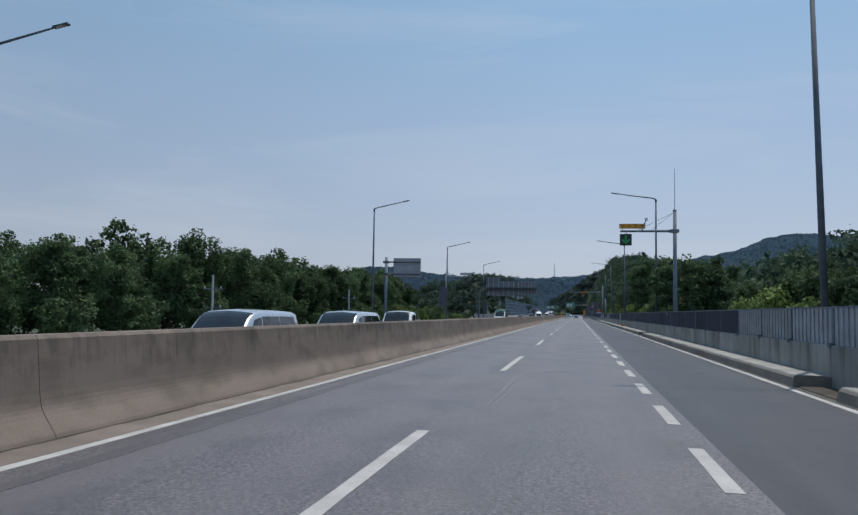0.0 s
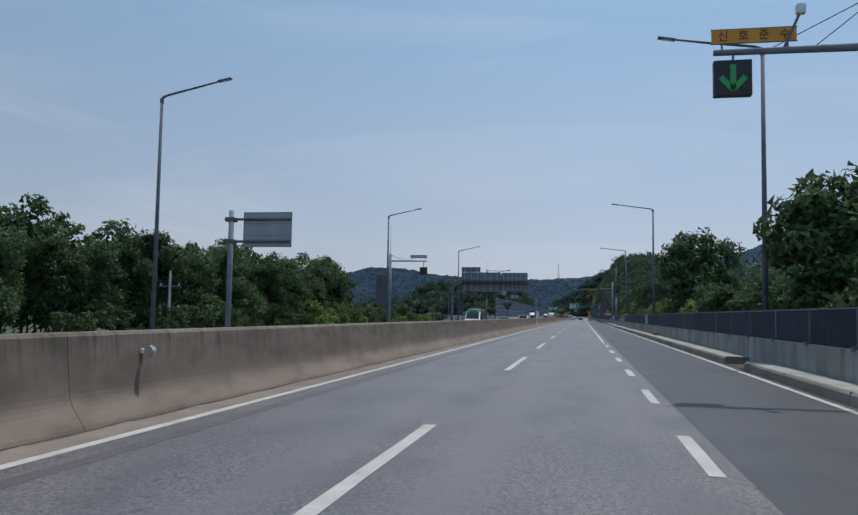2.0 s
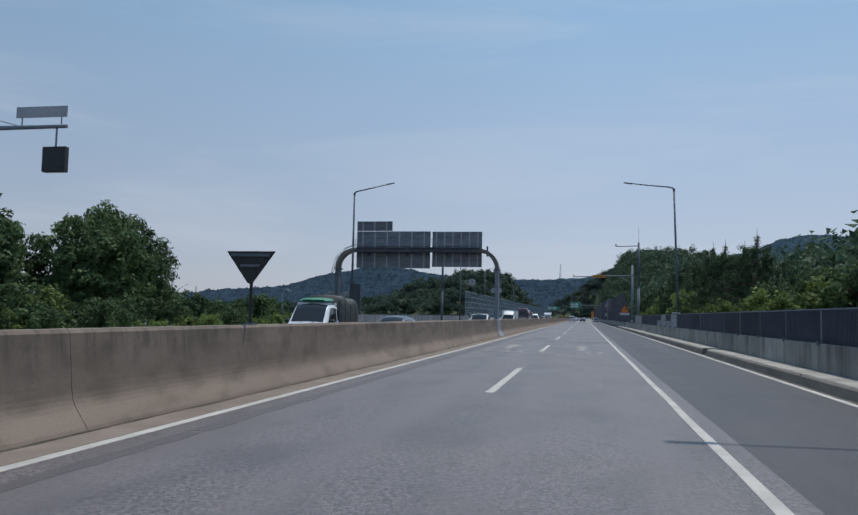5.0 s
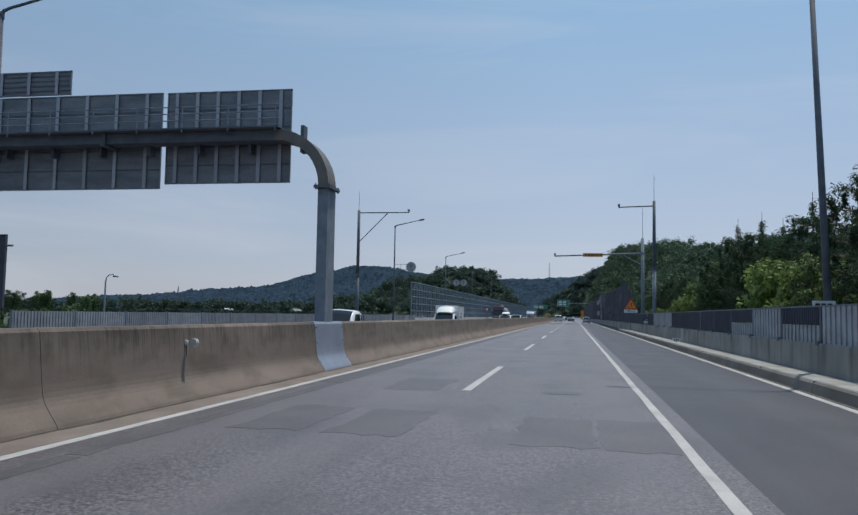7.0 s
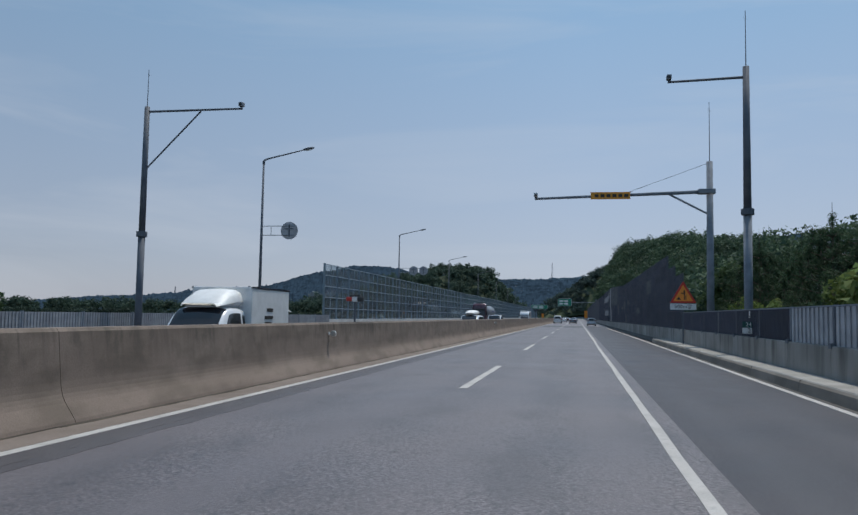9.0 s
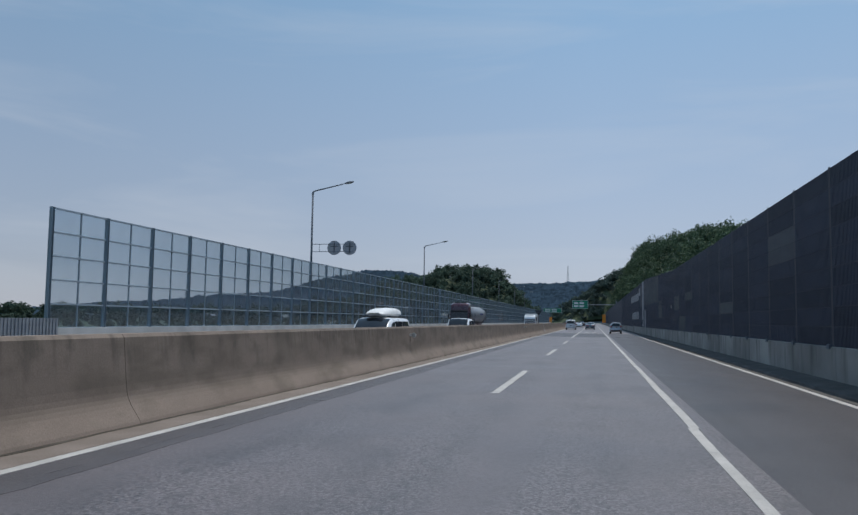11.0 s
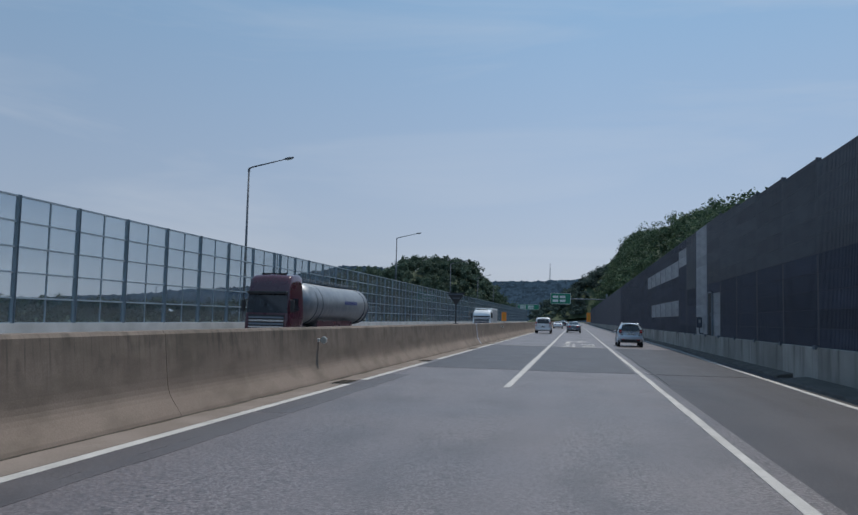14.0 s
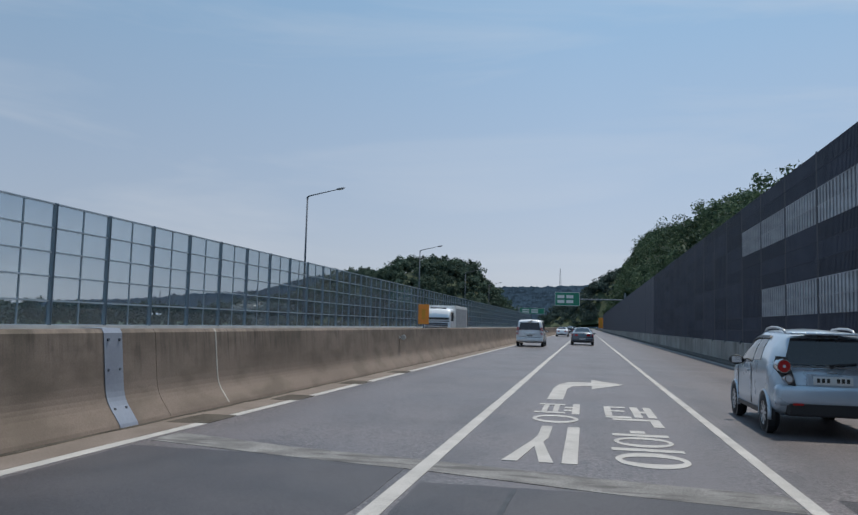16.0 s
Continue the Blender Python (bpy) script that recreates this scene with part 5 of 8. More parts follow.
part("board_rim", box(boxed(-5.77, -3.79, -0.135, -0.105, 8.11, 8.145), -5.77, -3.79, -0.135, -0.105, 8.435, 8.47), SIGN_ORANGE, yb)
camera_head(t, -8.5, 8.18, False)

# round signs seen from behind on the lamp posts
for x, y, z, n in ((-18.12, 229.0, 6.9, (2.0,)), (-20.45, 280.3, 7.25, (2.0, 3.3))):
    t = holder("round_sign", pose(x, y, z), "back of round traffic signs on a bracket from a lamp post", "traffic sign", "round signs on lamp posts")
    for dz in (-0.3, 0.3):
        part("bracket_bar", tubed((0.0, -0.02, dz), (n[-1] + 0.3, -0.02, dz), 0.025, n=8), STEEL, t)
    part("bracket_upright", tubed((0.75, -0.02, -0.3), (0.75, -0.02, 0.3), 0.02, n=8), STEEL, t)
    for dx in n:
        d = part("disc", tubed((dx, 0.0, 0), (dx, 0.03, 0), 0.58, 0.58, 36), SIGN_BACK, t)
        part("stiffener", box(boxed(dx - 0.3, dx + 0.3, -0.045, -0.001, 0.09, 0.15), dx - 0.04, dx + 0.04, -0.03, -0.001, -0.4, 0.4), STEEL_DARK, d)

# warning triangle
t = holder("warning_sign", pose(7.85, 223.3, 0.22), "triangular orange roadworks warning sign with a distance plate", "warning sign")
part("post", tubed((0, 0.03, 0), (0, 0.03, 3.0), 0.038), STEEL_DARK, t)


def triangle(bm_, half, z0, h, y0, y1, cx=0.0):
    pts = [(-half, z0), (half, z0), (0, z0 + h)]
    a, c = [bm_.verts.new((cx + x, y0, z)) for x, z in pts], [bm_.verts.new((cx + x, y1, z)) for x, z in pts]
    bm_.faces.new(a)
    bm_.faces.new(c[::-1])
    for i in range(3):
        bm_.faces.new((a[i], c[i], c[(i + 1) % 3], a[(i + 1) % 3]))
    bmesh.ops.recalc_face_normals(bm_, faces=bm_.faces)
    return bm_


tp = part("triangle", triangle(bmesh.new(), 0.66, 2.20, 1.14, -0.02, 0.0), SIGN_RED, t)
part("inner_triangle", triangle(bmesh.new(), 0.50, 2.29, 0.86, -0.025, -0.019), SIGN_ORANGE, tp)
b = bmesh.new()
triangle(b, 0.12, 2.36, 0.16, -0.030, -0.024, -0.22)
box(b, 0.02, 0.10, -0.030, -0.024, 2.62, 2.86)
box(b, 0.04, 0.09, -0.030, -0.024, 2.36, 2.62)
box(b, 0.12, 0.16, -0.030, -0.024, 2.36, 2.60)
box(b, -0.12, 0.06, -0.030, -0.024, 2.68, 2.73)
part("pictogram", b, INK, tp)
pl = part("distance_plate", boxed(-0.66, 0.66, -0.02, 0.0, 1.84, 2.16), SIGN_WHITE, t)
letters("plate_text", "500m앞", 0.26, INK, pl, Matrix.Translation((0, -0.025, 2.0)) @ pose(0, 0, 0, 90, 0, 0), spread=1.1)
# kilometre plate and small plates on the fence
t = holder("kilometre_plate", pose(8.08, 208.4, 1.12), "small green and white kilometre plate bracketed off the fence", "sign")
part("upper_half", boxed(-0.20, 0.19, -0.01, 0.008, 0.20, 0.40), PLATE_GREEN, t)
part("lower_half", boxed(-0.20, 0.19, -0.01, 0.008, 0.0, 0.198), SIGN_WHITE, t)
part("bracket", boxed(0.02, 0.12, 0.008, 0.05, 0.08, 0.30), STEEL_DARK, t)
letters("number", "24", 0.20, SIGN_WHITE, t, Matrix.Translation((-0.005, -0.014, 0.30)) @ pose(0, 0, 0, 90, 0, 0))
letters("number", ".2", 0.20, INK, t, Matrix.Translation((-0.005, -0.014, 0.10)) @ pose(0, 0, 0, 90, 0, 0))
for y in (208.6, 57.4, 285.3):
    t = holder("sticker_plate", pose(FENCE_X - 0.03, y, 1.66 if y < 280 else 2.75), "small white information plate on the fence", "sign", "white plates on the fence")
    part("plate", boxed(-0.02, -0.012, -0.09, 0.09, 0, 0.22), SIGN_WHITE, t)
    part("text_bar", boxed(-0.026, -0.02, -0.05, 0.05, 0.03, 0.07), INK, t)
t = holder("post_plate", pose(8.74, 163.45, 1.80), "white plate with dark unreadable marks strapped to a lamp post", "sign")
part("plate", boxed(-0.29, 0.29, -0.01, 0.01, 0, 0.30, bevel=0.004), SIGN_WHITE, t)
for k in range(3):
    part("text_bar", boxed(-0.22 + 0.155 * k, -0.10 + 0.155 * k, -0.016, -0.01, 0.07, 0.23), INK, t)
for z in (0.07, 0.22):
    part("strap", boxed(0.02, 0.34, 0.01, 0.16, z, z + 0.03), STEEL_DARK, t)
t = holder("kerb_plate", pose(7.75, 186.2, 0.225), "small grey plate on a short stand on the kerb", "sign")
part("plate", boxed(-0.22, 0.22, -0.01, 0.01, 0.08, 0.26), SIGN_WHITE, t)
part("foot", boxed(-0.03, 0.03, -0.02, 0.02, 0, 0.1), STEEL_DARK, t)
for k in range(3):
    part("text_bar", boxed(-0.15 + 0.1 * k, -0.09 + 0.1 * k, -0.016, -0.01, 0.12, 0.22), INK, t)

t = holder("kerb_marker", pose(7.62, 102.0, 0.28), "small yellow marker plate on the kerb", "sign")
part("plate", boxed(-0.26, 0.26, -0.015, 0.01, 0.06, 0.24, bevel=0.006), YELLOW, t)
part("foot", boxed(-0.03, 0.03, -0.02, 0.02, 0, 0.08), STEEL_DARK, t)
for k in range(2):
    part("text_bar", boxed(-0.17 + 0.2 * k, -0.03 + 0.2 * k, -0.02, -0.015, 0.11, 0.19), INK, t)

# pale equipment hut among the trees
t = holder("equipment_hut", pose(15.6, 219.5, -0.76), "pale grey flat-roofed hut among the trees", "hut")
part("wall", boxed(-1.2, 3.4, 0, 4.5, 0, 5.9, bevel=0.02), PALE_CONCRETE, t)
part("roof", boxed(-1.45, 3.65, -0.25, 4.75, 5.9, 6.15, bevel=0.02), SIGN_BACK, t)
for dx in (-0.6, 0.9, 2.3):
    w_ = part("window", boxed(dx - 0.4, dx + 0.4, -0.03, 0.02, 4.2, 5.2), CAR_GLASS, t)
    part("window_frame", box(boxed(dx - 0.46, dx + 0.46, -0.04, 0.0, 4.12, 4.2), dx - 0.46, dx + 0.46, -0.04, 0.0, 5.2, 5.28), SIGN_WHITE, w_)

# small things on the median barrier
t = holder("warning_beacon", pose(-4.8, 205.4, 1.29), "red and white warning beacon on a dark post", "beacon")
part("post", tubed((0, 0, 0), (0, 0, 0.75), 0.035), STEEL_DARK, t)
part("red_lamp", boxed(-0.30, -0.10, -0.06, 0.06, 0.68, 0.82, bevel=0.04), SIGN_RED, t)
part("white_body", boxed(-0.10, 0.08, -0.07, 0.07, 0.66, 0.83, bevel=0.03), SIGN_WHITE, t)
part("dark_lamp", boxed(0.08, 0.30, -0.06, 0.06, 0.67, 0.82, bevel=0.04), BLACK, t)
part("lid", boxed(-0.18, 0.18, -0.08, 0.08, 0.835, 0.90, bevel=0.02), BLACK, t)


def yield_sign(y, z1, half, drop):
    """A downward triangle seen from behind, on a post on the barrier."""
    t_ = holder("yield_sign", pose(-4.8, y, 1.29), "dark back of a downward triangular sign on the barrier", "traffic sign", "triangular signs on the barrier")
    part("post", tubed((0, 0, 0), (0, 0, z1 - 0.1), 0.034), BLACK, t_)
    part("post_foot", boxed(-0.11, 0.11, -0.11, 0.11, 0.0, 0.04), STEEL_DARK, t_)
    b_ = bmesh.new()
    pts_ = [(-half, z1), (half, z1), (0.05, z1 - drop), (-0.05, z1 - drop)]
    f0, f1 = [b_.verts.new((x, -0.07, z)) for x, z in pts_], [b_.verts.new((x, -0.05, z)) for x, z in pts_]
    b_.faces.new(f0)
    b_.faces.new(f1[::-1])
    for i in range(4):
        b_.faces.new((f0[i], f1[i], f1[(i + 1) % 4], f0[(i + 1) % 4]))
    bmesh.ops.recalc_face_normals(b_, faces=b_.faces)
    back = part("plate", b_, BLACK, t_)
    for z in (z1 - 0.08, z1 - drop * 0.45):
        w = half * (0.8 if z > z1 - 0.1 else 0.4)
        part("stiffener", boxed(-w, w, -0.105, -0.071, z - 0.03, z + 0.03), STEEL_DARK, back)


yield_sign(321.2, 1.68, 0.49, 0.66)
yield_sign(116.0, 1.50, 0.53, 0.66)
for x, y in ((-38.6, 165.1), (-40.0, 206.6)):
    t = holder("park_lamp", pose(x, y, -0.95), "small pale lamp post with a curled arm in the fields", "lamp post", "lamp posts in the fields")
    part("pole", tubed((0, 0, 0), (0, 0, 5.0), 0.10, 0.07, 10), STEEL_BLUE, t)
    part("arm", pipe(bmesh.new(), [(0, 0, 4.9), (0.08, 0, 5.35), (0.35, 0, 5.6), (0.75, 0, 5.62), (0.95, 0, 5.5)], 0.05, 8), STEEL_BLUE, t)
    part("lamp_head", boxed(0.75, 1.25, -0.12, 0.12, 5.38, 5.50, bevel=0.04), STEEL_BLUE, t)
t = holder("marker_sign", pose(-4.8, 350.6, 1.29), "upright orange marker board on the barrier", "traffic sign")
part("post", tubed((0, 0.02, 0), (0, 0.02, 0.4), 0.03), STEEL_DARK, t)
part("board", boxed(-0.22, 0.22, -0.02, 0.01, 0.15, 0.95, bevel=0.005), SIGN_ORANGE, t)
part("mark", boxed(-0.08, 0.08, -0.027, -0.02, 0.35, 0.75), YELLOW, t)
t = holder("marker_sign", pose(7.6, 650, 0.1), "upright orange marker board beside the road", "traffic sign")
part("post", tubed((0, 0.02, 0), (0, 0.02, 1.6), 0.05), STEEL_DARK, t)
part("board", boxed(-1.0, 1.0, -0.02, 0.01, 1.2, 5.4), SIGN_ORANGE, t)
part("mark", boxed(-0.5, 0.5, -0.027, -0.02, 2.0, 4.6), YELLOW, t)


def guide_sign(x, y, w, h, z, arm_from):
    t_ = holder("guide_sign", pose(x, y, z), "green overhead direction sign with unreadable white lettering", "road sign", "green direction signs ahead")
    part("board", boxed(-w / 2, w / 2, 0, 0.06, 0, h), SIGN_GREEN, t_)
    part("rim", box(box(box(boxed(-w / 2, w / 2, -0.01, 0, 0, 0.08), -w / 2, w / 2, -0.01, 0, h - 0.08, h), -w / 2, -w / 2 + 0.08, -0.01, 0, 0, h), w / 2 - 0.08, w / 2, -0.01, 0, 0, h), SIGN_WHITE, t_)
    for k in range(2):
        for j in range(2):
            part("text_bar", boxed(-w * 0.40 + j * w * 0.36, -w * 0.12 + j * w * 0.36, -0.012, 0, h * (0.2 + 0.36 * k), h * (0.42 + 0.36 * k)), SIGN_WHITE, t_)
    part("arm", tubed((arm_from - x, 0.2, h * 0.5), (-w / 2, 0.2, h * 0.5), 0.12), STEEL, t_)
    part("post", tubed((arm_from - x, 0.2, -z - 0.6), (arm_from - x, 0.2, h), 0.2), STEEL, t_)


guide_sign(-2.25, 486, 5.1, 2.8, 5.86, 9.4)
guide_sign(-17.1, 600, 8.6, 2.1, 5.75, -21.9)

# ---- trees and woods ----


def leaf_mesh(name, centres, radii, per, size, seed, material, droop=0.0, slim=0.55, fill=0.8):
    """A crown: little leaf blades scattered over and inside many clumps."""
    g = np.random.default_rng(seed)
    n = len(centres) * per
    c = np.repeat(np.array(centres, float), per, 0)
    r = np.repeat(np.array(radii, float), per)[:, None]
    d = g.normal(size=(n, 3))
    d /= np.linalg.norm(d, axis=1, keepdims=True)
    shell = 1.22 * (1 - fill * g.random((n, 1))) ** 0.6
    p = c + d * r * shell * np.array((1, 1, 0.8))
    nor = d + 0.7 * g.normal(size=(n, 3)) + np.array((0, 0, 0.5))
    nor /= np.linalg.norm(nor, axis=1, keepdims=True)
    u = np.cross(nor, g.normal(size=(n, 3)))
    u /= np.linalg.norm(u, axis=1, keepdims=True)
    w = np.cross(nor, u)
    s = size * (0.6 + 0.8 * g.random((n, 1)))
    low = np.array((0, 0, -droop)) * s
    blade = np.stack([p - u * s, p + u * s * 0.6 + w * s * slim * 1.3 + low, p + u * s * 0.6 - w * s * slim * 1.3 + low], 1).reshape(-1, 3)
    me = bpy.data.meshes.new(name)
    me.from_pydata(blade.tolist(), [], np.arange(3 * n).reshape(-1, 3).tolist())
    me.materials.append(material)
    return me


def crown_clumps(seed, h, r, base, count, lean=0.0):
    """Clump centres for an uneven crown: a few big lobes, each with smaller clumps on it."""
    g = random.Random(seed)
    cs, rs = [], []
    lobes = []
    for k in range(7):
        a = g.uniform(0, 2 * math.pi)
        f = g.uniform(0.15, 0.62)
        z = base + (h - base) * g.uniform(0.25, 0.82)
        lobes.append((math.cos(a) * r * f, math.sin(a) * r * f, z, r * g.uniform(0.36, 0.62)))
    lobes.append((lean, 0, h - r * 0.45, r * 0.45))
    for _ in range(count):
        x, y, z, q = g.choice(lobes)
        d = Vector((g.gauss(0, 1), g.gauss(0, 1), g.gauss(0.25, 0.8))).normalized() * q * g.uniform(0.6, 1.05)
        cs.append((x + d.x, y + d.y, max(base * 0.8, z + d.z)))
        rs.append(r * g.uniform(0.13, 0.24))
    return cs, rs


def trunk_mesh(seed, h, r0, base, spread):
    g = random.Random(seed)
    b = bmesh.new()
    pts = [Vector((g.uniform(-0.1, 0.1) * i, g.uniform(-0.1, 0.1) * i, h * 0.85 * i / 5)) for i in range(6)]
    pipe(b, pts, [r0 * (1 - 0.15 * i) for i in range(6)], 8)
    for k in range(7):
        z = base * 0.7 + (h * 0.75 - base * 0.7) * k / 7
        a = 2.4 * k + g.uniform(-0.4, 0.4)
        s = Vector((pts[min(4, int(5 * z / (h * 0.85)))].x, pts[min(4, int(5 * z / (h * 0.85)))].y, z))
        e = s + Vector((math.cos(a) * spread * 0.75, math.sin(a) * spread * 0.75, spread * 0.55))
        pipe(b, [s, (s + e) / 2 + Vector((0, 0, 0.12)), e], [r0 * 0.42, r0 * 0.3, r0 * 0.12], 6)
    return to_mesh("trunk", b, BARK)


def tree_kind(seed, h, r, base, clumps, per, leaf, material, trunk=0.16, droop=0.2, slim=0.55, spread=None):
    cs, rs = crown_clumps(seed, h, r, base, clumps)
    return (trunk_mesh(seed, h, trunk, base, spread or r * 0.8), leaf_mesh("crown", cs, rs, per, leaf, seed, material, droop, slim))


def plant(kind, name, x, y, z, turn_, size, label, category, group, squash=1.0):
    t_ = holder(name, pose(x, y, z, 0, 0, turn_), label, category, group)
    t_.scale = (size, size, size * squash)
    for nm, me in zip(("trunk", "crown"), kind):
        ob = new(nm, me)
        ob.parent = t_
    return t_


WOOD = [tree_kind(s, 10, 3.3, 0.9, 170, 80, 0.122, LEAF, slim=0.6) for s in (11, 12, 13, 14)]
WOOD_BACK = [tree_kind(s, 10, 3.3, 0.8, 110, 36, 0.188, LEAF, slim=0.6) for s in (15, 16)]
MID = [tree_kind(s, 6.2, 2.7, 0.5, 120, 58, 0.124, LEAF, 0.11) for s in (21, 22, 23)]
BRIGHT = [tree_kind(s, 3.4, 1.7, 0.3, 60, 46, 0.096, LEAF_BRIGHT, 0.06) for s in (31, 32)]
SUMAC = [tree_kind(s, 6.0, 2.6, 1.2, 80, 100, 0.147, LEAF, 0.10, 0.5, 0.38) for s in (41, 42)]


def pine_kind(seed, h):
    """A young pine: whorls of branches set with bunches of needles, and upright shoots."""
    g = random.Random(seed)
    b = bmesh.new()
    tube(b, (0, 0, 0), (0, 0, h), 0.13, 0.03, 8)
    cs, rs = [], []
    levels = 11
    for i in range(levels):
        z = h * (0.14 + 0.80 * i / levels)
        reach = 2.2 * (1 - (i / levels) ** 2.4) + 0.45
        for k in range(6):
            a = 2 * math.pi * k / 6 + i * 0.7 + g.uniform(-0.3, 0.3)
            rr = reach * g.uniform(0.7, 1.1)
            e = Vector((math.cos(a) * rr, math.sin(a) * rr, z + rr * 0.28))
            tube(b, (0, 0, z), e, 0.035, 0.012, 5)
            for q in (0.45, 0.7, 0.9, 1.05):
                cs.append((e.x * q, e.y * q, z + (e.z - z) * q + g.uniform(-0.05, 0.12)))
                rs.append(0.30 * g.uniform(0.7, 1.1))
            if i > 4:
                up = g.uniform(0.35, 0.95)
                tube(b, e * 0.9, e * 0.9 + Vector((0, 0, up)), 0.035, 0.014, 5)
                for q in (0.3, 0.55, 0.8):
                    cs.append((e.x * 0.9, e.y * 0.9, e.z * 0.9 + up * q))
                    rs.append(0.085)
    for q in range(5):
        cs.append((0, 0, h - 0.15 * q))
        rs.append(0.18)
    tube(b, (0, 0, h), (0, 0, h + 0.6), 0.02, 0.01, 5)
    return (to_mesh("trunk", b, BARK), leaf_mesh("crown", cs, rs, 34, 0.145, seed, NEEDLE, 0.0, 0.10, 0.9))


PINE = [pine_kind(s, 7.5) for s in (51, 52)]
MID_LOW = [tree_kind(s, 3.4, 2.0, 0.3, 60, 36, 0.115, LEAF, 0.06) for s in (61, 62, 63)]
SPARSE = tree_kind(66, 6.6, 2.3, 1.2, 18, 40, 0.13, LEAF, 0.09, 0.3, 0.5, 2.6)

g = random.Random(77)
# wood beyond the opposite carriageway
row = 0
for x0, step in ((-25.5, 3.7), (-30.5, 4.6), (-36.5, 5.0), (-44, 6.0)):
    y = -6 + g.uniform(0, 3)
    end = 128 + (x0 + 25.5) * -2.65
    while y < end:
        s = g.uniform(0.80, 1.08) * (0.92 if row == 0 else 1.0) * (0.68 if y < 24 else 0.69 if y < 52 else 0.87 if y < 76 else 0.84 if y < 112 else 0.90 if row < 2 else 0.86 if y < 150 else 1.0)
        plant(g.choice(WOOD if row == 0 else WOOD_BACK), "tree", x0 + g.uniform(-1.3, 1.3), y, -0.9, g.uniform(0, 360), s, "dark green broadleaf tree in a roadside wood", "tree", "wood beyond the opposite lanes")
        y += step * g.uniform(0.7, 1.25)
    row += 1
y = 4
while y < 178:
    plant(g.choice(BRIGHT + BRIGHT + MID_LOW if 106 < y < 165 else MID_LOW), "shrub", -22.8 + g.uniform(-0.7, 0.7), y, -0.85, g.uniform(0, 360), g.uniform(0.65, 1.0) if y < 140 else g.uniform(0.5, 0.75), "leafy green shrub at the edge of the wood", "shrub", "shrubs at the wood's edge")
    y += g.uniform(5, 11) if y < 70 else g.uniform(2.5, 5) if y < 110 else g.uniform(1.3, 2.4)
y = 2
while y < 176:
    plant(g.choice(MID_LOW), "shrub", -27.6 + g.uniform(-0.8, 0.8), y, -0.9, g.uniform(0, 360), g.uniform(0.8, 1.1), "dark undergrowth shrub beneath the trees of the wood", "shrub", "undergrowth in the wood")
    y += g.uniform(2.4, 3.6)
# the wood's last trees, with a half-bare one at its tip
for x, y, s, k in ((-37.5, 160.5, 1.12, 0), (-39.5, 167.0, 1.10, 1), (-40.8, 173.0, 1.0, 0), (-39.0, 163.5, 1.05, 1)):
    plant(WOOD[k], "tree", x, y, -0.9, y * 11, s, "dark green broadleaf tree at the end of the wood", "tree", "wood beyond the opposite lanes")
plant(SPARSE, "tree", -42.0, 179.2, -0.9, 40, 1.0, "half-bare young tree with crooked limbs and few leaves", "tree", "wood beyond the opposite lanes")
# behind the roadside fence
y = 2
while y < 232:
    x = 11.4 + g.uniform(-0.5, 1.2)
    if 112 < y < 126:
        k, s = SUMAC[0], 0.9
    elif 60 < y < 110 or y < 40:
        k, s = g.choice(MID + SUMAC), g.uniform(0.92, 1.15) * (0.74 if 50 < y < 108 else 0.66 if y > 27.5 else 1.0)
    elif 110 <= y < 150:
        k, s = g.choice(MID), g.uniform(0.55, 0.8)
    elif 157 < y < 172 or 181 < y < 195 or 206 < y < 231:
        k, s = g.choice(PINE), g.uniform(0.94, 1.10) * (0.8 if y > 205 else 1.0)
    elif 195 <= y < 232:
        k, s = g.choice(MID), g.uniform(0.8, 1.0)
    else:
        k, s = g.choice(MID + SUMAC), g.uniform(0.55, 0.78)
    nm = "pine_tree" if k in PINE else "tree"
    plant(k, nm, x + 1.2, y, -0.76, g.uniform(0, 360), s, "dark young pine with upright shoots behind the fence" if k in PINE else "leafy green tree crowding the roadside fence", "tree", "trees behind the roadside fence")
    y += g.uniform(2.4, 3.8)
for x, y, s in ((12.8, 119, 1.75), (10.3, 67.6, 1.18), (10.9, 62.6, 1.12), (12.6, 74.5, 0.95)):
    plant(SUMAC[int(y) % 2], "tree", x, y, -0.76, y * 7, s, "tall feathery-leaved tree rising over the fence", "tree", "trees behind the roadside fence")
for x, y, s in ((11.9, 180, 1.7), (12.4, 176.3, 1.6), (12.2, 202.5, 1.75), (11.6, 172, 1.2)):
    plant(BRIGHT[int(y) % 2], "shrub", x, y, -0.76, y * 5, s, "large light yellow-green bush behind the fence", "shrub", "shrubs behind the fence")
for y in (3, 8, 12, 27, 33, 38, 44, 108, 121, 127, 133, 139, 146, 152, 158, 163, 167, 171, 206, 211, 217):
    plant(g.choice(BRIGHT), "shrub", 10.6 + g.uniform(-0.3, 0.8), y, -0.76, g.uniform(0, 360), g.uniform(0.85, 1.15), "bright yellow-green shrub behind the fence", "shrub", "shrubs behind the fence")
y = 6
while y < 250:
    plant(g.choice(WOOD_BACK), "tree", 18.5 + g.uniform(-1.5, 3), y, -0.76, g.uniform(0, 360), g.uniform(0.5, 0.66), "green tree in the second row behind the fence", "tree", "trees behind the roadside fence")
    y += g.uniform(3.4, 5.2)


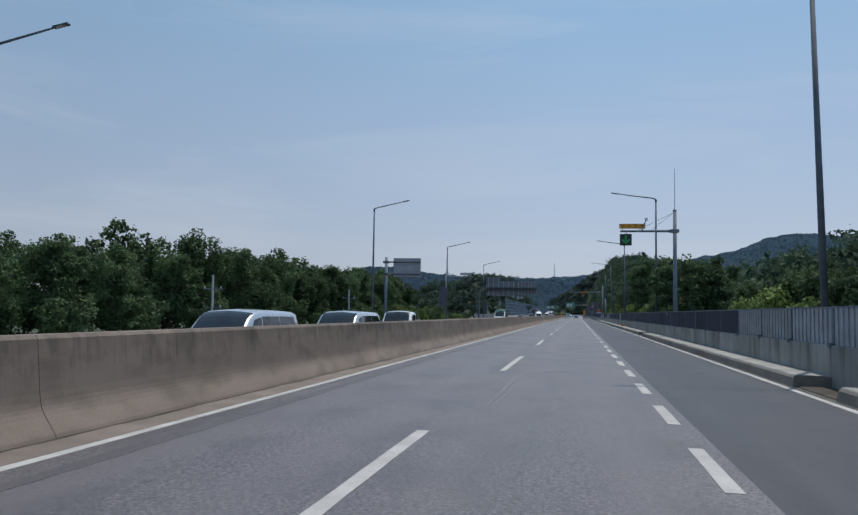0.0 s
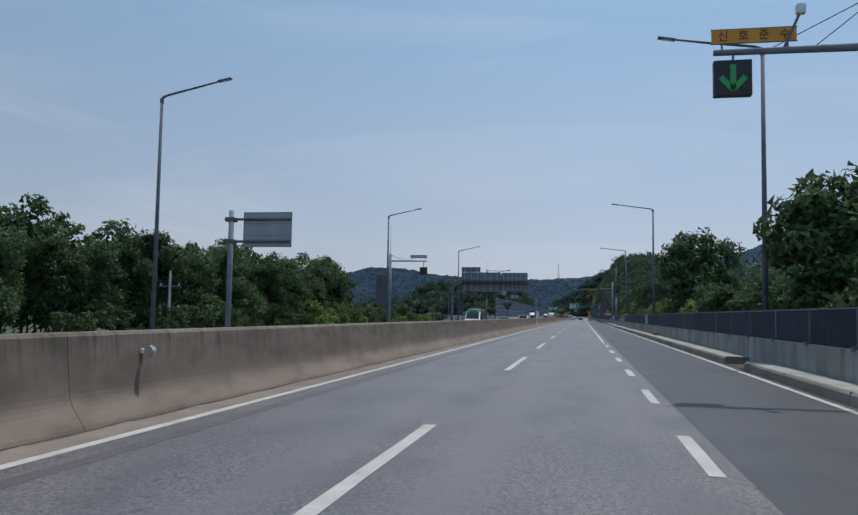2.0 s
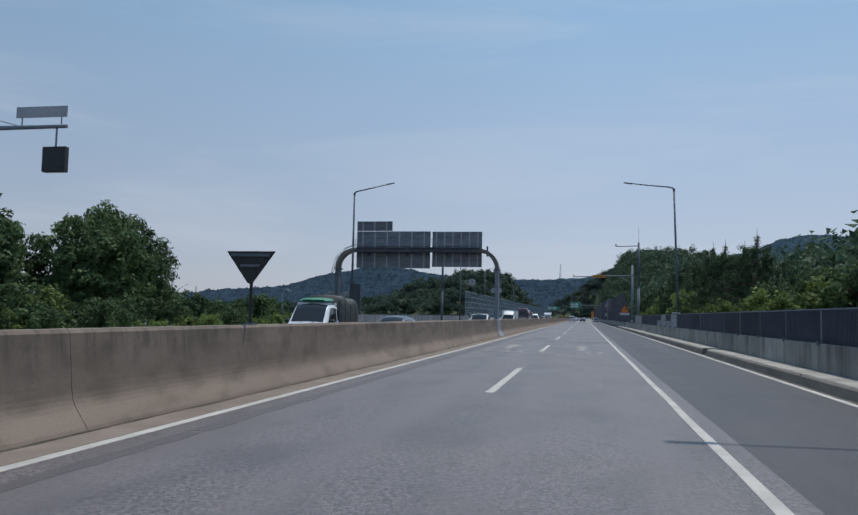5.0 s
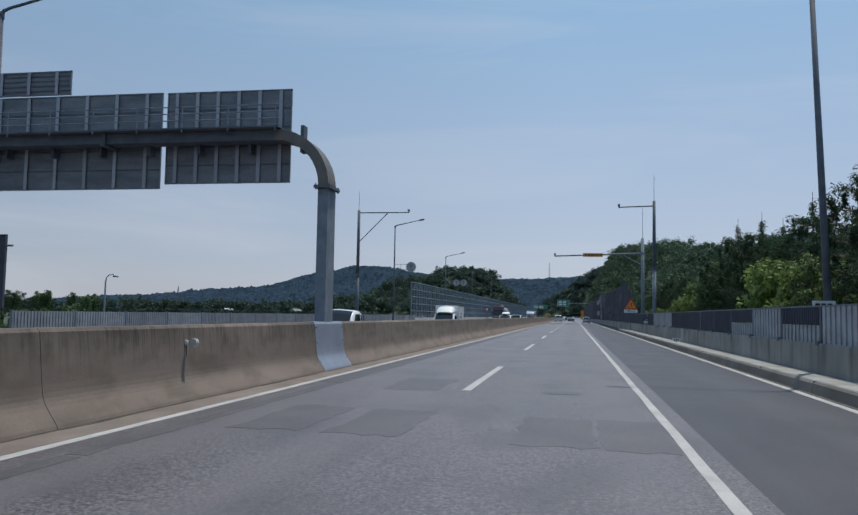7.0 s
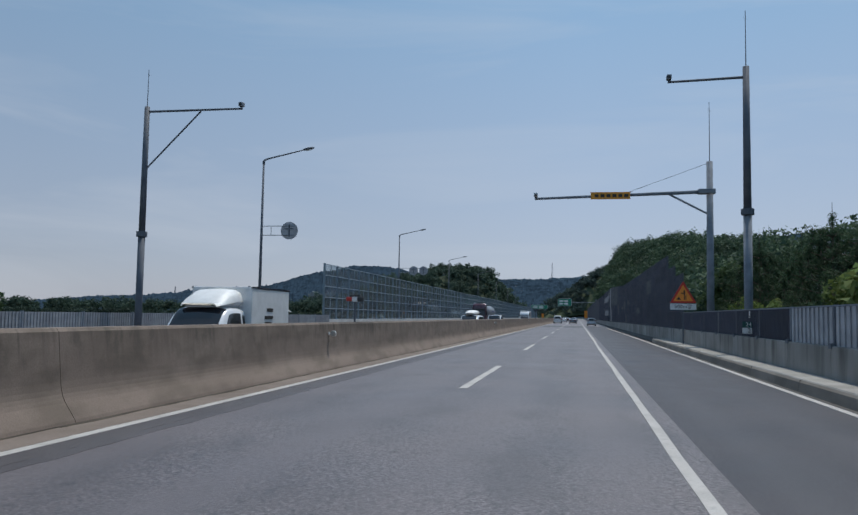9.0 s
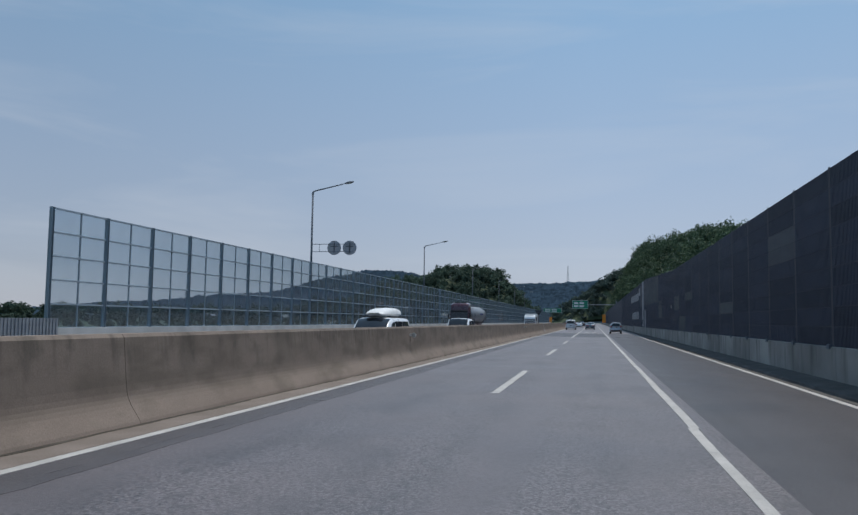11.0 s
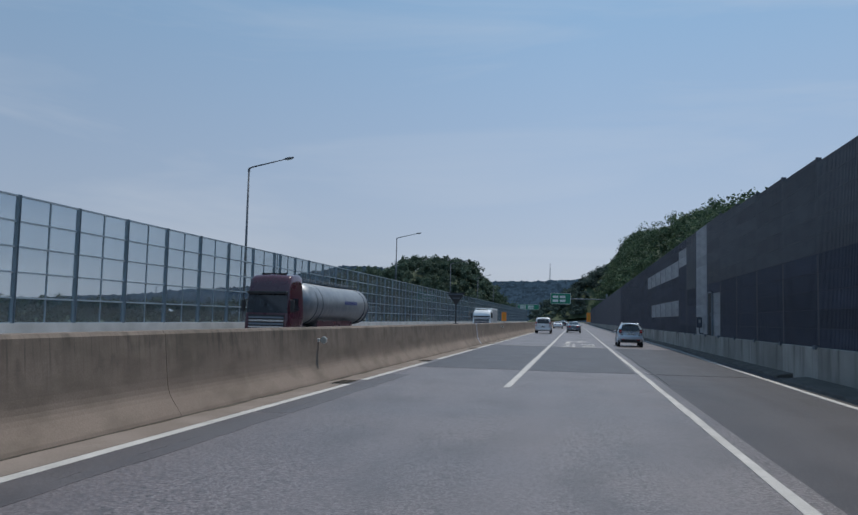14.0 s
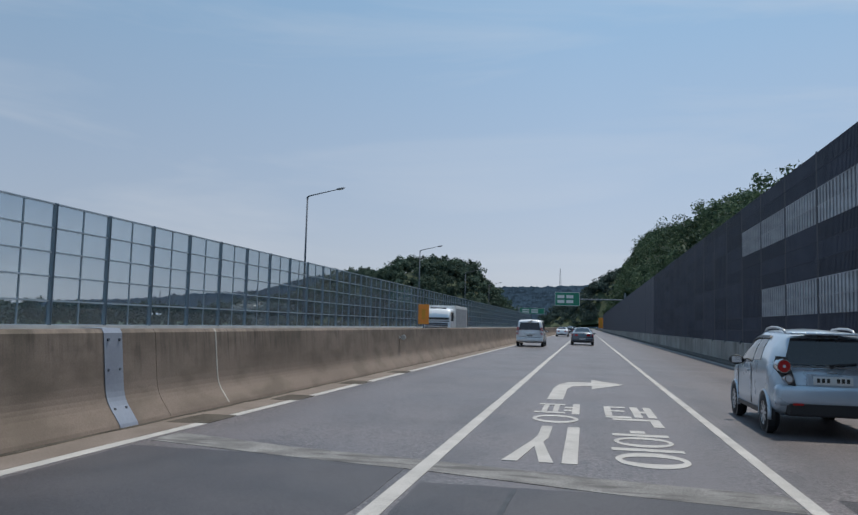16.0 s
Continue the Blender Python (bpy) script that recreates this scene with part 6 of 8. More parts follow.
def far_woods(name, label, height, x0, x1, y0, y1, count, seed, blade=0.9, tree=4.2, floor=1.0, per=46, leaves=LEAF_HAZE):
    """A wooded hillside: a ground sheet, and many rough crowns of leaf clumps as one mass."""
    gg = np.random.default_rng(seed)
    b = bmesh.new()
    nx, ny = 24, 24
    vs = [[b.verts.new((x0 + (x1 - x0) * i / nx, y0 + (y1 - y0) * j / ny, height(x0 + (x1 - x0) * i / nx, y0 + (y1 - y0) * j / ny) - 0.8)) for j in range(ny + 1)] for i in range(nx + 1)]
    for i in range(nx):
        for j in range(ny):
            b.faces.new((vs[i][j], vs[i + 1][j], vs[i + 1][j + 1], vs[i][j + 1]))
    bmesh.ops.recalc_face_normals(b, faces=b.faces)
    tagged(link(name + "_slope", b, GRASS), label + ", the ground", "hillside", kind="structure")
    cs, rs = [], []
    tries = 0
    while len(cs) < count * 5 and tries < count * 20:
        tries += 1
        x, y_ = gg.uniform(x0, x1), gg.uniform(y0, y1)
        h = height(x, y_)
        if h < floor:
            continue
        s = tree * gg.uniform(0.65, 1.25)
        for q in range(5):
            d = gg.normal(size=3) * s * np.array((0.33, 0.33, 0.26))
            cs.append((x + d[0], y_ + d[1], h + s * 0.75 + d[2]))
            rs.append(s * gg.uniform(0.26, 0.44))
    me = leaf_mesh(name, cs, rs, per, blade, seed, leaves, 0.1, 0.6, 0.9)
    tagged(new(name, me), label, "woodland", kind="stuff")


def right_hill(x, y_):
    top = float(np.interp(y_, (60, 250, 330, 410, 490, 560, 680, 800, 980), (7, 9, 12, 20, 28, 33.5, 44, 52, 53)))
    foot = float(np.interp(y_, (450, 650), (17, 12.5)))
    edge = min(1.0, max(0.0, (x - foot) / 23)) ** float(np.interp(y_, (550, 700), (0.75, 0.88)))
    wave = 0.22 * top * noise.noise((x * 0.03, y_ * 0.022, 1.0))
    back = min(1.0, max(0.0, (96 - x) / 34))
    head = min(1.0, max(0.0, (y_ - 60) / 30))
    return edge * back * head * (top + wave) - 1.5


def left_knoll(x, y_):
    wave = 3.5 * noise.noise((x * 0.03, y_ * 0.03, 4.0))
    main = 38 * math.exp(-abs((x + 84) / 39) ** 3.2 - ((y_ - 760) / 70) ** 2)
    return max(main, 29 * math.exp(-abs((x + 128) / 34) ** 3 - ((y_ - 770) / 70) ** 2), 13 * math.exp(-((x + 170) / 40) ** 2 - ((y_ - 770) / 70) ** 2)) + wave - 4


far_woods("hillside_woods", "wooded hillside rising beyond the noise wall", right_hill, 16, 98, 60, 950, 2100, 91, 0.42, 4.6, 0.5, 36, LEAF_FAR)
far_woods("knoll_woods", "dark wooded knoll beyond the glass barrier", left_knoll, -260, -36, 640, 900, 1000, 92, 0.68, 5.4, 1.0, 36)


def far_spur(x, y_):
    top = float(np.interp(x, (-75, -48, -40, -22, 5, 30, 60, 110), (0, 6, 17, 27, 47, 62, 82, 96)))
    ends = math.exp(-((y_ - 1340) / 75) ** 4)
    return ends * (top + 5 * noise.noise((x * 0.05, y_ * 0.02, 3.0))) - 3


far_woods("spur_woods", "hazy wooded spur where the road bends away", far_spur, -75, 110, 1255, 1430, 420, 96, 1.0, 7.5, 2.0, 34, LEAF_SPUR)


def flat_belt(x, y_):
    return -0.9 + 0.5 * noise.noise((x * 0.02, y_ * 0.02, 2))


def low_belt(x, y_):
    return 0.3 + 1.2 * noise.noise((x * 0.02, y_ * 0.02, 9))


for x, y, s in ((-126, 333, 0.62), (-129, 341, 0.66), (-133, 336, 0.70), (-137, 330, 0.66), (-142, 338, 0.76), (-150, 345, 0.72), (-146, 331, 0.7), (-153, 336, 0.75)):
    plant(WOOD_BACK[y % 2], "tree", x, y, -1.1, y * 9, s, "dark green broadleaf tree standing in the fields", "tree", "trees in the fields")
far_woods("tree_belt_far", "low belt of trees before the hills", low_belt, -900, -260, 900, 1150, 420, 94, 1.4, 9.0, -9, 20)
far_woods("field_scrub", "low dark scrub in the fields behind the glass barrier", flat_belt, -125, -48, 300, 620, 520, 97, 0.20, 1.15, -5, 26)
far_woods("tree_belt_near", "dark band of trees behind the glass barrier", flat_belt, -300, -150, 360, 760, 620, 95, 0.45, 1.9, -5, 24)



def farmhouse(x, y, w, d, h, turn_, roof, wall):
    """A small house with a pitched roof, windows and a door."""
    t_ = holder("farmhouse", pose(x, y, -1.1, 0, 0, turn_), "small pale house with a pitched roof across the fields", "house", "houses of the village")
    part("wall", boxed(-w / 2, w / 2, -d / 2, d / 2, 0, h), wall, t_)
    b_ = bmesh.new()
    ends = [[b_.verts.new(c) for c in ((-w / 2 - 0.4, yy, h), (w / 2 + 0.4, yy, h), (0, yy, h + w * 0.28))] for yy in (-d / 2 - 0.4, d / 2 + 0.4)]
    b_.faces.new(ends[0])
    b_.faces.new(ends[1][::-1])
    for i_ in range(3):
        b_.faces.new((ends[0][i_], ends[1][i_], ends[1][(i_ + 1) % 3], ends[0][(i_ + 1) % 3]))
    bmesh.ops.recalc_face_normals(b_, faces=b_.faces)
    part("roof", b_, roof, t_)
    for dx in (-w * 0.28, w * 0.28):
        part("window", boxed(dx - 0.6, dx + 0.6, -d / 2 - 0.05, -d / 2 + 0.05, 1.2, 2.4), CAR_GLASS, t_)
    part("door", boxed(-0.5, 0.5, -d / 2 - 0.05, -d / 2 + 0.05, 0, 2.1), STEEL_DARK, t_)


village = random.Random(21)
for k in range(11):
    far_ = village.uniform(620, 900)
    way_ = radians(village.uniform(-33, -18))
    farmhouse(math.sin(way_) * far_, 300 + math.cos(way_) * far_, village.uniform(7, 11), village.uniform(7, 12), village.uniform(2.8, 4.0), village.uniform(-40, 40),
              village.choice((STEEL_BLUE, STEEL, ROCK_HAZE)), village.choice((KERB, ROCK_HAZE, STEEL_BLUE)))

# ---- distant hills ----


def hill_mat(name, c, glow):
    """Distance: woods whose colour holds the haze of kilometres of bright air, a plain backdrop that glows a little."""
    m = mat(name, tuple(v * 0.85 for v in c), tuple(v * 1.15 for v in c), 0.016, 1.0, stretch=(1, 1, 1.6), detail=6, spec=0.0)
    mix_in(m, tuple(v * 0.52 for v in c), 0.075, (1, 0.5, 1.3), 0.50, 0.62, 0.8, (3, 0, 0), grain=5.0)    # gaps between crowns, their shade painted darker
    mix_in(m, tuple(v * 1.55 for v in c), 0.11, (1, 0.5, 1.3), 0.55, 0.68, 0.6, (0, 7, 2), grain=4.0)    # crowns with sunlight painted on as a lighter tone
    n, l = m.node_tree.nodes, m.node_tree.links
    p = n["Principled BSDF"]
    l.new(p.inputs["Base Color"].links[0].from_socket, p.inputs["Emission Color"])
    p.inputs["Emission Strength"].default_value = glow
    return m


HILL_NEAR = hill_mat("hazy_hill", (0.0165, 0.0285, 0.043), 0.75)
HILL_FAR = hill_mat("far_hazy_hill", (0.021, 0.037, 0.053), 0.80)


def ridge(name, dist, points, material, label, rough=1.0, n=1500, m=12):
    """A wooded backdrop ridge at that distance: spurs and hollows below, tree crowns along the top.
    points: side angle in radians to the right of the road, height angle."""
    a0, a1 = points[0][0], points[-1][0]
    xs, hs = [q[0] for q in points], [q[1] for q in points]
    verts, faces = [], []
    for i in range(n + 1):
        a = a0 + (a1 - a0) * i / n
        h = float(np.interp(a, xs, hs))
        h += rough * (h * 0.10 * noise.noise((a * 14, dist, 0)) + 0.0016 * noise.noise((a * 90, dist, 3)))
        for k in range(m + 1):
            v = k / m
            r = dist * (1 + 0.12 * v)
            z = h * r * v ** 0.85 * (1 + 0.30 * (1 - v) * noise.noise((a * 26, v * 2.2, dist)))
            crown = abs(noise.noise((a * dist / 11, v * 9, 5))) * 7 + noise.noise((a * dist / 4.5, v * 17, 2)) * 2.2
            verts.append((math.sin(a) * r, math.cos(a) * r, max(-8, z + crown * min(1, v * 3)) if k else -8))
    for i in range(n):
        for k in range(m):
            p = i * (m + 1) + k
            faces.append((p, p + m + 1, p + m + 2, p + 1))
    me = bpy.data.meshes.new(name)
    me.from_pydata(verts, [], faces)
    me.materials.append(material)
    tagged(new(name, me), label, "hills", kind="structure")


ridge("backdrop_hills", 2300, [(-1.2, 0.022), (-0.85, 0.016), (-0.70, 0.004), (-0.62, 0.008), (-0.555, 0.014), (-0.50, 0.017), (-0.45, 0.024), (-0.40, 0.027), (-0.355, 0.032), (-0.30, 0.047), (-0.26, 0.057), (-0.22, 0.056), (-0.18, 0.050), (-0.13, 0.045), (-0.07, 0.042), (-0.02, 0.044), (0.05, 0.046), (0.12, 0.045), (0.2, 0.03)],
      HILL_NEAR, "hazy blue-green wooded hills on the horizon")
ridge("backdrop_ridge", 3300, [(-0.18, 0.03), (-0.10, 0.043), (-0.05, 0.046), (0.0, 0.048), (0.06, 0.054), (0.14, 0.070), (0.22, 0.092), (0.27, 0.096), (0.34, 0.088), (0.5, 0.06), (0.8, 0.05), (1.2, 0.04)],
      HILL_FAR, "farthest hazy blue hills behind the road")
for x, y_, z, h in ((-72, 2590, 112, 54), (-1150, 2310, 46, 26)):
    t = holder("pylon", pose(x, y_, z), "thin lattice mast on a distant hill", "mast", "masts on the hills")
    b = bmesh.new()
    for dx, dy in ((-3, -3), (3, -3), (3, 3), (-3, 3)):
        tube(b, (dx, dy, -6), (dx * 0.12, dy * 0.12, h), 0.42, 0.25, 5)
    part("mast", b, PYLON_STEEL, t)
    for k in range(9):
        z0, z1 = h * k / 9, h * (k + 1) / 9
        w0, w1 = 3 - 2.64 * z0 / h, 3 - 2.64 * z1 / h
        part("lattice_brace", tube(tubed((-w0, -w0, z0), (w1, -w1, z1), 0.2, n=4), (w0, -w0, z0), (-w1, -w1, z1), 0.2, n=4), PYLON_STEEL, t)
# bare quarried slope on the hill
b = bmesh.new()
quarry = random.Random(3)
for k in range(16):
    x, z = -34 + 4.4 * k, 6 * math.sin(k * 0.6)
    h = 6 + 9 * math.sin(math.pi * (k + 0.5) / 16) * quarry.uniform(0.6, 1.2)
    box(b, x - 3.4, x + 3.4, quarry.uniform(-3, 3), 22, z - 10, z + h * 0.5, bevel=1.2)
t = holder("quarry_face", pose(-690, 2272, 50, 0, 0, 17), "pale bare quarried rock face on the wooded hill", "rock face", kind="structure")
part("rock", b, ROCK_HAZE, t)

# wooden-looking concrete utility poles along the wood
for x, y_ in ((-22.6, 84.9), (-22.7, 52)):
    t = holder("utility_pole", pose(x, y_, -0.9), "slim pale concrete utility pole with crossarms", "utility pole", "utility poles by the wood")
    part("shaft", tubed((0, 0, 0), (0, 0, 4.9), 0.11, 0.07, 10), PALE_CONCRETE, t)
    for z in (2.6, 3.9):
        part("crossarm", boxed(-0.7, 0.7, -0.04, 0.04, z, z + 0.08), STEEL, t)
        for dx in (-0.6, 0.6):
            part("insulator", tubed((dx, 0, z + 0.08), (dx, 0, z + 0.22), 0.035, n=8), SIGN_WHITE, t)

# ---- vehicles: built with the tail at y = 0 and the nose towards +y ----


def ring_points(s):
    """Half outline of a body section, from under the floor to the roof's middle."""
    y, lean, zb, zm, zr, wb, wm, wr = s
    top = zr - zm
    pts = [(0, zb), (wb * 0.8, zb), (wb, zb + 0.10), (wm, zb + (zm - zb) * 0.62), (wm * 0.985, zm), (wm + (wr - wm) * 0.45, zm + top * 0.5),
           (wr * 1.02, zr - min(0.10, top * 0.3)), (wr * 0.82, zr - min(0.02, top * 0.1)), (0, zr + min(0.03, 0.03 * top))]
    return [(x, y + lean * max(0, (z - zb) / max(0.1, zr - zb)), z) for x, z in pts]


class Shell:
    """A car body swept through sections, on which panes can be laid."""

    def __init__(self, stations):
        self.ys = [s[0] for s in stations]
        self.rings = np.array([ring_points(s) for s in stations])

    def at(self, y, k):
        """The point at station position y (metres from the tail) and at profile position k, on a smooth curve through the sections."""
        n, m = self.rings.shape[:2]
        i = int(min(max(np.searchsorted(self.ys, y, side="right") - 1, 0), n - 2))
        j = int(min(k, m - 2))
        f = k - j

        def rounded(r):
            a, b, c, d = self.rings[r, max(j - 1, 0)], self.rings[r, j], self.rings[r, j + 1], self.rings[r, min(j + 2, m - 1)]
            return b + (c - b) * f + 0.5 * f * (1 - f) * ((1 - f) * (2 * b - a - c) + f * (2 * c - b - d)) * 0.5

        h = self.ys[i + 1] - self.ys[i]
        u = min(max((y - self.ys[i]) / h, 0.0), 1.0)
        p0, p1 = rounded(i), rounded(i + 1)
        m0 = (p1 - rounded(i - 1)) / (self.ys[i + 1] - self.ys[i - 1]) if i else (p1 - p0) / h
        m1 = (rounded(i + 2) - p0) / (self.ys[i + 2] - self.ys[i]) if i + 2 < n else (p1 - p0) / h
        p = (2 * u ** 3 - 3 * u ** 2 + 1) * p0 + (u ** 3 - 2 * u ** 2 + u) * h * m0 + (3 * u ** 2 - 2 * u ** 3) * p1 + (u ** 3 - u ** 2) * h * m1
        return Vector([float(v) for v in p])

    def mesh(self):
        b = bmesh.new()
        ends = []
        rows = []
        ys = []
        for a, c in zip(self.ys, self.ys[1:]):
            steps = max(1, round((c - a) / 0.16))
            ys += [a + (c - a) * q / steps for q in range(steps)]
        ys.append(self.ys[-1])
        m = self.rings.shape[1]
        for y in ys:
            right = [self.at(y, k / 2) for k in range(2 * m - 1)]
            left = [Vector((-p.x, p.y, p.z)) for p in right[-2:0:-1]]
            rows.append([b.verts.new(p) for p in right + left])
        n = len(rows[0])
        for a, c in zip(rows, rows[1:]):
            for k in range(n):
                b.faces.new((a[k], a[(k + 1) % n], c[(k + 1) % n], c[k]))
        b.faces.new(rows[0][::-1])
        b.faces.new(rows[-1])
        bmesh.ops.recalc_face_normals(b, faces=b.faces)
        return b

    def side_pane(self, y0, y1, k0, k1, side, y0t=None, y1t=None, off=0.008, n=6):
        """A pane on the flank from profile k0 up to k1; its upper edge may run from y0t to y1t."""
        b = bmesh.new()
        y0t, y1t = y0 if y0t is None else y0t, y1 if y1t is None else y1t
        grid = []
        for i in range(n + 1):
            line = []
            for j in range(3):
                f = j / 2
                lo, hi = y0 + (y0t - y0) * f, y1 + (y1t - y1) * f
                p = self.at(lo + (hi - lo) * i / n, k0 + (k1 - k0) * f)
                line.append(b.verts.new((side * (p.x + off), p.y, p.z)))
            grid.append(line)
        for i in range(n):
            for j in range(2):
                b.faces.new((grid[i][j], grid[i + 1][j], grid[i + 1][j + 1], grid[i][j + 1]))
        solid(b, Vector((-side, 0, 0)), off * 0.8)
        return b

    def screen(self, y0, y1, edge, way, off=0.010, n=6, m=8):
        """A windscreen or rear window lying on the sloping top between y0 and y1."""
        b = bmesh.new()
        grid = []
        for i in range(n + 1):
            y = y0 + (y1 - y0) * i / n
            line = []
            for j in range(m + 1):
                f = 2 * j / m - 1
                k = 8 - abs(f) * (8 - edge)
                p = self.at(y, k)
                line.append(b.verts.new((math.copysign(p.x, f) if f else 0, p.y + way.y * off, p.z + way.z * off)))
            grid.append(line)
        for i in range(n):
            for j in range(m):
                b.faces.new((grid[i][j], grid[i + 1][j], grid[i + 1][j + 1], grid[i][j + 1]))
        solid(b, -way, off * 0.8)
        return b


def solid(b, way, depth):
    """Gives a sheet thickness along way."""
    ex = bmesh.ops.extrude_face_region(b, geom=b.faces[:])
    for e in ex["geom"]:
        if isinstance(e, bmesh.types.BMVert):
            e.co += way * depth
    bmesh.ops.recalc_face_normals(b, faces=b.faces)
    return b


def quad_plate(pts, way, depth=0.012, n=1):
    b = bmesh.new()
    b.faces.new([b.verts.new(p) for p in pts])
    return solid(b, Vector(way), depth)


def wheel(parent, x, y, r, side, w=0.2, spokes=7):
    """A tyre with its rim, spokes and hub."""
    t_ = part("wheel", lathe([(r * 0.62, -w / 2), (r * 0.9, -w / 2), (r, -w * 0.32), (r, w * 0.32), (r * 0.9, w / 2), (r * 0.62, w / 2)], 24, False), RUBBER, parent, smooth=True)
    t_.matrix_basis = Matrix.Translation((x, y, r)) @ pose(0, 0, 0, 0, 90 * side, 0)
    part("rim", lathe([(r * 0.60, -w * 0.3), (r * 0.68, w * 0.50), (r * 0.62, w * 0.49), (r * 0.58, w * 0.36)], 24), ALLOY, t_)
    part("rim_well", tubed((0, 0, w * 0.36), (0, 0, w * 0.372), r * 0.57, n=24), BLACK, t_)
    for k in range(spokes):
        s = part("spoke", boxed(r * 0.08, r * 0.62, -r * 0.07, r * 0.07, w * 0.37, w * 0.47), ALLOY, t_)
        s.rotation_euler = (0, 0, 2 * math.pi * k / spokes)
    part("hub", tubed((0, 0, w * 0.3), (0, 0, w * 0.5), r * 0.14), ALLOY, t_)


def lathe(prof, n, caps=True):
    b = bmesh.new()
    rows = [[b.verts.new((rr * math.cos(2 * math.pi * k / n), rr * math.sin(2 * math.pi * k / n), z)) for k in range(n)] for rr, z in prof]
    for a, c in zip(rows, rows[1:]):
        for k in range(n):
            b.faces.new((a[k], a[(k + 1) % n], c[(k + 1) % n], c[k]))
    if caps:
        b.faces.new(rows[0][::-1])
        b.faces.new(rows[-1])
    bmesh.ops.recalc_face_normals(b, faces=b.faces)
    return b


def wheels(parent, track, ys, r, w=0.2, spokes=7, proud=0.045, lip=None):
    for y in ys:
        for side in (-1, 1):
            part("wheel_arch", tubed((side * (track - 0.09), y, r), (side * (track + 0.004), y, r), r * 1.17, r * 1.17, 24), BLACK, parent)
            wheel(parent, side * (track + proud - w / 2), y, r, side, w, spokes)
            if lip:
                b = bmesh.new()
                arc = [radians(-12 + 204 * i / 18) for i in range(19)]
                rows = []
                for a in arc:
                    c, n = math.cos(a), math.sin(a)
                    rows.append([b.verts.new((side * x, y + c * q, r + n * q)) for x, q in ((track - 0.03, r * 1.27), (track + 0.016, r * 1.18), (track + 0.016, r * 1.12), (track - 0.03, r * 1.12))])
                for p, q in zip(rows, rows[1:]):
                    for i in range(4):
                        b.faces.new((p[i], p[(i + 1) % 4], q[(i + 1) % 4], q[i]))
                b.faces.new(rows[0])
                b.faces.new(rows[-1][::-1])
                bmesh.ops.recalc_face_normals(b, faces=b.faces)
                part("arch_lip", b, lip, parent, smooth=True)


def bars_plate(parent, x, y, z, w, h, way, n=5):
    p = part("number_plate", boxed(x - w / 2, x + w / 2, min(y, y + way * 0.012), max(y, y + way * 0.012), z - h / 2, z + h / 2), PLATE, parent)
    for k in range(n):
        cx = x - w * 0.36 + w * 0.72 * k / (n - 1)
        part("plate_bar", boxed(cx - w * 0.055, cx + w * 0.055, min(y + way * 0.012, y + way * 0.018), max(y + way * 0.012, y + way * 0.018), z - h * 0.28, z + h * 0.28), INK, p)


def mirrors(parent, w, y, z, material):
    for s in (-1, 1):
        b = bmesh.new()
        bmesh.ops.create_uvsphere(b, u_segments=14, v_segments=8, radius=1, matrix=Matrix.Translation((s * (w + 0.10), y, z)) @ Matrix.Diagonal((0.125, 0.085, 0.085, 1)))
        bmesh.ops.bisect_plane(b, geom=b.verts[:] + b.edges[:] + b.faces[:], plane_co=(0, y - 0.035, 0), plane_no=(0, -1, 0), clear_outer=True)
        bmesh.ops.holes_fill(b, edges=b.edges[:])
        m = part("wing_mirror", b, material, parent, smooth=True)
        part("mirror_arm", tubed((s * (w - 0.08), y + 0.02, z - 0.05), (s * (w + 0.05), y + 0.02, z - 0.03), 0.025, n=8), BLACK, m)
        part("mirror_glass", boxed(s * (w + 0.02), s * (w + 0.18), y - 0.040, y - 0.0352, z - 0.05, z + 0.05, bevel=0.001), CHROME, m)


UPFRONT, UPBACK = Vector((0, 0.75, 0.66)), Vector((0, -0.75, 0.66))


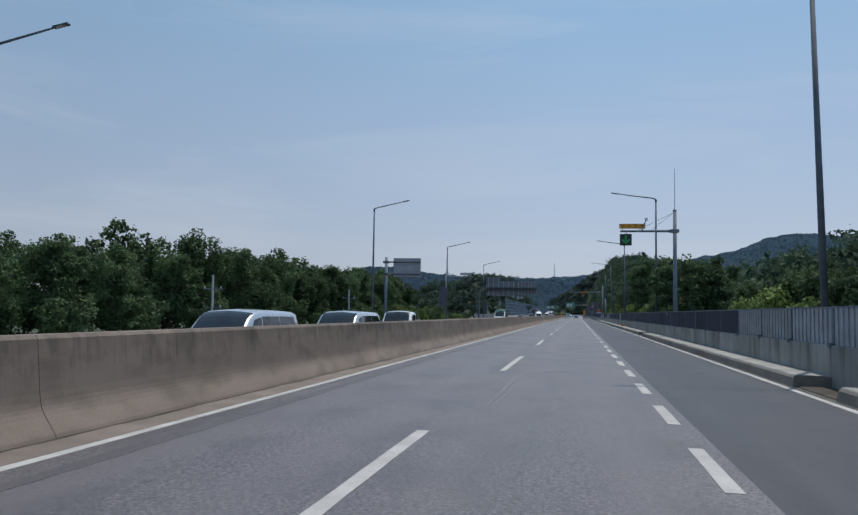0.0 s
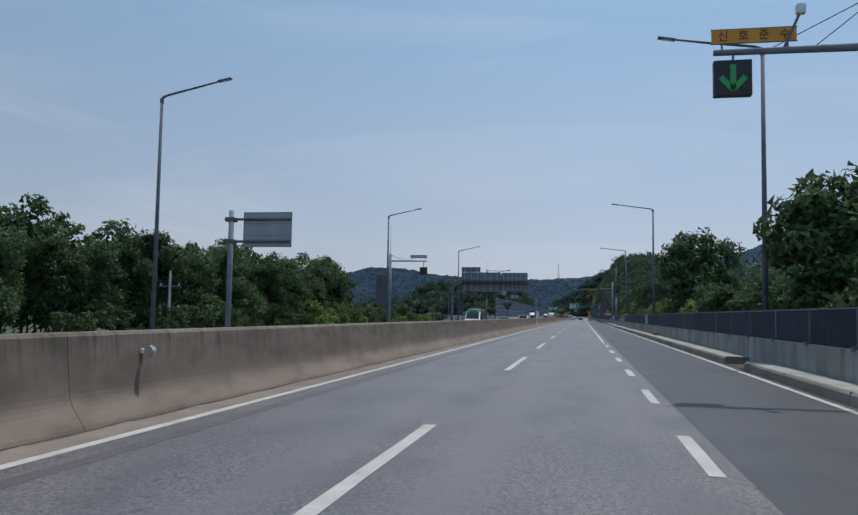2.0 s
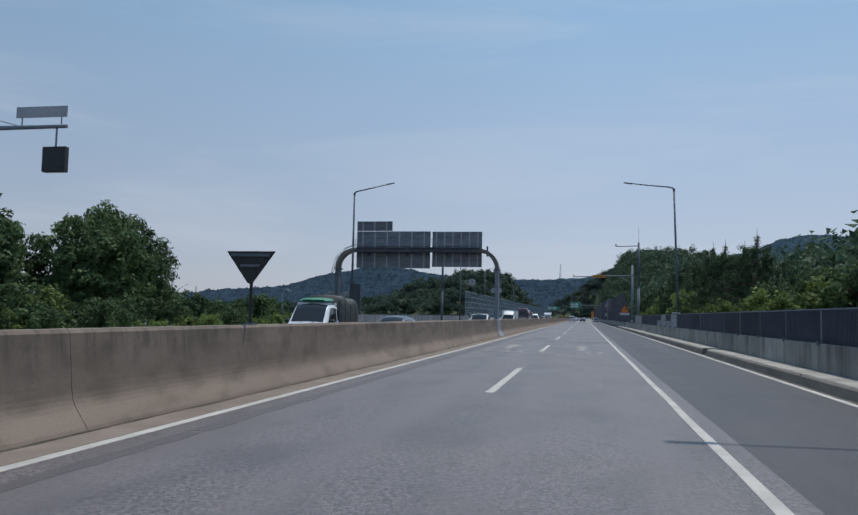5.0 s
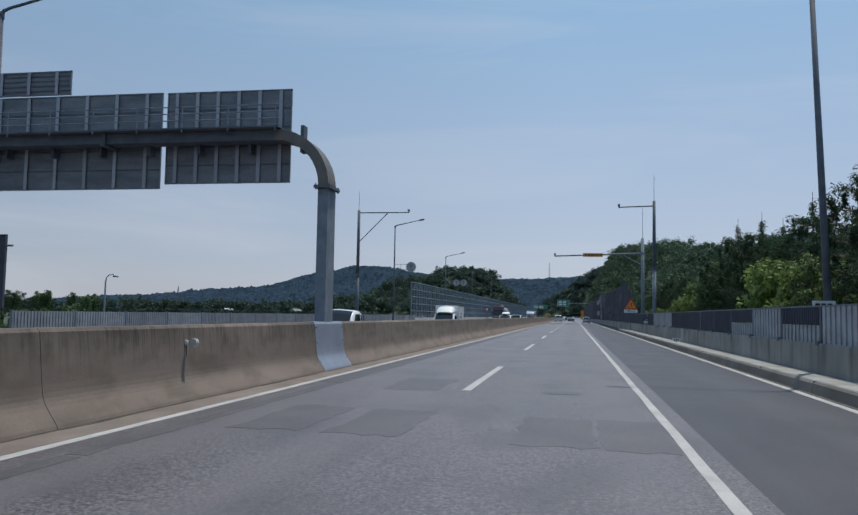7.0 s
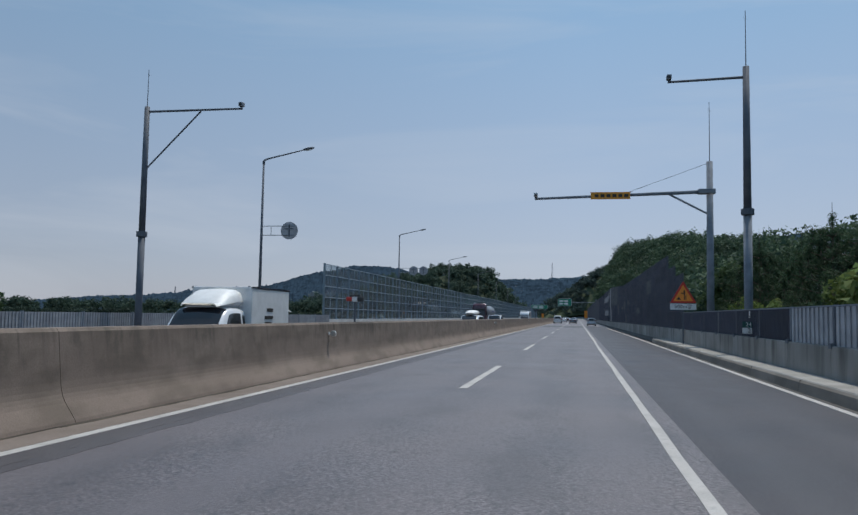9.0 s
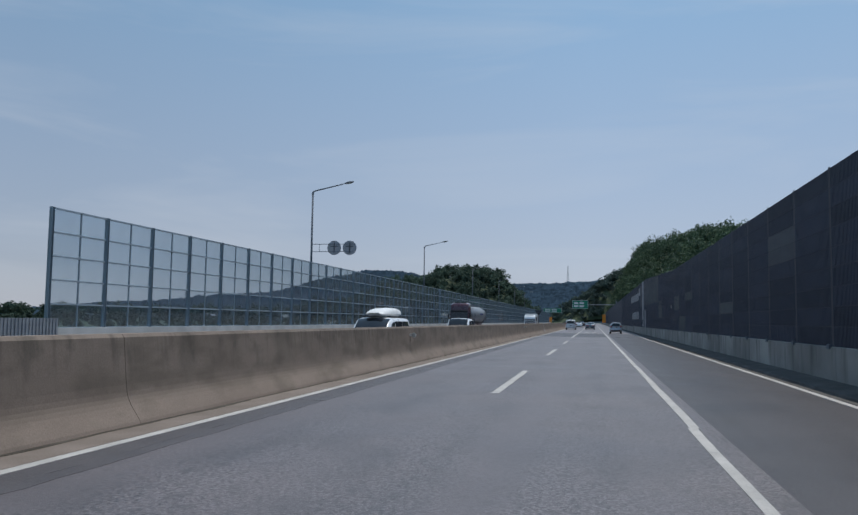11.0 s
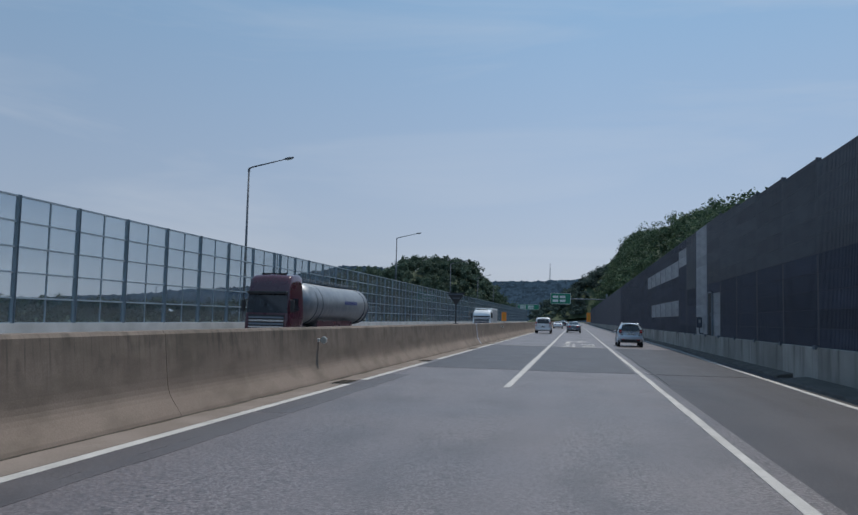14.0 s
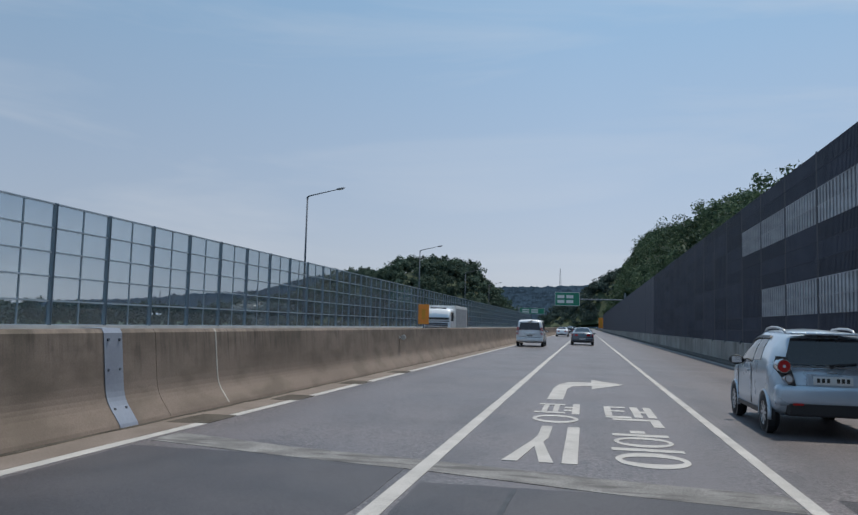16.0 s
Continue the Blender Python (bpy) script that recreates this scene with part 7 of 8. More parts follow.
def van(x, y, z, heading, paint, label, group, tint=True, roof_box=False):
    """A tall passenger van."""
    t_ = holder("van", pose(x, y, z, 0, 0, heading), label, "van", group)
    st = [(0.0, 0.13, 0.50, 1.05, 1.80, 0.84, 0.88, 0.74), (0.10, 0.15, 0.36, 1.05, 1.89, 0.91, 0.94, 0.78), (0.5, 0.10, 0.28, 1.05, 1.925, 0.93, 0.96, 0.80), (2.4, 0, 0.25, 1.05, 1.94, 0.94, 0.965, 0.81),
          (3.3, 0, 0.25, 1.04, 1.91, 0.94, 0.965, 0.79), (3.75, 0, 0.25, 1.02, 1.74, 0.94, 0.96, 0.76), (4.45, 0, 0.25, 1.0, 1.16, 0.93, 0.94, 0.80), (4.85, 0, 0.30, 0.88, 0.98, 0.90, 0.90, 0.72), (5.12, 0, 0.40, 0.70, 0.76, 0.78, 0.78, 0.6)]
    sh = Shell(st)
    part("body", sh.mesh(), paint, t_, smooth=True)
    for s in (-1, 1):
        part("side_window", sh.side_pane(0.35, 1.75, 4.25, 5.75, s, 0.5), CAR_GLASS, t_)
        part("side_window", sh.side_pane(1.82, 3.05, 4.25, 5.75, s), CAR_GLASS, t_)
        part("side_window", sh.side_pane(3.12, 4.15, 4.2, 5.7, s, 3.12, 3.55), CAR_GLASS, t_)
        part("door_seam", boxed(s * 0.962, s * 0.972, 3.075, 3.09, 0.4, 1.08), BLACK, t_)
        part("door_seam", boxed(s * 0.962, s * 0.972, 1.78, 1.795, 0.4, 1.08), BLACK, t_)
        part("tail_lamp", quad_plate([(s * 0.94, 0.10, 0.86), (s * 0.80, -0.012, 0.86), (s * 0.76, 0.055, 1.38), (s * 0.90, 0.13, 1.38)], (0, 0.02, 0), 0.02), TAIL_RED, t_)
        part("tail_lamp_band", quad_plate([(s * 0.945, 0.09, 1.02), (s * 0.795, -0.02, 1.02), (s * 0.785, 0.005, 1.12), (s * 0.935, 0.10, 1.12)], (0, 0.02, 0), 0.02), LAMP_CLEAR, t_)
        part("headlamp", quad_plate([(s * 0.86, 4.90, 0.70), (s * 0.50, 5.09, 0.70), (s * 0.52, 5.0, 0.86), (s * 0.88, 4.78, 0.92)], (0, -0.03, 0), 0.03), LAMP_CLEAR, t_)
    part("rear_window", quad_plate([(-0.76, 0.045, 1.20), (0.76, 0.045, 1.20), (0.66, 0.125, 1.74), (-0.66, 0.125, 1.74)], (0, 0.03, 0), 0.03), CAR_GLASS, t_)
    part("windscreen", sh.screen(3.42, 4.38, 6.6, UPFRONT), CAR_GLASS, t_)
    part("rear_bumper", boxed(-0.93, 0.93, -0.06, 0.30, 0.40, 0.66, bevel=0.05), paint, t_, smooth=True)
    part("tailgate_seam", boxed(-0.78, 0.78, -0.008, 0.02, 0.672, 0.682), BLACK, t_)
    part("handle_strip", boxed(-0.42, 0.42, -0.02, 0.03, 0.90, 0.93), CHROME, t_)
    part("high_brake_lamp", boxed(-0.12, 0.12, 0.09, 0.14, 1.76, 1.80), BLACK, t_)
    part("roof_camera", boxed(0.06, 0.20, 0.08, 0.20, 1.82, 1.88, bevel=0.01), BLACK, t_)
    part("front_bumper", boxed(-0.88, 0.88, 4.85, 5.16, 0.32, 0.60, bevel=0.06), paint, t_, smooth=True)
    part("grille", boxed(-0.44, 0.44, 5.08, 5.13, 0.62, 0.76), BLACK, t_)
    bars_plate(t_, 0, -0.03, 0.80, 0.42, 0.15, -1)
    mirrors(t_, 0.95, 4.0, 1.12, BLACK if tint else paint)
    wheels(t_, 0.94, (0.95, 4.15), 0.34)
    part("exhaust", tubed((0.5, -0.02, 0.32), (0.5, 0.5, 0.32), 0.03), CHROME, t_)
    if roof_box:
        part("roof_box", roof_case(), SIGN_WHITE, t_, "glossy white roof box", smooth=True)
        for yy in (1.1, 2.6):
            part("roof_bar", boxed(-0.75, 0.75, yy - 0.03, yy + 0.03, 1.92, 1.99), BLACK, t_)
    return t_


def roof_case():
    return Shell([(0.25, 0, 2.03, 2.10, 2.16, 0.30, 0.42, 0.30), (0.5, 0, 1.98, 2.14, 2.34, 0.42, 0.50, 0.40), (1.9, 0, 1.97, 2.13, 2.37, 0.46, 0.52, 0.42), (3.1, 0, 1.98, 2.11, 2.26, 0.42, 0.49, 0.36), (3.6, 0, 2.03, 2.07, 2.10, 0.25, 0.36, 0.24)]).mesh()


def saloon(x, y, z, heading, paint, label, group, tall=0.0, name="car"):
    """A four-door car; tall adds height for an off-roader."""
    t_ = holder(name, pose(x, y, z, 0, 0, heading), label, "car", group)
    q = tall
    st = [(0, 0.05, 0.46, 0.82, 0.96, 0.74, 0.80, 0.62), (0.10, 0.05, 0.30, 0.88, 1.04 + q, 0.84, 0.88, 0.68), (0.62, 0.02, 0.22, 0.92, 1.10 + 1.5 * q, 0.89, 0.91, 0.70), (1.45, 0, 0.20, 0.93, 1.40 + 1.1 * q, 0.90, 0.915, 0.60),
          (1.95, 0, 0.2, 0.92, 1.455 + q, 0.90, 0.915, 0.585), (2.6, 0, 0.2, 0.91, 1.45 + q, 0.90, 0.915, 0.59), (3.1, 0, 0.2, 0.90, 1.32 + q, 0.90, 0.91, 0.62), (3.75, 0, 0.2, 0.89, 0.99 + 0.5 * q, 0.90, 0.90, 0.70),
          (4.45, 0, 0.24, 0.78, 0.86 + 0.5 * q, 0.86, 0.86, 0.66), (4.78, 0, 0.34, 0.60, 0.66 + 0.4 * q, 0.74, 0.74, 0.56)]
    sh = Shell(st)
    part("body", sh.mesh(), paint, t_, smooth=True)
    part("rear_window", sh.screen(0.72, 1.5, 6.8, UPBACK), CAR_GLASS, t_)
    part("windscreen", sh.screen(2.95, 3.66, 6.8, UPFRONT), CAR_GLASS, t_)
    for s in (-1, 1):
        part("side_window", sh.side_pane(1.0, 2.12, 4.2, 5.8, s, 1.45, 2.1), CAR_GLASS, t_)
        part("side_window", sh.side_pane(2.18, 3.4, 4.2, 5.8, s, 2.16, 3.0), CAR_GLASS, t_)
        part("tail_lamp", quad_plate([(s * 0.86, 0.06, 0.74), (s * 0.34, -0.015, 0.76), (s * 0.36, 0.0, 0.90), (s * 0.88, 0.09, 0.92)], (0, 0.03, 0), 0.03), TAIL_RED, t_)
        part("headlamp", quad_plate([(s * 0.80, 4.55, 0.60), (s * 0.42, 4.74, 0.58), (s * 0.44, 4.68, 0.68), (s * 0.82, 4.46, 0.74)], (0, -0.03, 0), 0.03), LAMP_CLEAR, t_)
    part("rear_bumper", boxed(-0.86, 0.86, -0.05, 0.35, 0.34, 0.62, bevel=0.06), paint, t_, smooth=True)
    part("bumper_insert", boxed(-0.6, 0.6, -0.065, 0.1, 0.27, 0.40, bevel=0.02), BLACK, t_)
    part("front_bumper", boxed(-0.80, 0.80, 4.50, 4.82, 0.28, 0.52, bevel=0.06), paint, t_, smooth=True)
    part("grille", boxed(-0.4, 0.4, 4.76, 4.80, 0.50, 0.62), BLACK, t_)
    bars_plate(t_, 0, -0.02 if tall else -0.052, 0.70 if tall else 0.52, 0.46, 0.11, -1)
    mirrors(t_, 0.90, 3.15, 0.96, paint)
    wheels(t_, 0.90, (0.98, 3.82), 0.32)
    return t_


def hatchback(x, y, z, heading, paint, label):
    """The small five-door car, seen close by."""
    t_ = holder("hatchback", pose(x, y, z, 0, 0, heading), label, "car", "")
    st = [(0.0, 0.26, 0.46, 0.98, 1.36, 0.66, 0.72, 0.50), (0.12, 0.30, 0.34, 0.99, 1.46, 0.74, 0.795, 0.545), (0.55, 0.14, 0.26, 0.99, 1.515, 0.79, 0.80, 0.555), (1.2, 0, 0.24, 0.96, 1.53, 0.795, 0.80, 0.56), (1.9, 0, 0.22, 0.93, 1.52, 0.795, 0.80, 0.555),
          (2.3, 0, 0.22, 0.91, 1.42, 0.795, 0.80, 0.56), (2.95, 0, 0.22, 0.88, 1.00, 0.79, 0.79, 0.62), (3.3, 0, 0.26, 0.80, 0.88, 0.76, 0.76, 0.58), (3.6, 0, 0.36, 0.62, 0.68, 0.64, 0.64, 0.48)]
    sh = Shell(st)
    part("body", sh.mesh(), paint, t_, smooth=True)
    part("rear_window", quad_plate([(-0.62, 0.115, 1.03), (0.62, 0.115, 1.03), (0.50, 0.262, 1.40), (-0.50, 0.262, 1.40)], (0, 0.03, 0), 0.03), CAR_GLASS, t_)
    part("roof_spoiler", boxed(-0.52, 0.52, 0.14, 0.42, 1.455, 1.49, bevel=0.015), paint, t_, smooth=True)
    part("high_brake_lamp", boxed(-0.13, 0.13, 0.19, 0.24, 1.425, 1.45), BLACK, t_)
    part("windscreen", sh.screen(2.18, 2.9, 6.8, UPFRONT), CAR_GLASS, t_)
    for s in (-1, 1):
        part("side_window", sh.side_pane(0.95, 1.48, 4.3, 5.8, s, 1.05, 1.47), CAR_GLASS, t_)
        part("side_window", sh.side_pane(1.56, 2.62, 4.2, 5.8, s, 1.55, 2.2), CAR_GLASS, t_)
        part("rain_visor", sh.side_pane(0.95, 2.25, 5.75, 6.0, s, 1.0, 2.2, off=0.03), BLACK, t_)
        part("door_seam", boxed(s * 0.797, s * 0.806, 1.515, 1.527, 0.35, 0.98), BLACK, t_)
        part("door_seam", boxed(s * 0.797, s * 0.806, 2.62, 2.632, 0.38, 0.9), BLACK, t_)
        part("sill_strip", boxed(s * 0.78, s * 0.806, 0.95, 2.7, 0.25, 0.32, bevel=0.01), BLACK, t_)
        part("door_handle", boxed(s * 0.80, s * 0.826, 1.70, 1.86, 0.84, 0.88, bevel=0.008), paint, t_)
        panel = part("lamp_panel", quad_plate([(s * 0.775, 0.10, 0.98), (s * 0.60, -0.012, 0.74), (s * 0.49, -0.022, 0.72), (s * 0.545, -0.01, 0.94), (s * 0.60, 0.03, 1.13), (s * 0.735, 0.12, 1.14)], (0, 0.04, 0), 0.04), BLACK, t_, "dark housing round the tail lamps")
        part("lamp_ring", tubed((s * 0.665, 0.10, 1.01), (s * 0.650, -0.022, 1.0), 0.104, 0.099, 28), CHROME, panel)
        part("red_lens", tubed((s * 0.665, 0.09, 1.01), (s * 0.649, -0.034, 1.0), 0.094, 0.084, 28), TAIL_RED, panel, "round red tail lamp")
        part("inner_lens", tubed((s * 0.655, 0.0, 1.0), (s * 0.648, -0.042, 1.0), 0.026, 0.020, 20), LAMP_CLEAR, panel)
        part("reversing_ring", tubed((s * 0.60, 0.06, 0.83), (s * 0.588, -0.032, 0.825), 0.072, 0.066, 24), CHROME, panel)
        part("reversing_lens", tubed((s * 0.60, 0.05, 0.83), (s * 0.586, -0.040, 0.825), 0.052, 0.044, 24), LAMP_CLEAR, panel)
        part("roof_rail", pipe(bmesh.new(), [(s * 0.475, 0.60, 1.475), (s * 0.49, 0.72, 1.525), (s * 0.50, 1.0, 1.555), (s * 0.50, 1.4, 1.562), (s * 0.495, 1.75, 1.54), (s * 0.48, 1.98, 1.475)], 0.019, 8), ALLOY, t_, smooth=True)
        part("bumper_reflector", boxed(s * 0.40, s * 0.54, -0.050, 0.0, 0.455, 0.485), TAIL_RED, t_)
        part("headlamp", quad_plate([(s * 0.70, 3.35, 0.62), (s * 0.36, 3.55, 0.60), (s * 0.42, 3.46, 0.78), (s * 0.74, 3.1, 0.88)], (0, -0.03, 0), 0.03), LAMP_CLEAR, t_)
    part("rear_bumper", boxed(-0.76, 0.76, -0.04, 0.40, 0.44, 0.74, bevel=0.08), paint, t_, smooth=True)
    part("bumper_insert", boxed(-0.60, 0.60, -0.03, 0.3, 0.30, 0.50, bevel=0.03), BLACK, t_)
    part("tailgate_strip", boxed(-0.52, 0.52, 0.05, 0.11, 0.985, 1.005), CHROME, t_)
    part("badge", boxed(-0.07, 0.07, 0.02, 0.07, 0.905, 0.94, bevel=0.008), CHROME, t_)
    wip = part("rear_wiper", tubed((0.0, 0.07, 1.03), (0.34, 0.10, 1.06), 0.012, n=8), BLACK, t_)
    part("wiper_hub", tubed((0.0, 0.10, 1.01), (0.0, 0.04, 1.005), 0.03), BLACK, wip)
    pl = part("plate_recess", boxed(-0.34, 0.34, -0.002, 0.05, 0.73, 0.90), paint, t_)
    part("number_plate", boxed(-0.26, 0.26, -0.02, -0.002, 0.755, 0.87), PLATE, t_)
    for k in range(7):
        if k != 3:
            part("plate_bar", boxed(-0.215 + 0.065 * k, -0.175 + 0.065 * k, -0.026, -0.02, 0.785, 0.845), INK, pl)
    mirrors(t_, 0.78, 2.35, 1.0, BLACK)
    wheels(t_, 0.80, (0.60, 2.975), 0.285, 0.18, 8, proud=0.012, lip=paint)
    return t_


def light_truck(x, y, z, heading, paint, label, group, load="bed", crew=False):
    """A one-tonne cab-over truck with an open bed, a tarped load or a box."""
    t_ = holder("light_truck", pose(x, y, z, 0, 0, heading), label, "truck", group)
    c0 = 2.1 if crew else 2.95
    st = [(c0, 0, 0.50, 1.15, 1.86, 0.78, 0.82, 0.70), (c0 + 0.12, 0, 0.42, 1.15, 1.95, 0.83, 0.86, 0.735), (c0 + 0.6, 0, 0.40, 1.15, 1.985, 0.84, 0.865, 0.74), (3.95, 0, 0.40, 1.14, 1.96, 0.84, 0.865, 0.73), (4.25, 0, 0.40, 1.12, 1.80, 0.84, 0.865, 0.72),
          (4.75, 0, 0.40, 1.08, 1.20, 0.84, 0.86, 0.74), (4.98, 0, 0.42, 0.95, 1.05, 0.82, 0.82, 0.66), (5.08, 0, 0.50, 0.8, 0.86, 0.76, 0.76, 0.6)]
    sh = Shell(st)
    part("cab", sh.mesh(), paint, t_, smooth=True)
    part("windscreen", sh.screen(4.0, 4.72, 6.6, UPFRONT), CAR_GLASS, t_)
    for s in (-1, 1):
        part("side_window", sh.side_pane(3.35, 4.5, 4.2, 5.75, s, 3.35, 4.02), CAR_GLASS, t_)
        if crew:
            part("side_window", sh.side_pane(2.4, 3.22, 4.2, 5.75, s), CAR_GLASS, t_)
        else:
            part("side_window", sh.side_pane(3.08, 3.24, 4.35, 5.6, s), CAR_GLASS, t_)
        part("headlamp", boxed(s * 0.45, s * 0.80, 4.98, 5.09, 0.62, 0.80, bevel=0.02), LAMP_CLEAR, t_)
        part("wiper", tubed((s * 0.35, 4.78, 1.16), (s * 0.05, 4.66, 1.30), 0.012, n=6), BLACK, t_)
    part("front_bumper", boxed(-0.84, 0.84, 4.9, 5.14, 0.36, 0.60, bevel=0.04), BLACK, t_)
    part("chassis", boxed(-0.4, 0.4, 0.1, 4.6, 0.42, 0.62), BLACK, t_)
    mirrors(t_, 0.88, 4.35, 1.25, BLACK)
    wheels(t_, 0.80, (0.95, 4.2), 0.31)
    e = c0 - 0.08
    if load == "box":
        bx = part("cargo_box", boxed(-0.90, 0.90, 0, e, 0.72, 2.55, bevel=0.02), SIGN_WHITE, t_, "white cargo box with a faded dark emblem")
        for tx in (-0.89, 0.89):
            part("corner_trim", boxed(tx - 0.02, tx + 0.02, -0.01, e + 0.01, 2.50, 2.56), CHROME, bx)
        for k, (yy, zz, ln) in enumerate(((1.55, 1.92, 0.45), (1.62, 1.70, 0.62), (1.66, 1.52, 0.5))):
            part("text_bar", boxed(-0.912, -0.902, yy - ln / 2, yy + ln / 2, zz - 0.05, zz + 0.05), INK, bx)
            part("text_bar", boxed(0.902, 0.912, yy - ln / 2, yy + ln / 2, zz - 0.05, zz + 0.05), INK, bx)
        df = Shell([(c0 + 0.05, 0, 1.97, 2.2, 2.48, 0.66, 0.68, 0.55), (c0 + 0.5, 0, 1.97, 2.15, 2.44, 0.66, 0.68, 0.54), (c0 + 1.05, 0, 1.97, 2.05, 2.20, 0.6, 0.64, 0.45), (c0 + 1.3, 0, 1.96, 1.98, 2.02, 0.45, 0.5, 0.3)])
        part("wind_deflector", df.mesh(), SIGN_WHITE, t_, smooth=True)
    else:
        part("bed_floor", boxed(-0.86, 0.86, 0, e, 0.68, 0.78), paint, t_)
        for s in (-1, 1):
            part("bed_side", boxed(s * 0.86, s * 0.82, 0, e, 0.78, 1.14), paint, t_)
        part("tailboard", boxed(-0.86, 0.86, 0, 0.04, 0.78, 1.14), paint, t_)
        part("head_rack", box(box(boxed(-0.84, 0.84, e - 0.05, e, 1.9, 1.95), -0.84, -0.79, e - 0.05, e, 0.78, 1.95), 0.79, 0.84, e - 0.05, e, 0.78, 1.95), STEEL_DARK, t_)
        if load == "tarp":
            ld = Shell([(0.02, 0, 0.8, 1.75, 1.95, 0.8, 0.84, 0.70), (0.22, 0, 0.8, 1.85, 2.24, 0.82, 0.85, 0.74), (0.8, 0, 0.8, 1.95, 2.28, 0.83, 0.86, 0.75), (1.3, 0, 0.8, 1.9, 2.22, 0.82, 0.87, 0.72), (1.75, 0, 0.8, 1.95, 2.30, 0.84, 0.86, 0.76), (2.1, 0, 0.8, 1.98, 2.38, 0.82, 0.85, 0.74), (e - 0.1, 0, 0.8, 1.9, 2.36, 0.8, 0.84, 0.7)])
            bundle = Shell([(c0 + 0.15, 0, 2.04, 2.10, 2.18, 0.5, 0.62, 0.5), (c0 + 0.4, 0, 2.02, 2.12, 2.24, 0.6, 0.70, 0.55), (c0 + 0.8, 0, 2.02, 2.12, 2.21, 0.6, 0.70, 0.55), (c0 + 1.05, 0, 2.04, 2.08, 2.12, 0.45, 0.55, 0.4)])
            part("roof_bundle", bundle.mesh(), GREEN_NET, t_, "rolled green sheet on the cab roof", smooth=True)
            for yy in (c0 + 0.2, c0 + 0.95):
                part("roof_bar", boxed(-0.74, 0.74, yy - 0.02, yy + 0.02, 1.93, 2.03), SIGN_WHITE, t_)
            part("tarped_load", ld.mesh(), TARP, t_, "dark tarpaulin roped over a load", smooth=True)
            for k in range(3):
                yy = 0.6 + 0.8 * k
                part("rope", pipe(bmesh.new(), [(-0.87, yy, 1.1), (-0.88, yy, 1.9), (-0.75, yy, 2.29), (0, yy, 2.36), (0.75, yy, 2.29), (0.88, yy, 1.9), (0.87, yy, 1.1)], 0.010, 6), TARP, t_)
        elif load == "green":
            ld = Shell([(0.05, 0, 0.8, 1.2, 1.38, 0.8, 0.82, 0.7), (1.0, 0, 0.8, 1.25, 1.55, 0.8, 0.82, 0.66), (1.9, 0, 0.8, 1.25, 1.46, 0.8, 0.82, 0.66), (e - 0.1, 0, 0.8, 1.3, 1.62, 0.8, 0.82, 0.66)])
            part("covered_load", ld.mesh(), GREEN_NET, t_, "green sheet over a low load", smooth=True)
    return t_


def heavy_cab(t_, y0, paint, top=3.75, group=""):
    """A tall forward-control lorry cab, its back wall at y0."""
    st = [(y0, 0, 1.0, 2.2, top - 0.30, 1.16, 1.22, 1.05), (y0 + 0.25, 0, 0.85, 2.2, top, 1.22, 1.25, 1.10), (y0 + 1.5, 0, 0.7, 2.2, top - 0.02, 1.23, 1.25, 1.10), (y0 + 1.95, 0, 0.5, 2.15, top - 0.25, 1.23, 1.25, 1.08),
          (y0 + 2.2, 0, 0.42, 1.95, 2.95, 1.22, 1.24, 1.12), (y0 + 2.36, 0, 0.42, 1.55, 1.95, 1.2, 1.22, 1.08), (y0 + 2.42, 0, 0.5, 1.2, 1.5, 1.12, 1.14, 0.95)]
    sh = Shell(st)
    part("cab", sh.mesh(), paint, t_, smooth=True)
    f = y0 + 2.42
    v = min(2.95, top - 0.95)
    part("windscreen", quad_plate([(-1.14, f - 0.035, 1.96), (1.14, f - 0.035, 1.96), (1.08, f - 0.165, v), (-1.08, f - 0.165, v)], (0, -1, 0), 0.05), CAR_GLASS, t_)
    part("sun_visor", boxed(-1.10, 1.10, f - 0.34, f + 0.05, v, v + 0.16, bevel=0.03), BLACK, t_)
    for s in (-1, 1):
        part("side_window", boxed(s * 1.238, s * 1.258, y0 + 0.95, y0 + 1.85, 2.1, 2.75), CAR_GLASS, t_)
        m = part("wing_mirror", boxed(s * 1.28, s * 1.48, f - 0.25, f - 0.10, 2.0, 2.65, bevel=0.04), BLACK, t_)
        part("mirror_arm", tubed((s * 1.15, f - 0.3, 2.72), (s * 1.38, f - 0.2, 2.6), 0.025, n=8), BLACK, m)
        part("headlamp", boxed(s * 0.72, s * 1.12, f - 0.06, f + 0.05, 0.72, 0.98, bevel=0.02), LAMP_CLEAR, t_)
    for k in range(5):
        part("grille_slat", boxed(-0.98, 0.98, f - 0.04, f + 0.035, 0.98 + 0.17 * k, 1.08 + 0.17 * k), CHROME if k % 2 else STEEL, t_)
    part("grille", boxed(-1.0, 1.0, f - 0.05, f + 0.01, 0.95, 1.85), BLACK, t_)
    part("bumper", boxed(-1.22, 1.22, f - 0.2, f + 0.06, 0.35, 0.70, bevel=0.05), paint, t_)
    part("roof_lamp_bar", boxed(-0.7, 0.7, y0 + 1.4, y0 + 1.5, top - 0.02, top + 0.08), BLACK, t_)
    part("chassis", boxed(-0.5, 0.5, y0 - 3.2, f - 0.3, 0.7, 0.95), BLACK, t_)


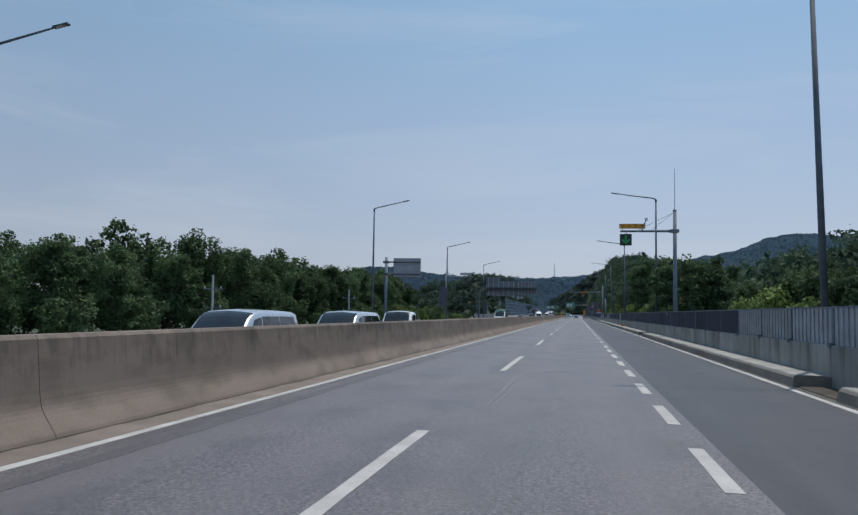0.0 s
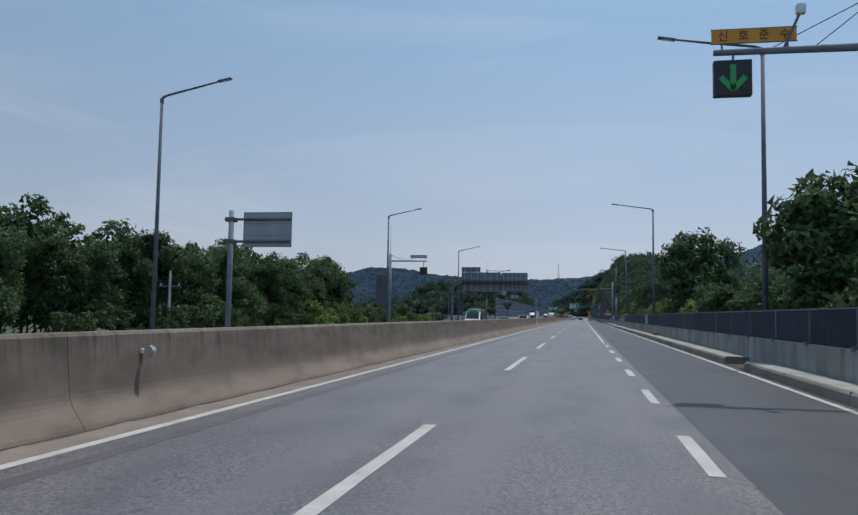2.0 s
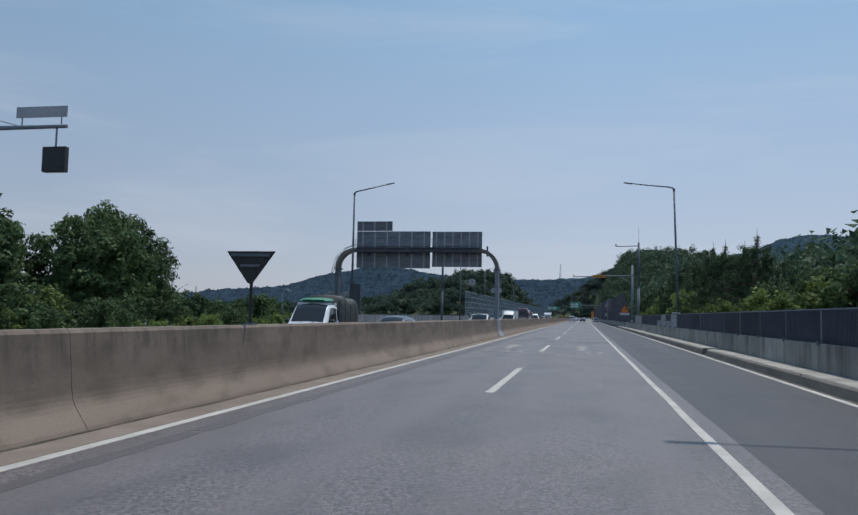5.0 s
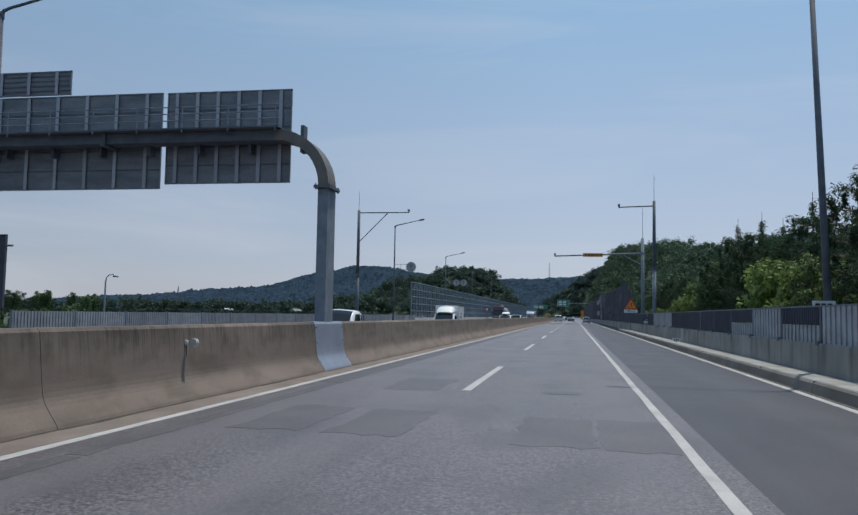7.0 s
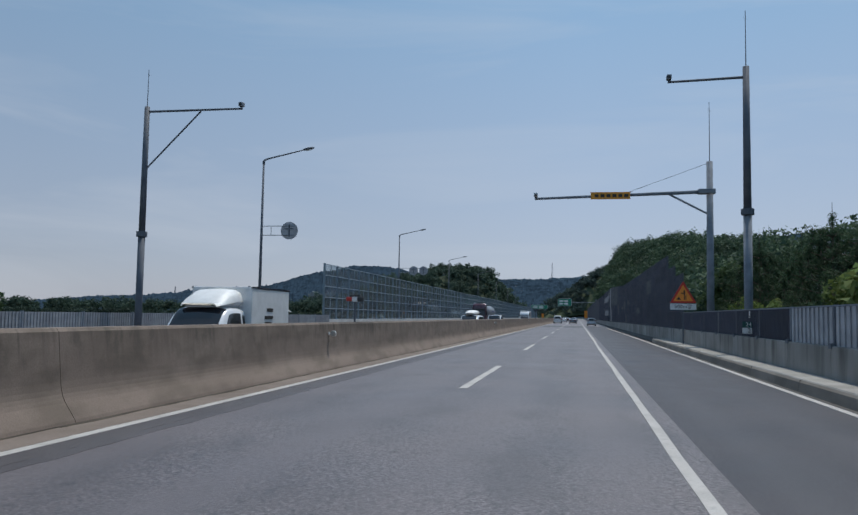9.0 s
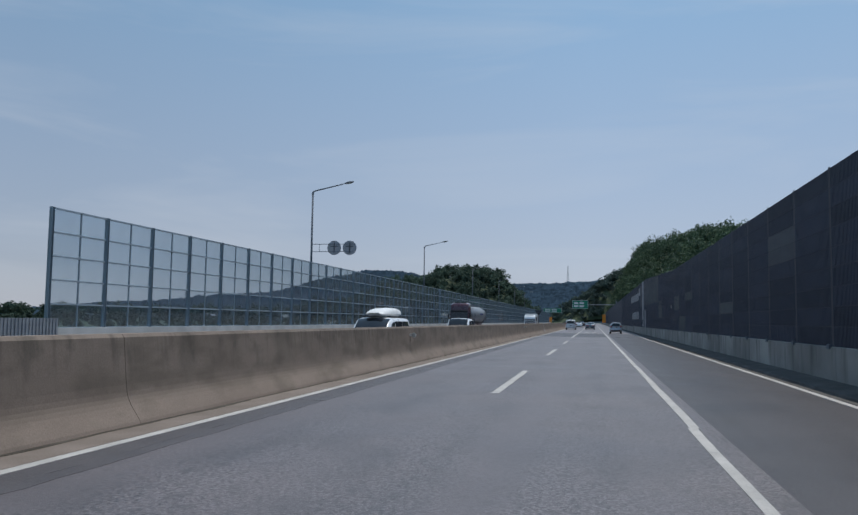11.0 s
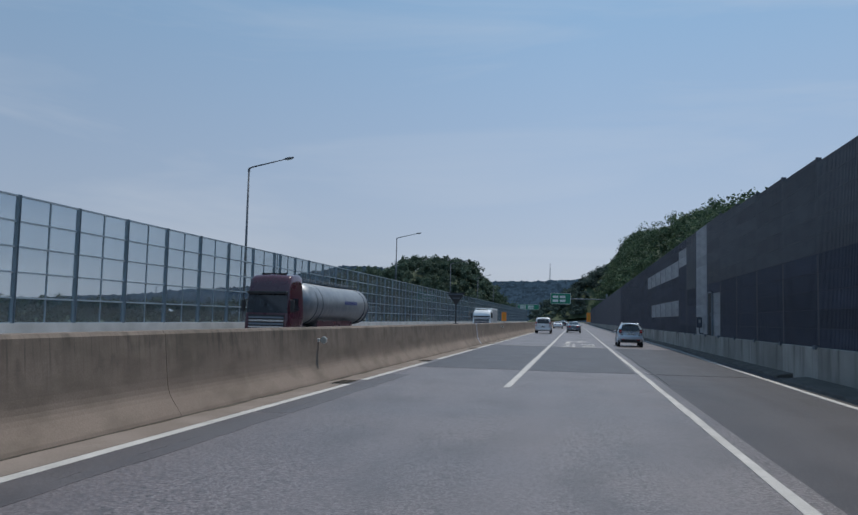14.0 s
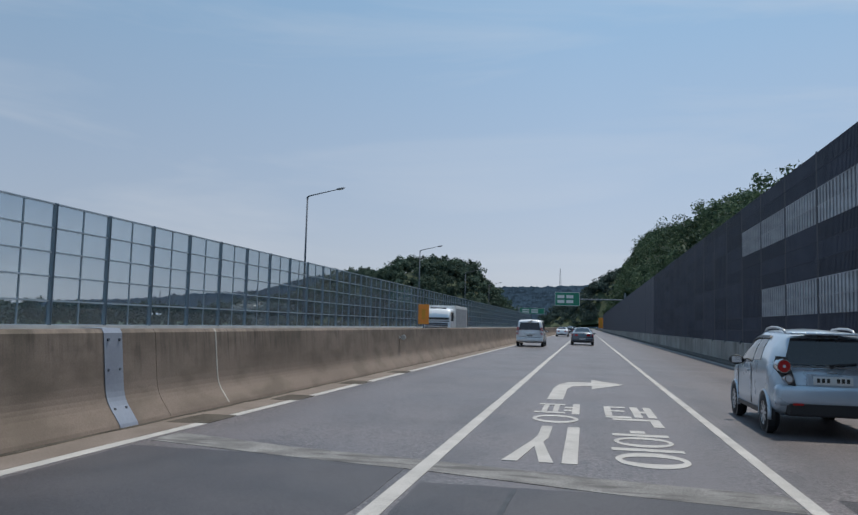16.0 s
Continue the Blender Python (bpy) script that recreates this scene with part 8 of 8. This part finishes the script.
def tanker(x, y, z, heading):
    """A tractor with a bulk tank trailer; tail at y = 0."""
    t_ = holder("tanker_truck", pose(x, y, z, 0, 0, heading), "maroon tractor lorry hauling a silver bulk tank trailer", "tanker truck", "")
    heavy_cab(t_, 15.2, RED_PAINT, 4.05)
    tank = part("tank", pipe(bmesh.new(), [(0, 0.6, 2.58), (0, 0.75, 2.58), (0, 1.1, 2.58), (0, 6.5, 2.52), (0, 13.3, 2.58), (0, 14.1, 2.62), (0, 14.35, 2.64)], [0.4, 1.0, 1.22, 1.24, 1.24, 1.0, 0.3], 28), TANK_METAL, t_, "brushed silver tank with dark hoops", smooth=True)
    part("belly", pipe(bmesh.new(), [(0, 3.2, 1.7), (0, 5.5, 1.1), (0, 7.0, 1.0), (0, 8.6, 1.15), (0, 11.0, 1.75)], [0.4, 0.75, 0.85, 0.75, 0.4], 20), TANK_METAL, tank, smooth=True)
    for yy in (1.25, 2.2, 11.8, 12.8):
        part("hoop", lathe_y(1.262, yy, 0.05), STEEL_DARK, tank)
    part("walkway", boxed(-0.3, 0.3, 1.2, 13.0, 3.80, 3.86), STEEL_DARK, tank)
    for s in (-1, 1):
        part("walkway_rail", tubed((s * 0.32, 1.2, 4.0), (s * 0.32, 13.0, 4.0), 0.02, n=6), STEEL_DARK, tank)
        part("side_skirt", boxed(s * 1.12, s * 1.16, 5.2, 12.6, 0.9, 1.55, bevel=0.02), RED_PAINT, t_, "dark maroon side skirt")
        for k in range(7):
            part("tank_bar", boxed(s * 1.245, s * 1.262, 4.4 + 0.42 * k, 4.7 + 0.42 * k, 2.62, 2.84), SIGN_BLUE, tank)
        part("mudguard", boxed(s * 0.75, s * 1.2, 1.0, 5.0, 1.06, 1.12, bevel=0.02), BLACK, t_)
    part("trailer_frame", boxed(-0.55, 0.55, 0.2, 14.0, 0.85, 1.05), BLACK, t_)
    part("rear_bar", boxed(-1.2, 1.2, 0.0, 0.15, 0.55, 0.75), STEEL, t_)
    wheels(t_, 1.12, (1.6, 2.9, 4.2, 13.4, 16.6), 0.5, 0.34, 8)
    return t_


def lathe_y(r, y, w):
    b = lathe([(r * 0.98, -w / 2), (r, -w / 2), (r, w / 2), (r * 0.98, w / 2)], 28)
    bmesh.ops.transform(b, matrix=Matrix.Translation((0, y, 2.55)) @ pose(0, 0, 0, 90, 0, 0), verts=b.verts)
    return b


def box_lorry(x, y, z, heading, label):
    t_ = holder("box_lorry", pose(x, y, z, 0, 0, heading), label, "truck", "")
    heavy_cab(t_, 7.4, WHITE_PAINT, 3.1)
    bx = part("cargo_box", boxed(-1.2, 1.2, 0, 7.2, 0.95, 3.4, bevel=0.03), SIGN_WHITE, t_)
    for s in (-1, 1):
        part("side_panel", boxed(s * 1.2, s * 1.212, 0.4, 6.8, 1.2, 3.15), PANEL_LIGHT, bx)
    wheels(t_, 1.1, (1.6, 8.6), 0.48, 0.3, 8)
    return t_


# same direction, ahead
van(-2.3, 376.0, 0, 0, WHITE_PAINT, "white passenger van with dark rear window and tall red lamps", "traffic ahead")
saloon(1.35, 386.0, 0, 0, GREY_PAINT, "dark grey saloon car driving on the highway", "traffic ahead")
saloon(-1.9, 440.0, 0, 0, WHITE_PAINT, "white saloon car in the inner lane", "traffic ahead")
saloon(-1.7, 492.0, 0, 0, DARK_PAINT, "dark off-roader in the inner lane", "traffic ahead", 0.22)
saloon(1.6, 520.0, 0, 0, WHITE_PAINT, "white saloon car far along the highway", "traffic ahead")
saloon(-1.8, 548.0, 0, 0, SILVER_PAINT, "silver saloon car far along the highway", "traffic ahead")
saloon(1.7, 590.0, 0, 0, DARK_PAINT, "dark saloon car far along the highway", "traffic ahead")
hatchback(5.08, 331.4, 0, 0, ICE_PAINT, "small ice-blue hatchback with roof rails in the shoulder lane")
# opposite direction
OP = -0.3
van(-7.4, 25.0, OP, 180, SILVER_PAINT, "silver passenger van coming the other way", "oncoming traffic")
van(-7.4, 35.6, OP, 180, SILVER_PAINT, "silver passenger van coming the other way", "oncoming traffic")
light_truck(-7.4, 46.8, OP, 180, WHITE_PAINT, "white light truck with a green sheet over its bed", "oncoming traffic", "green")
saloon(-7.4, 142.0, OP, 180, GREY_PAINT, "grey estate-like car with silver roof rails", "oncoming traffic", 0.30)
light_truck(-11.0, 142.0, OP, 180, WHITE_PAINT, "white truck with a tall dark tarped load", "oncoming traffic", "tarp").scale = (1.15, 1.15, 1.15)
light_truck(-7.4, 176.2, OP, 180, WHITE_PAINT, "white light truck with an empty open bed", "oncoming traffic", "bed")
light_truck(-7.4, 203.8, OP, 180, WHITE_PAINT, "white light truck with a white cargo box and wind deflector", "oncoming traffic", "box")
van(-7.4, 256.8, OP, 180, WHITE_PAINT, "white people carrier with a roof box", "oncoming traffic", roof_box=True)
light_truck(-7.4, 279.8, OP, 180, WHITE_PAINT, "white double-cab light truck", "oncoming traffic", "bed", True)
saloon(-7.4, 322.6, OP, 180, WHITE_PAINT, "white saloon car coming the other way", "oncoming traffic")
tanker(-14.6, 336.2, OP, 180)
box_lorry(-11.0, 396.0, OP, 180, "white box lorry with a tall cab coming the other way")
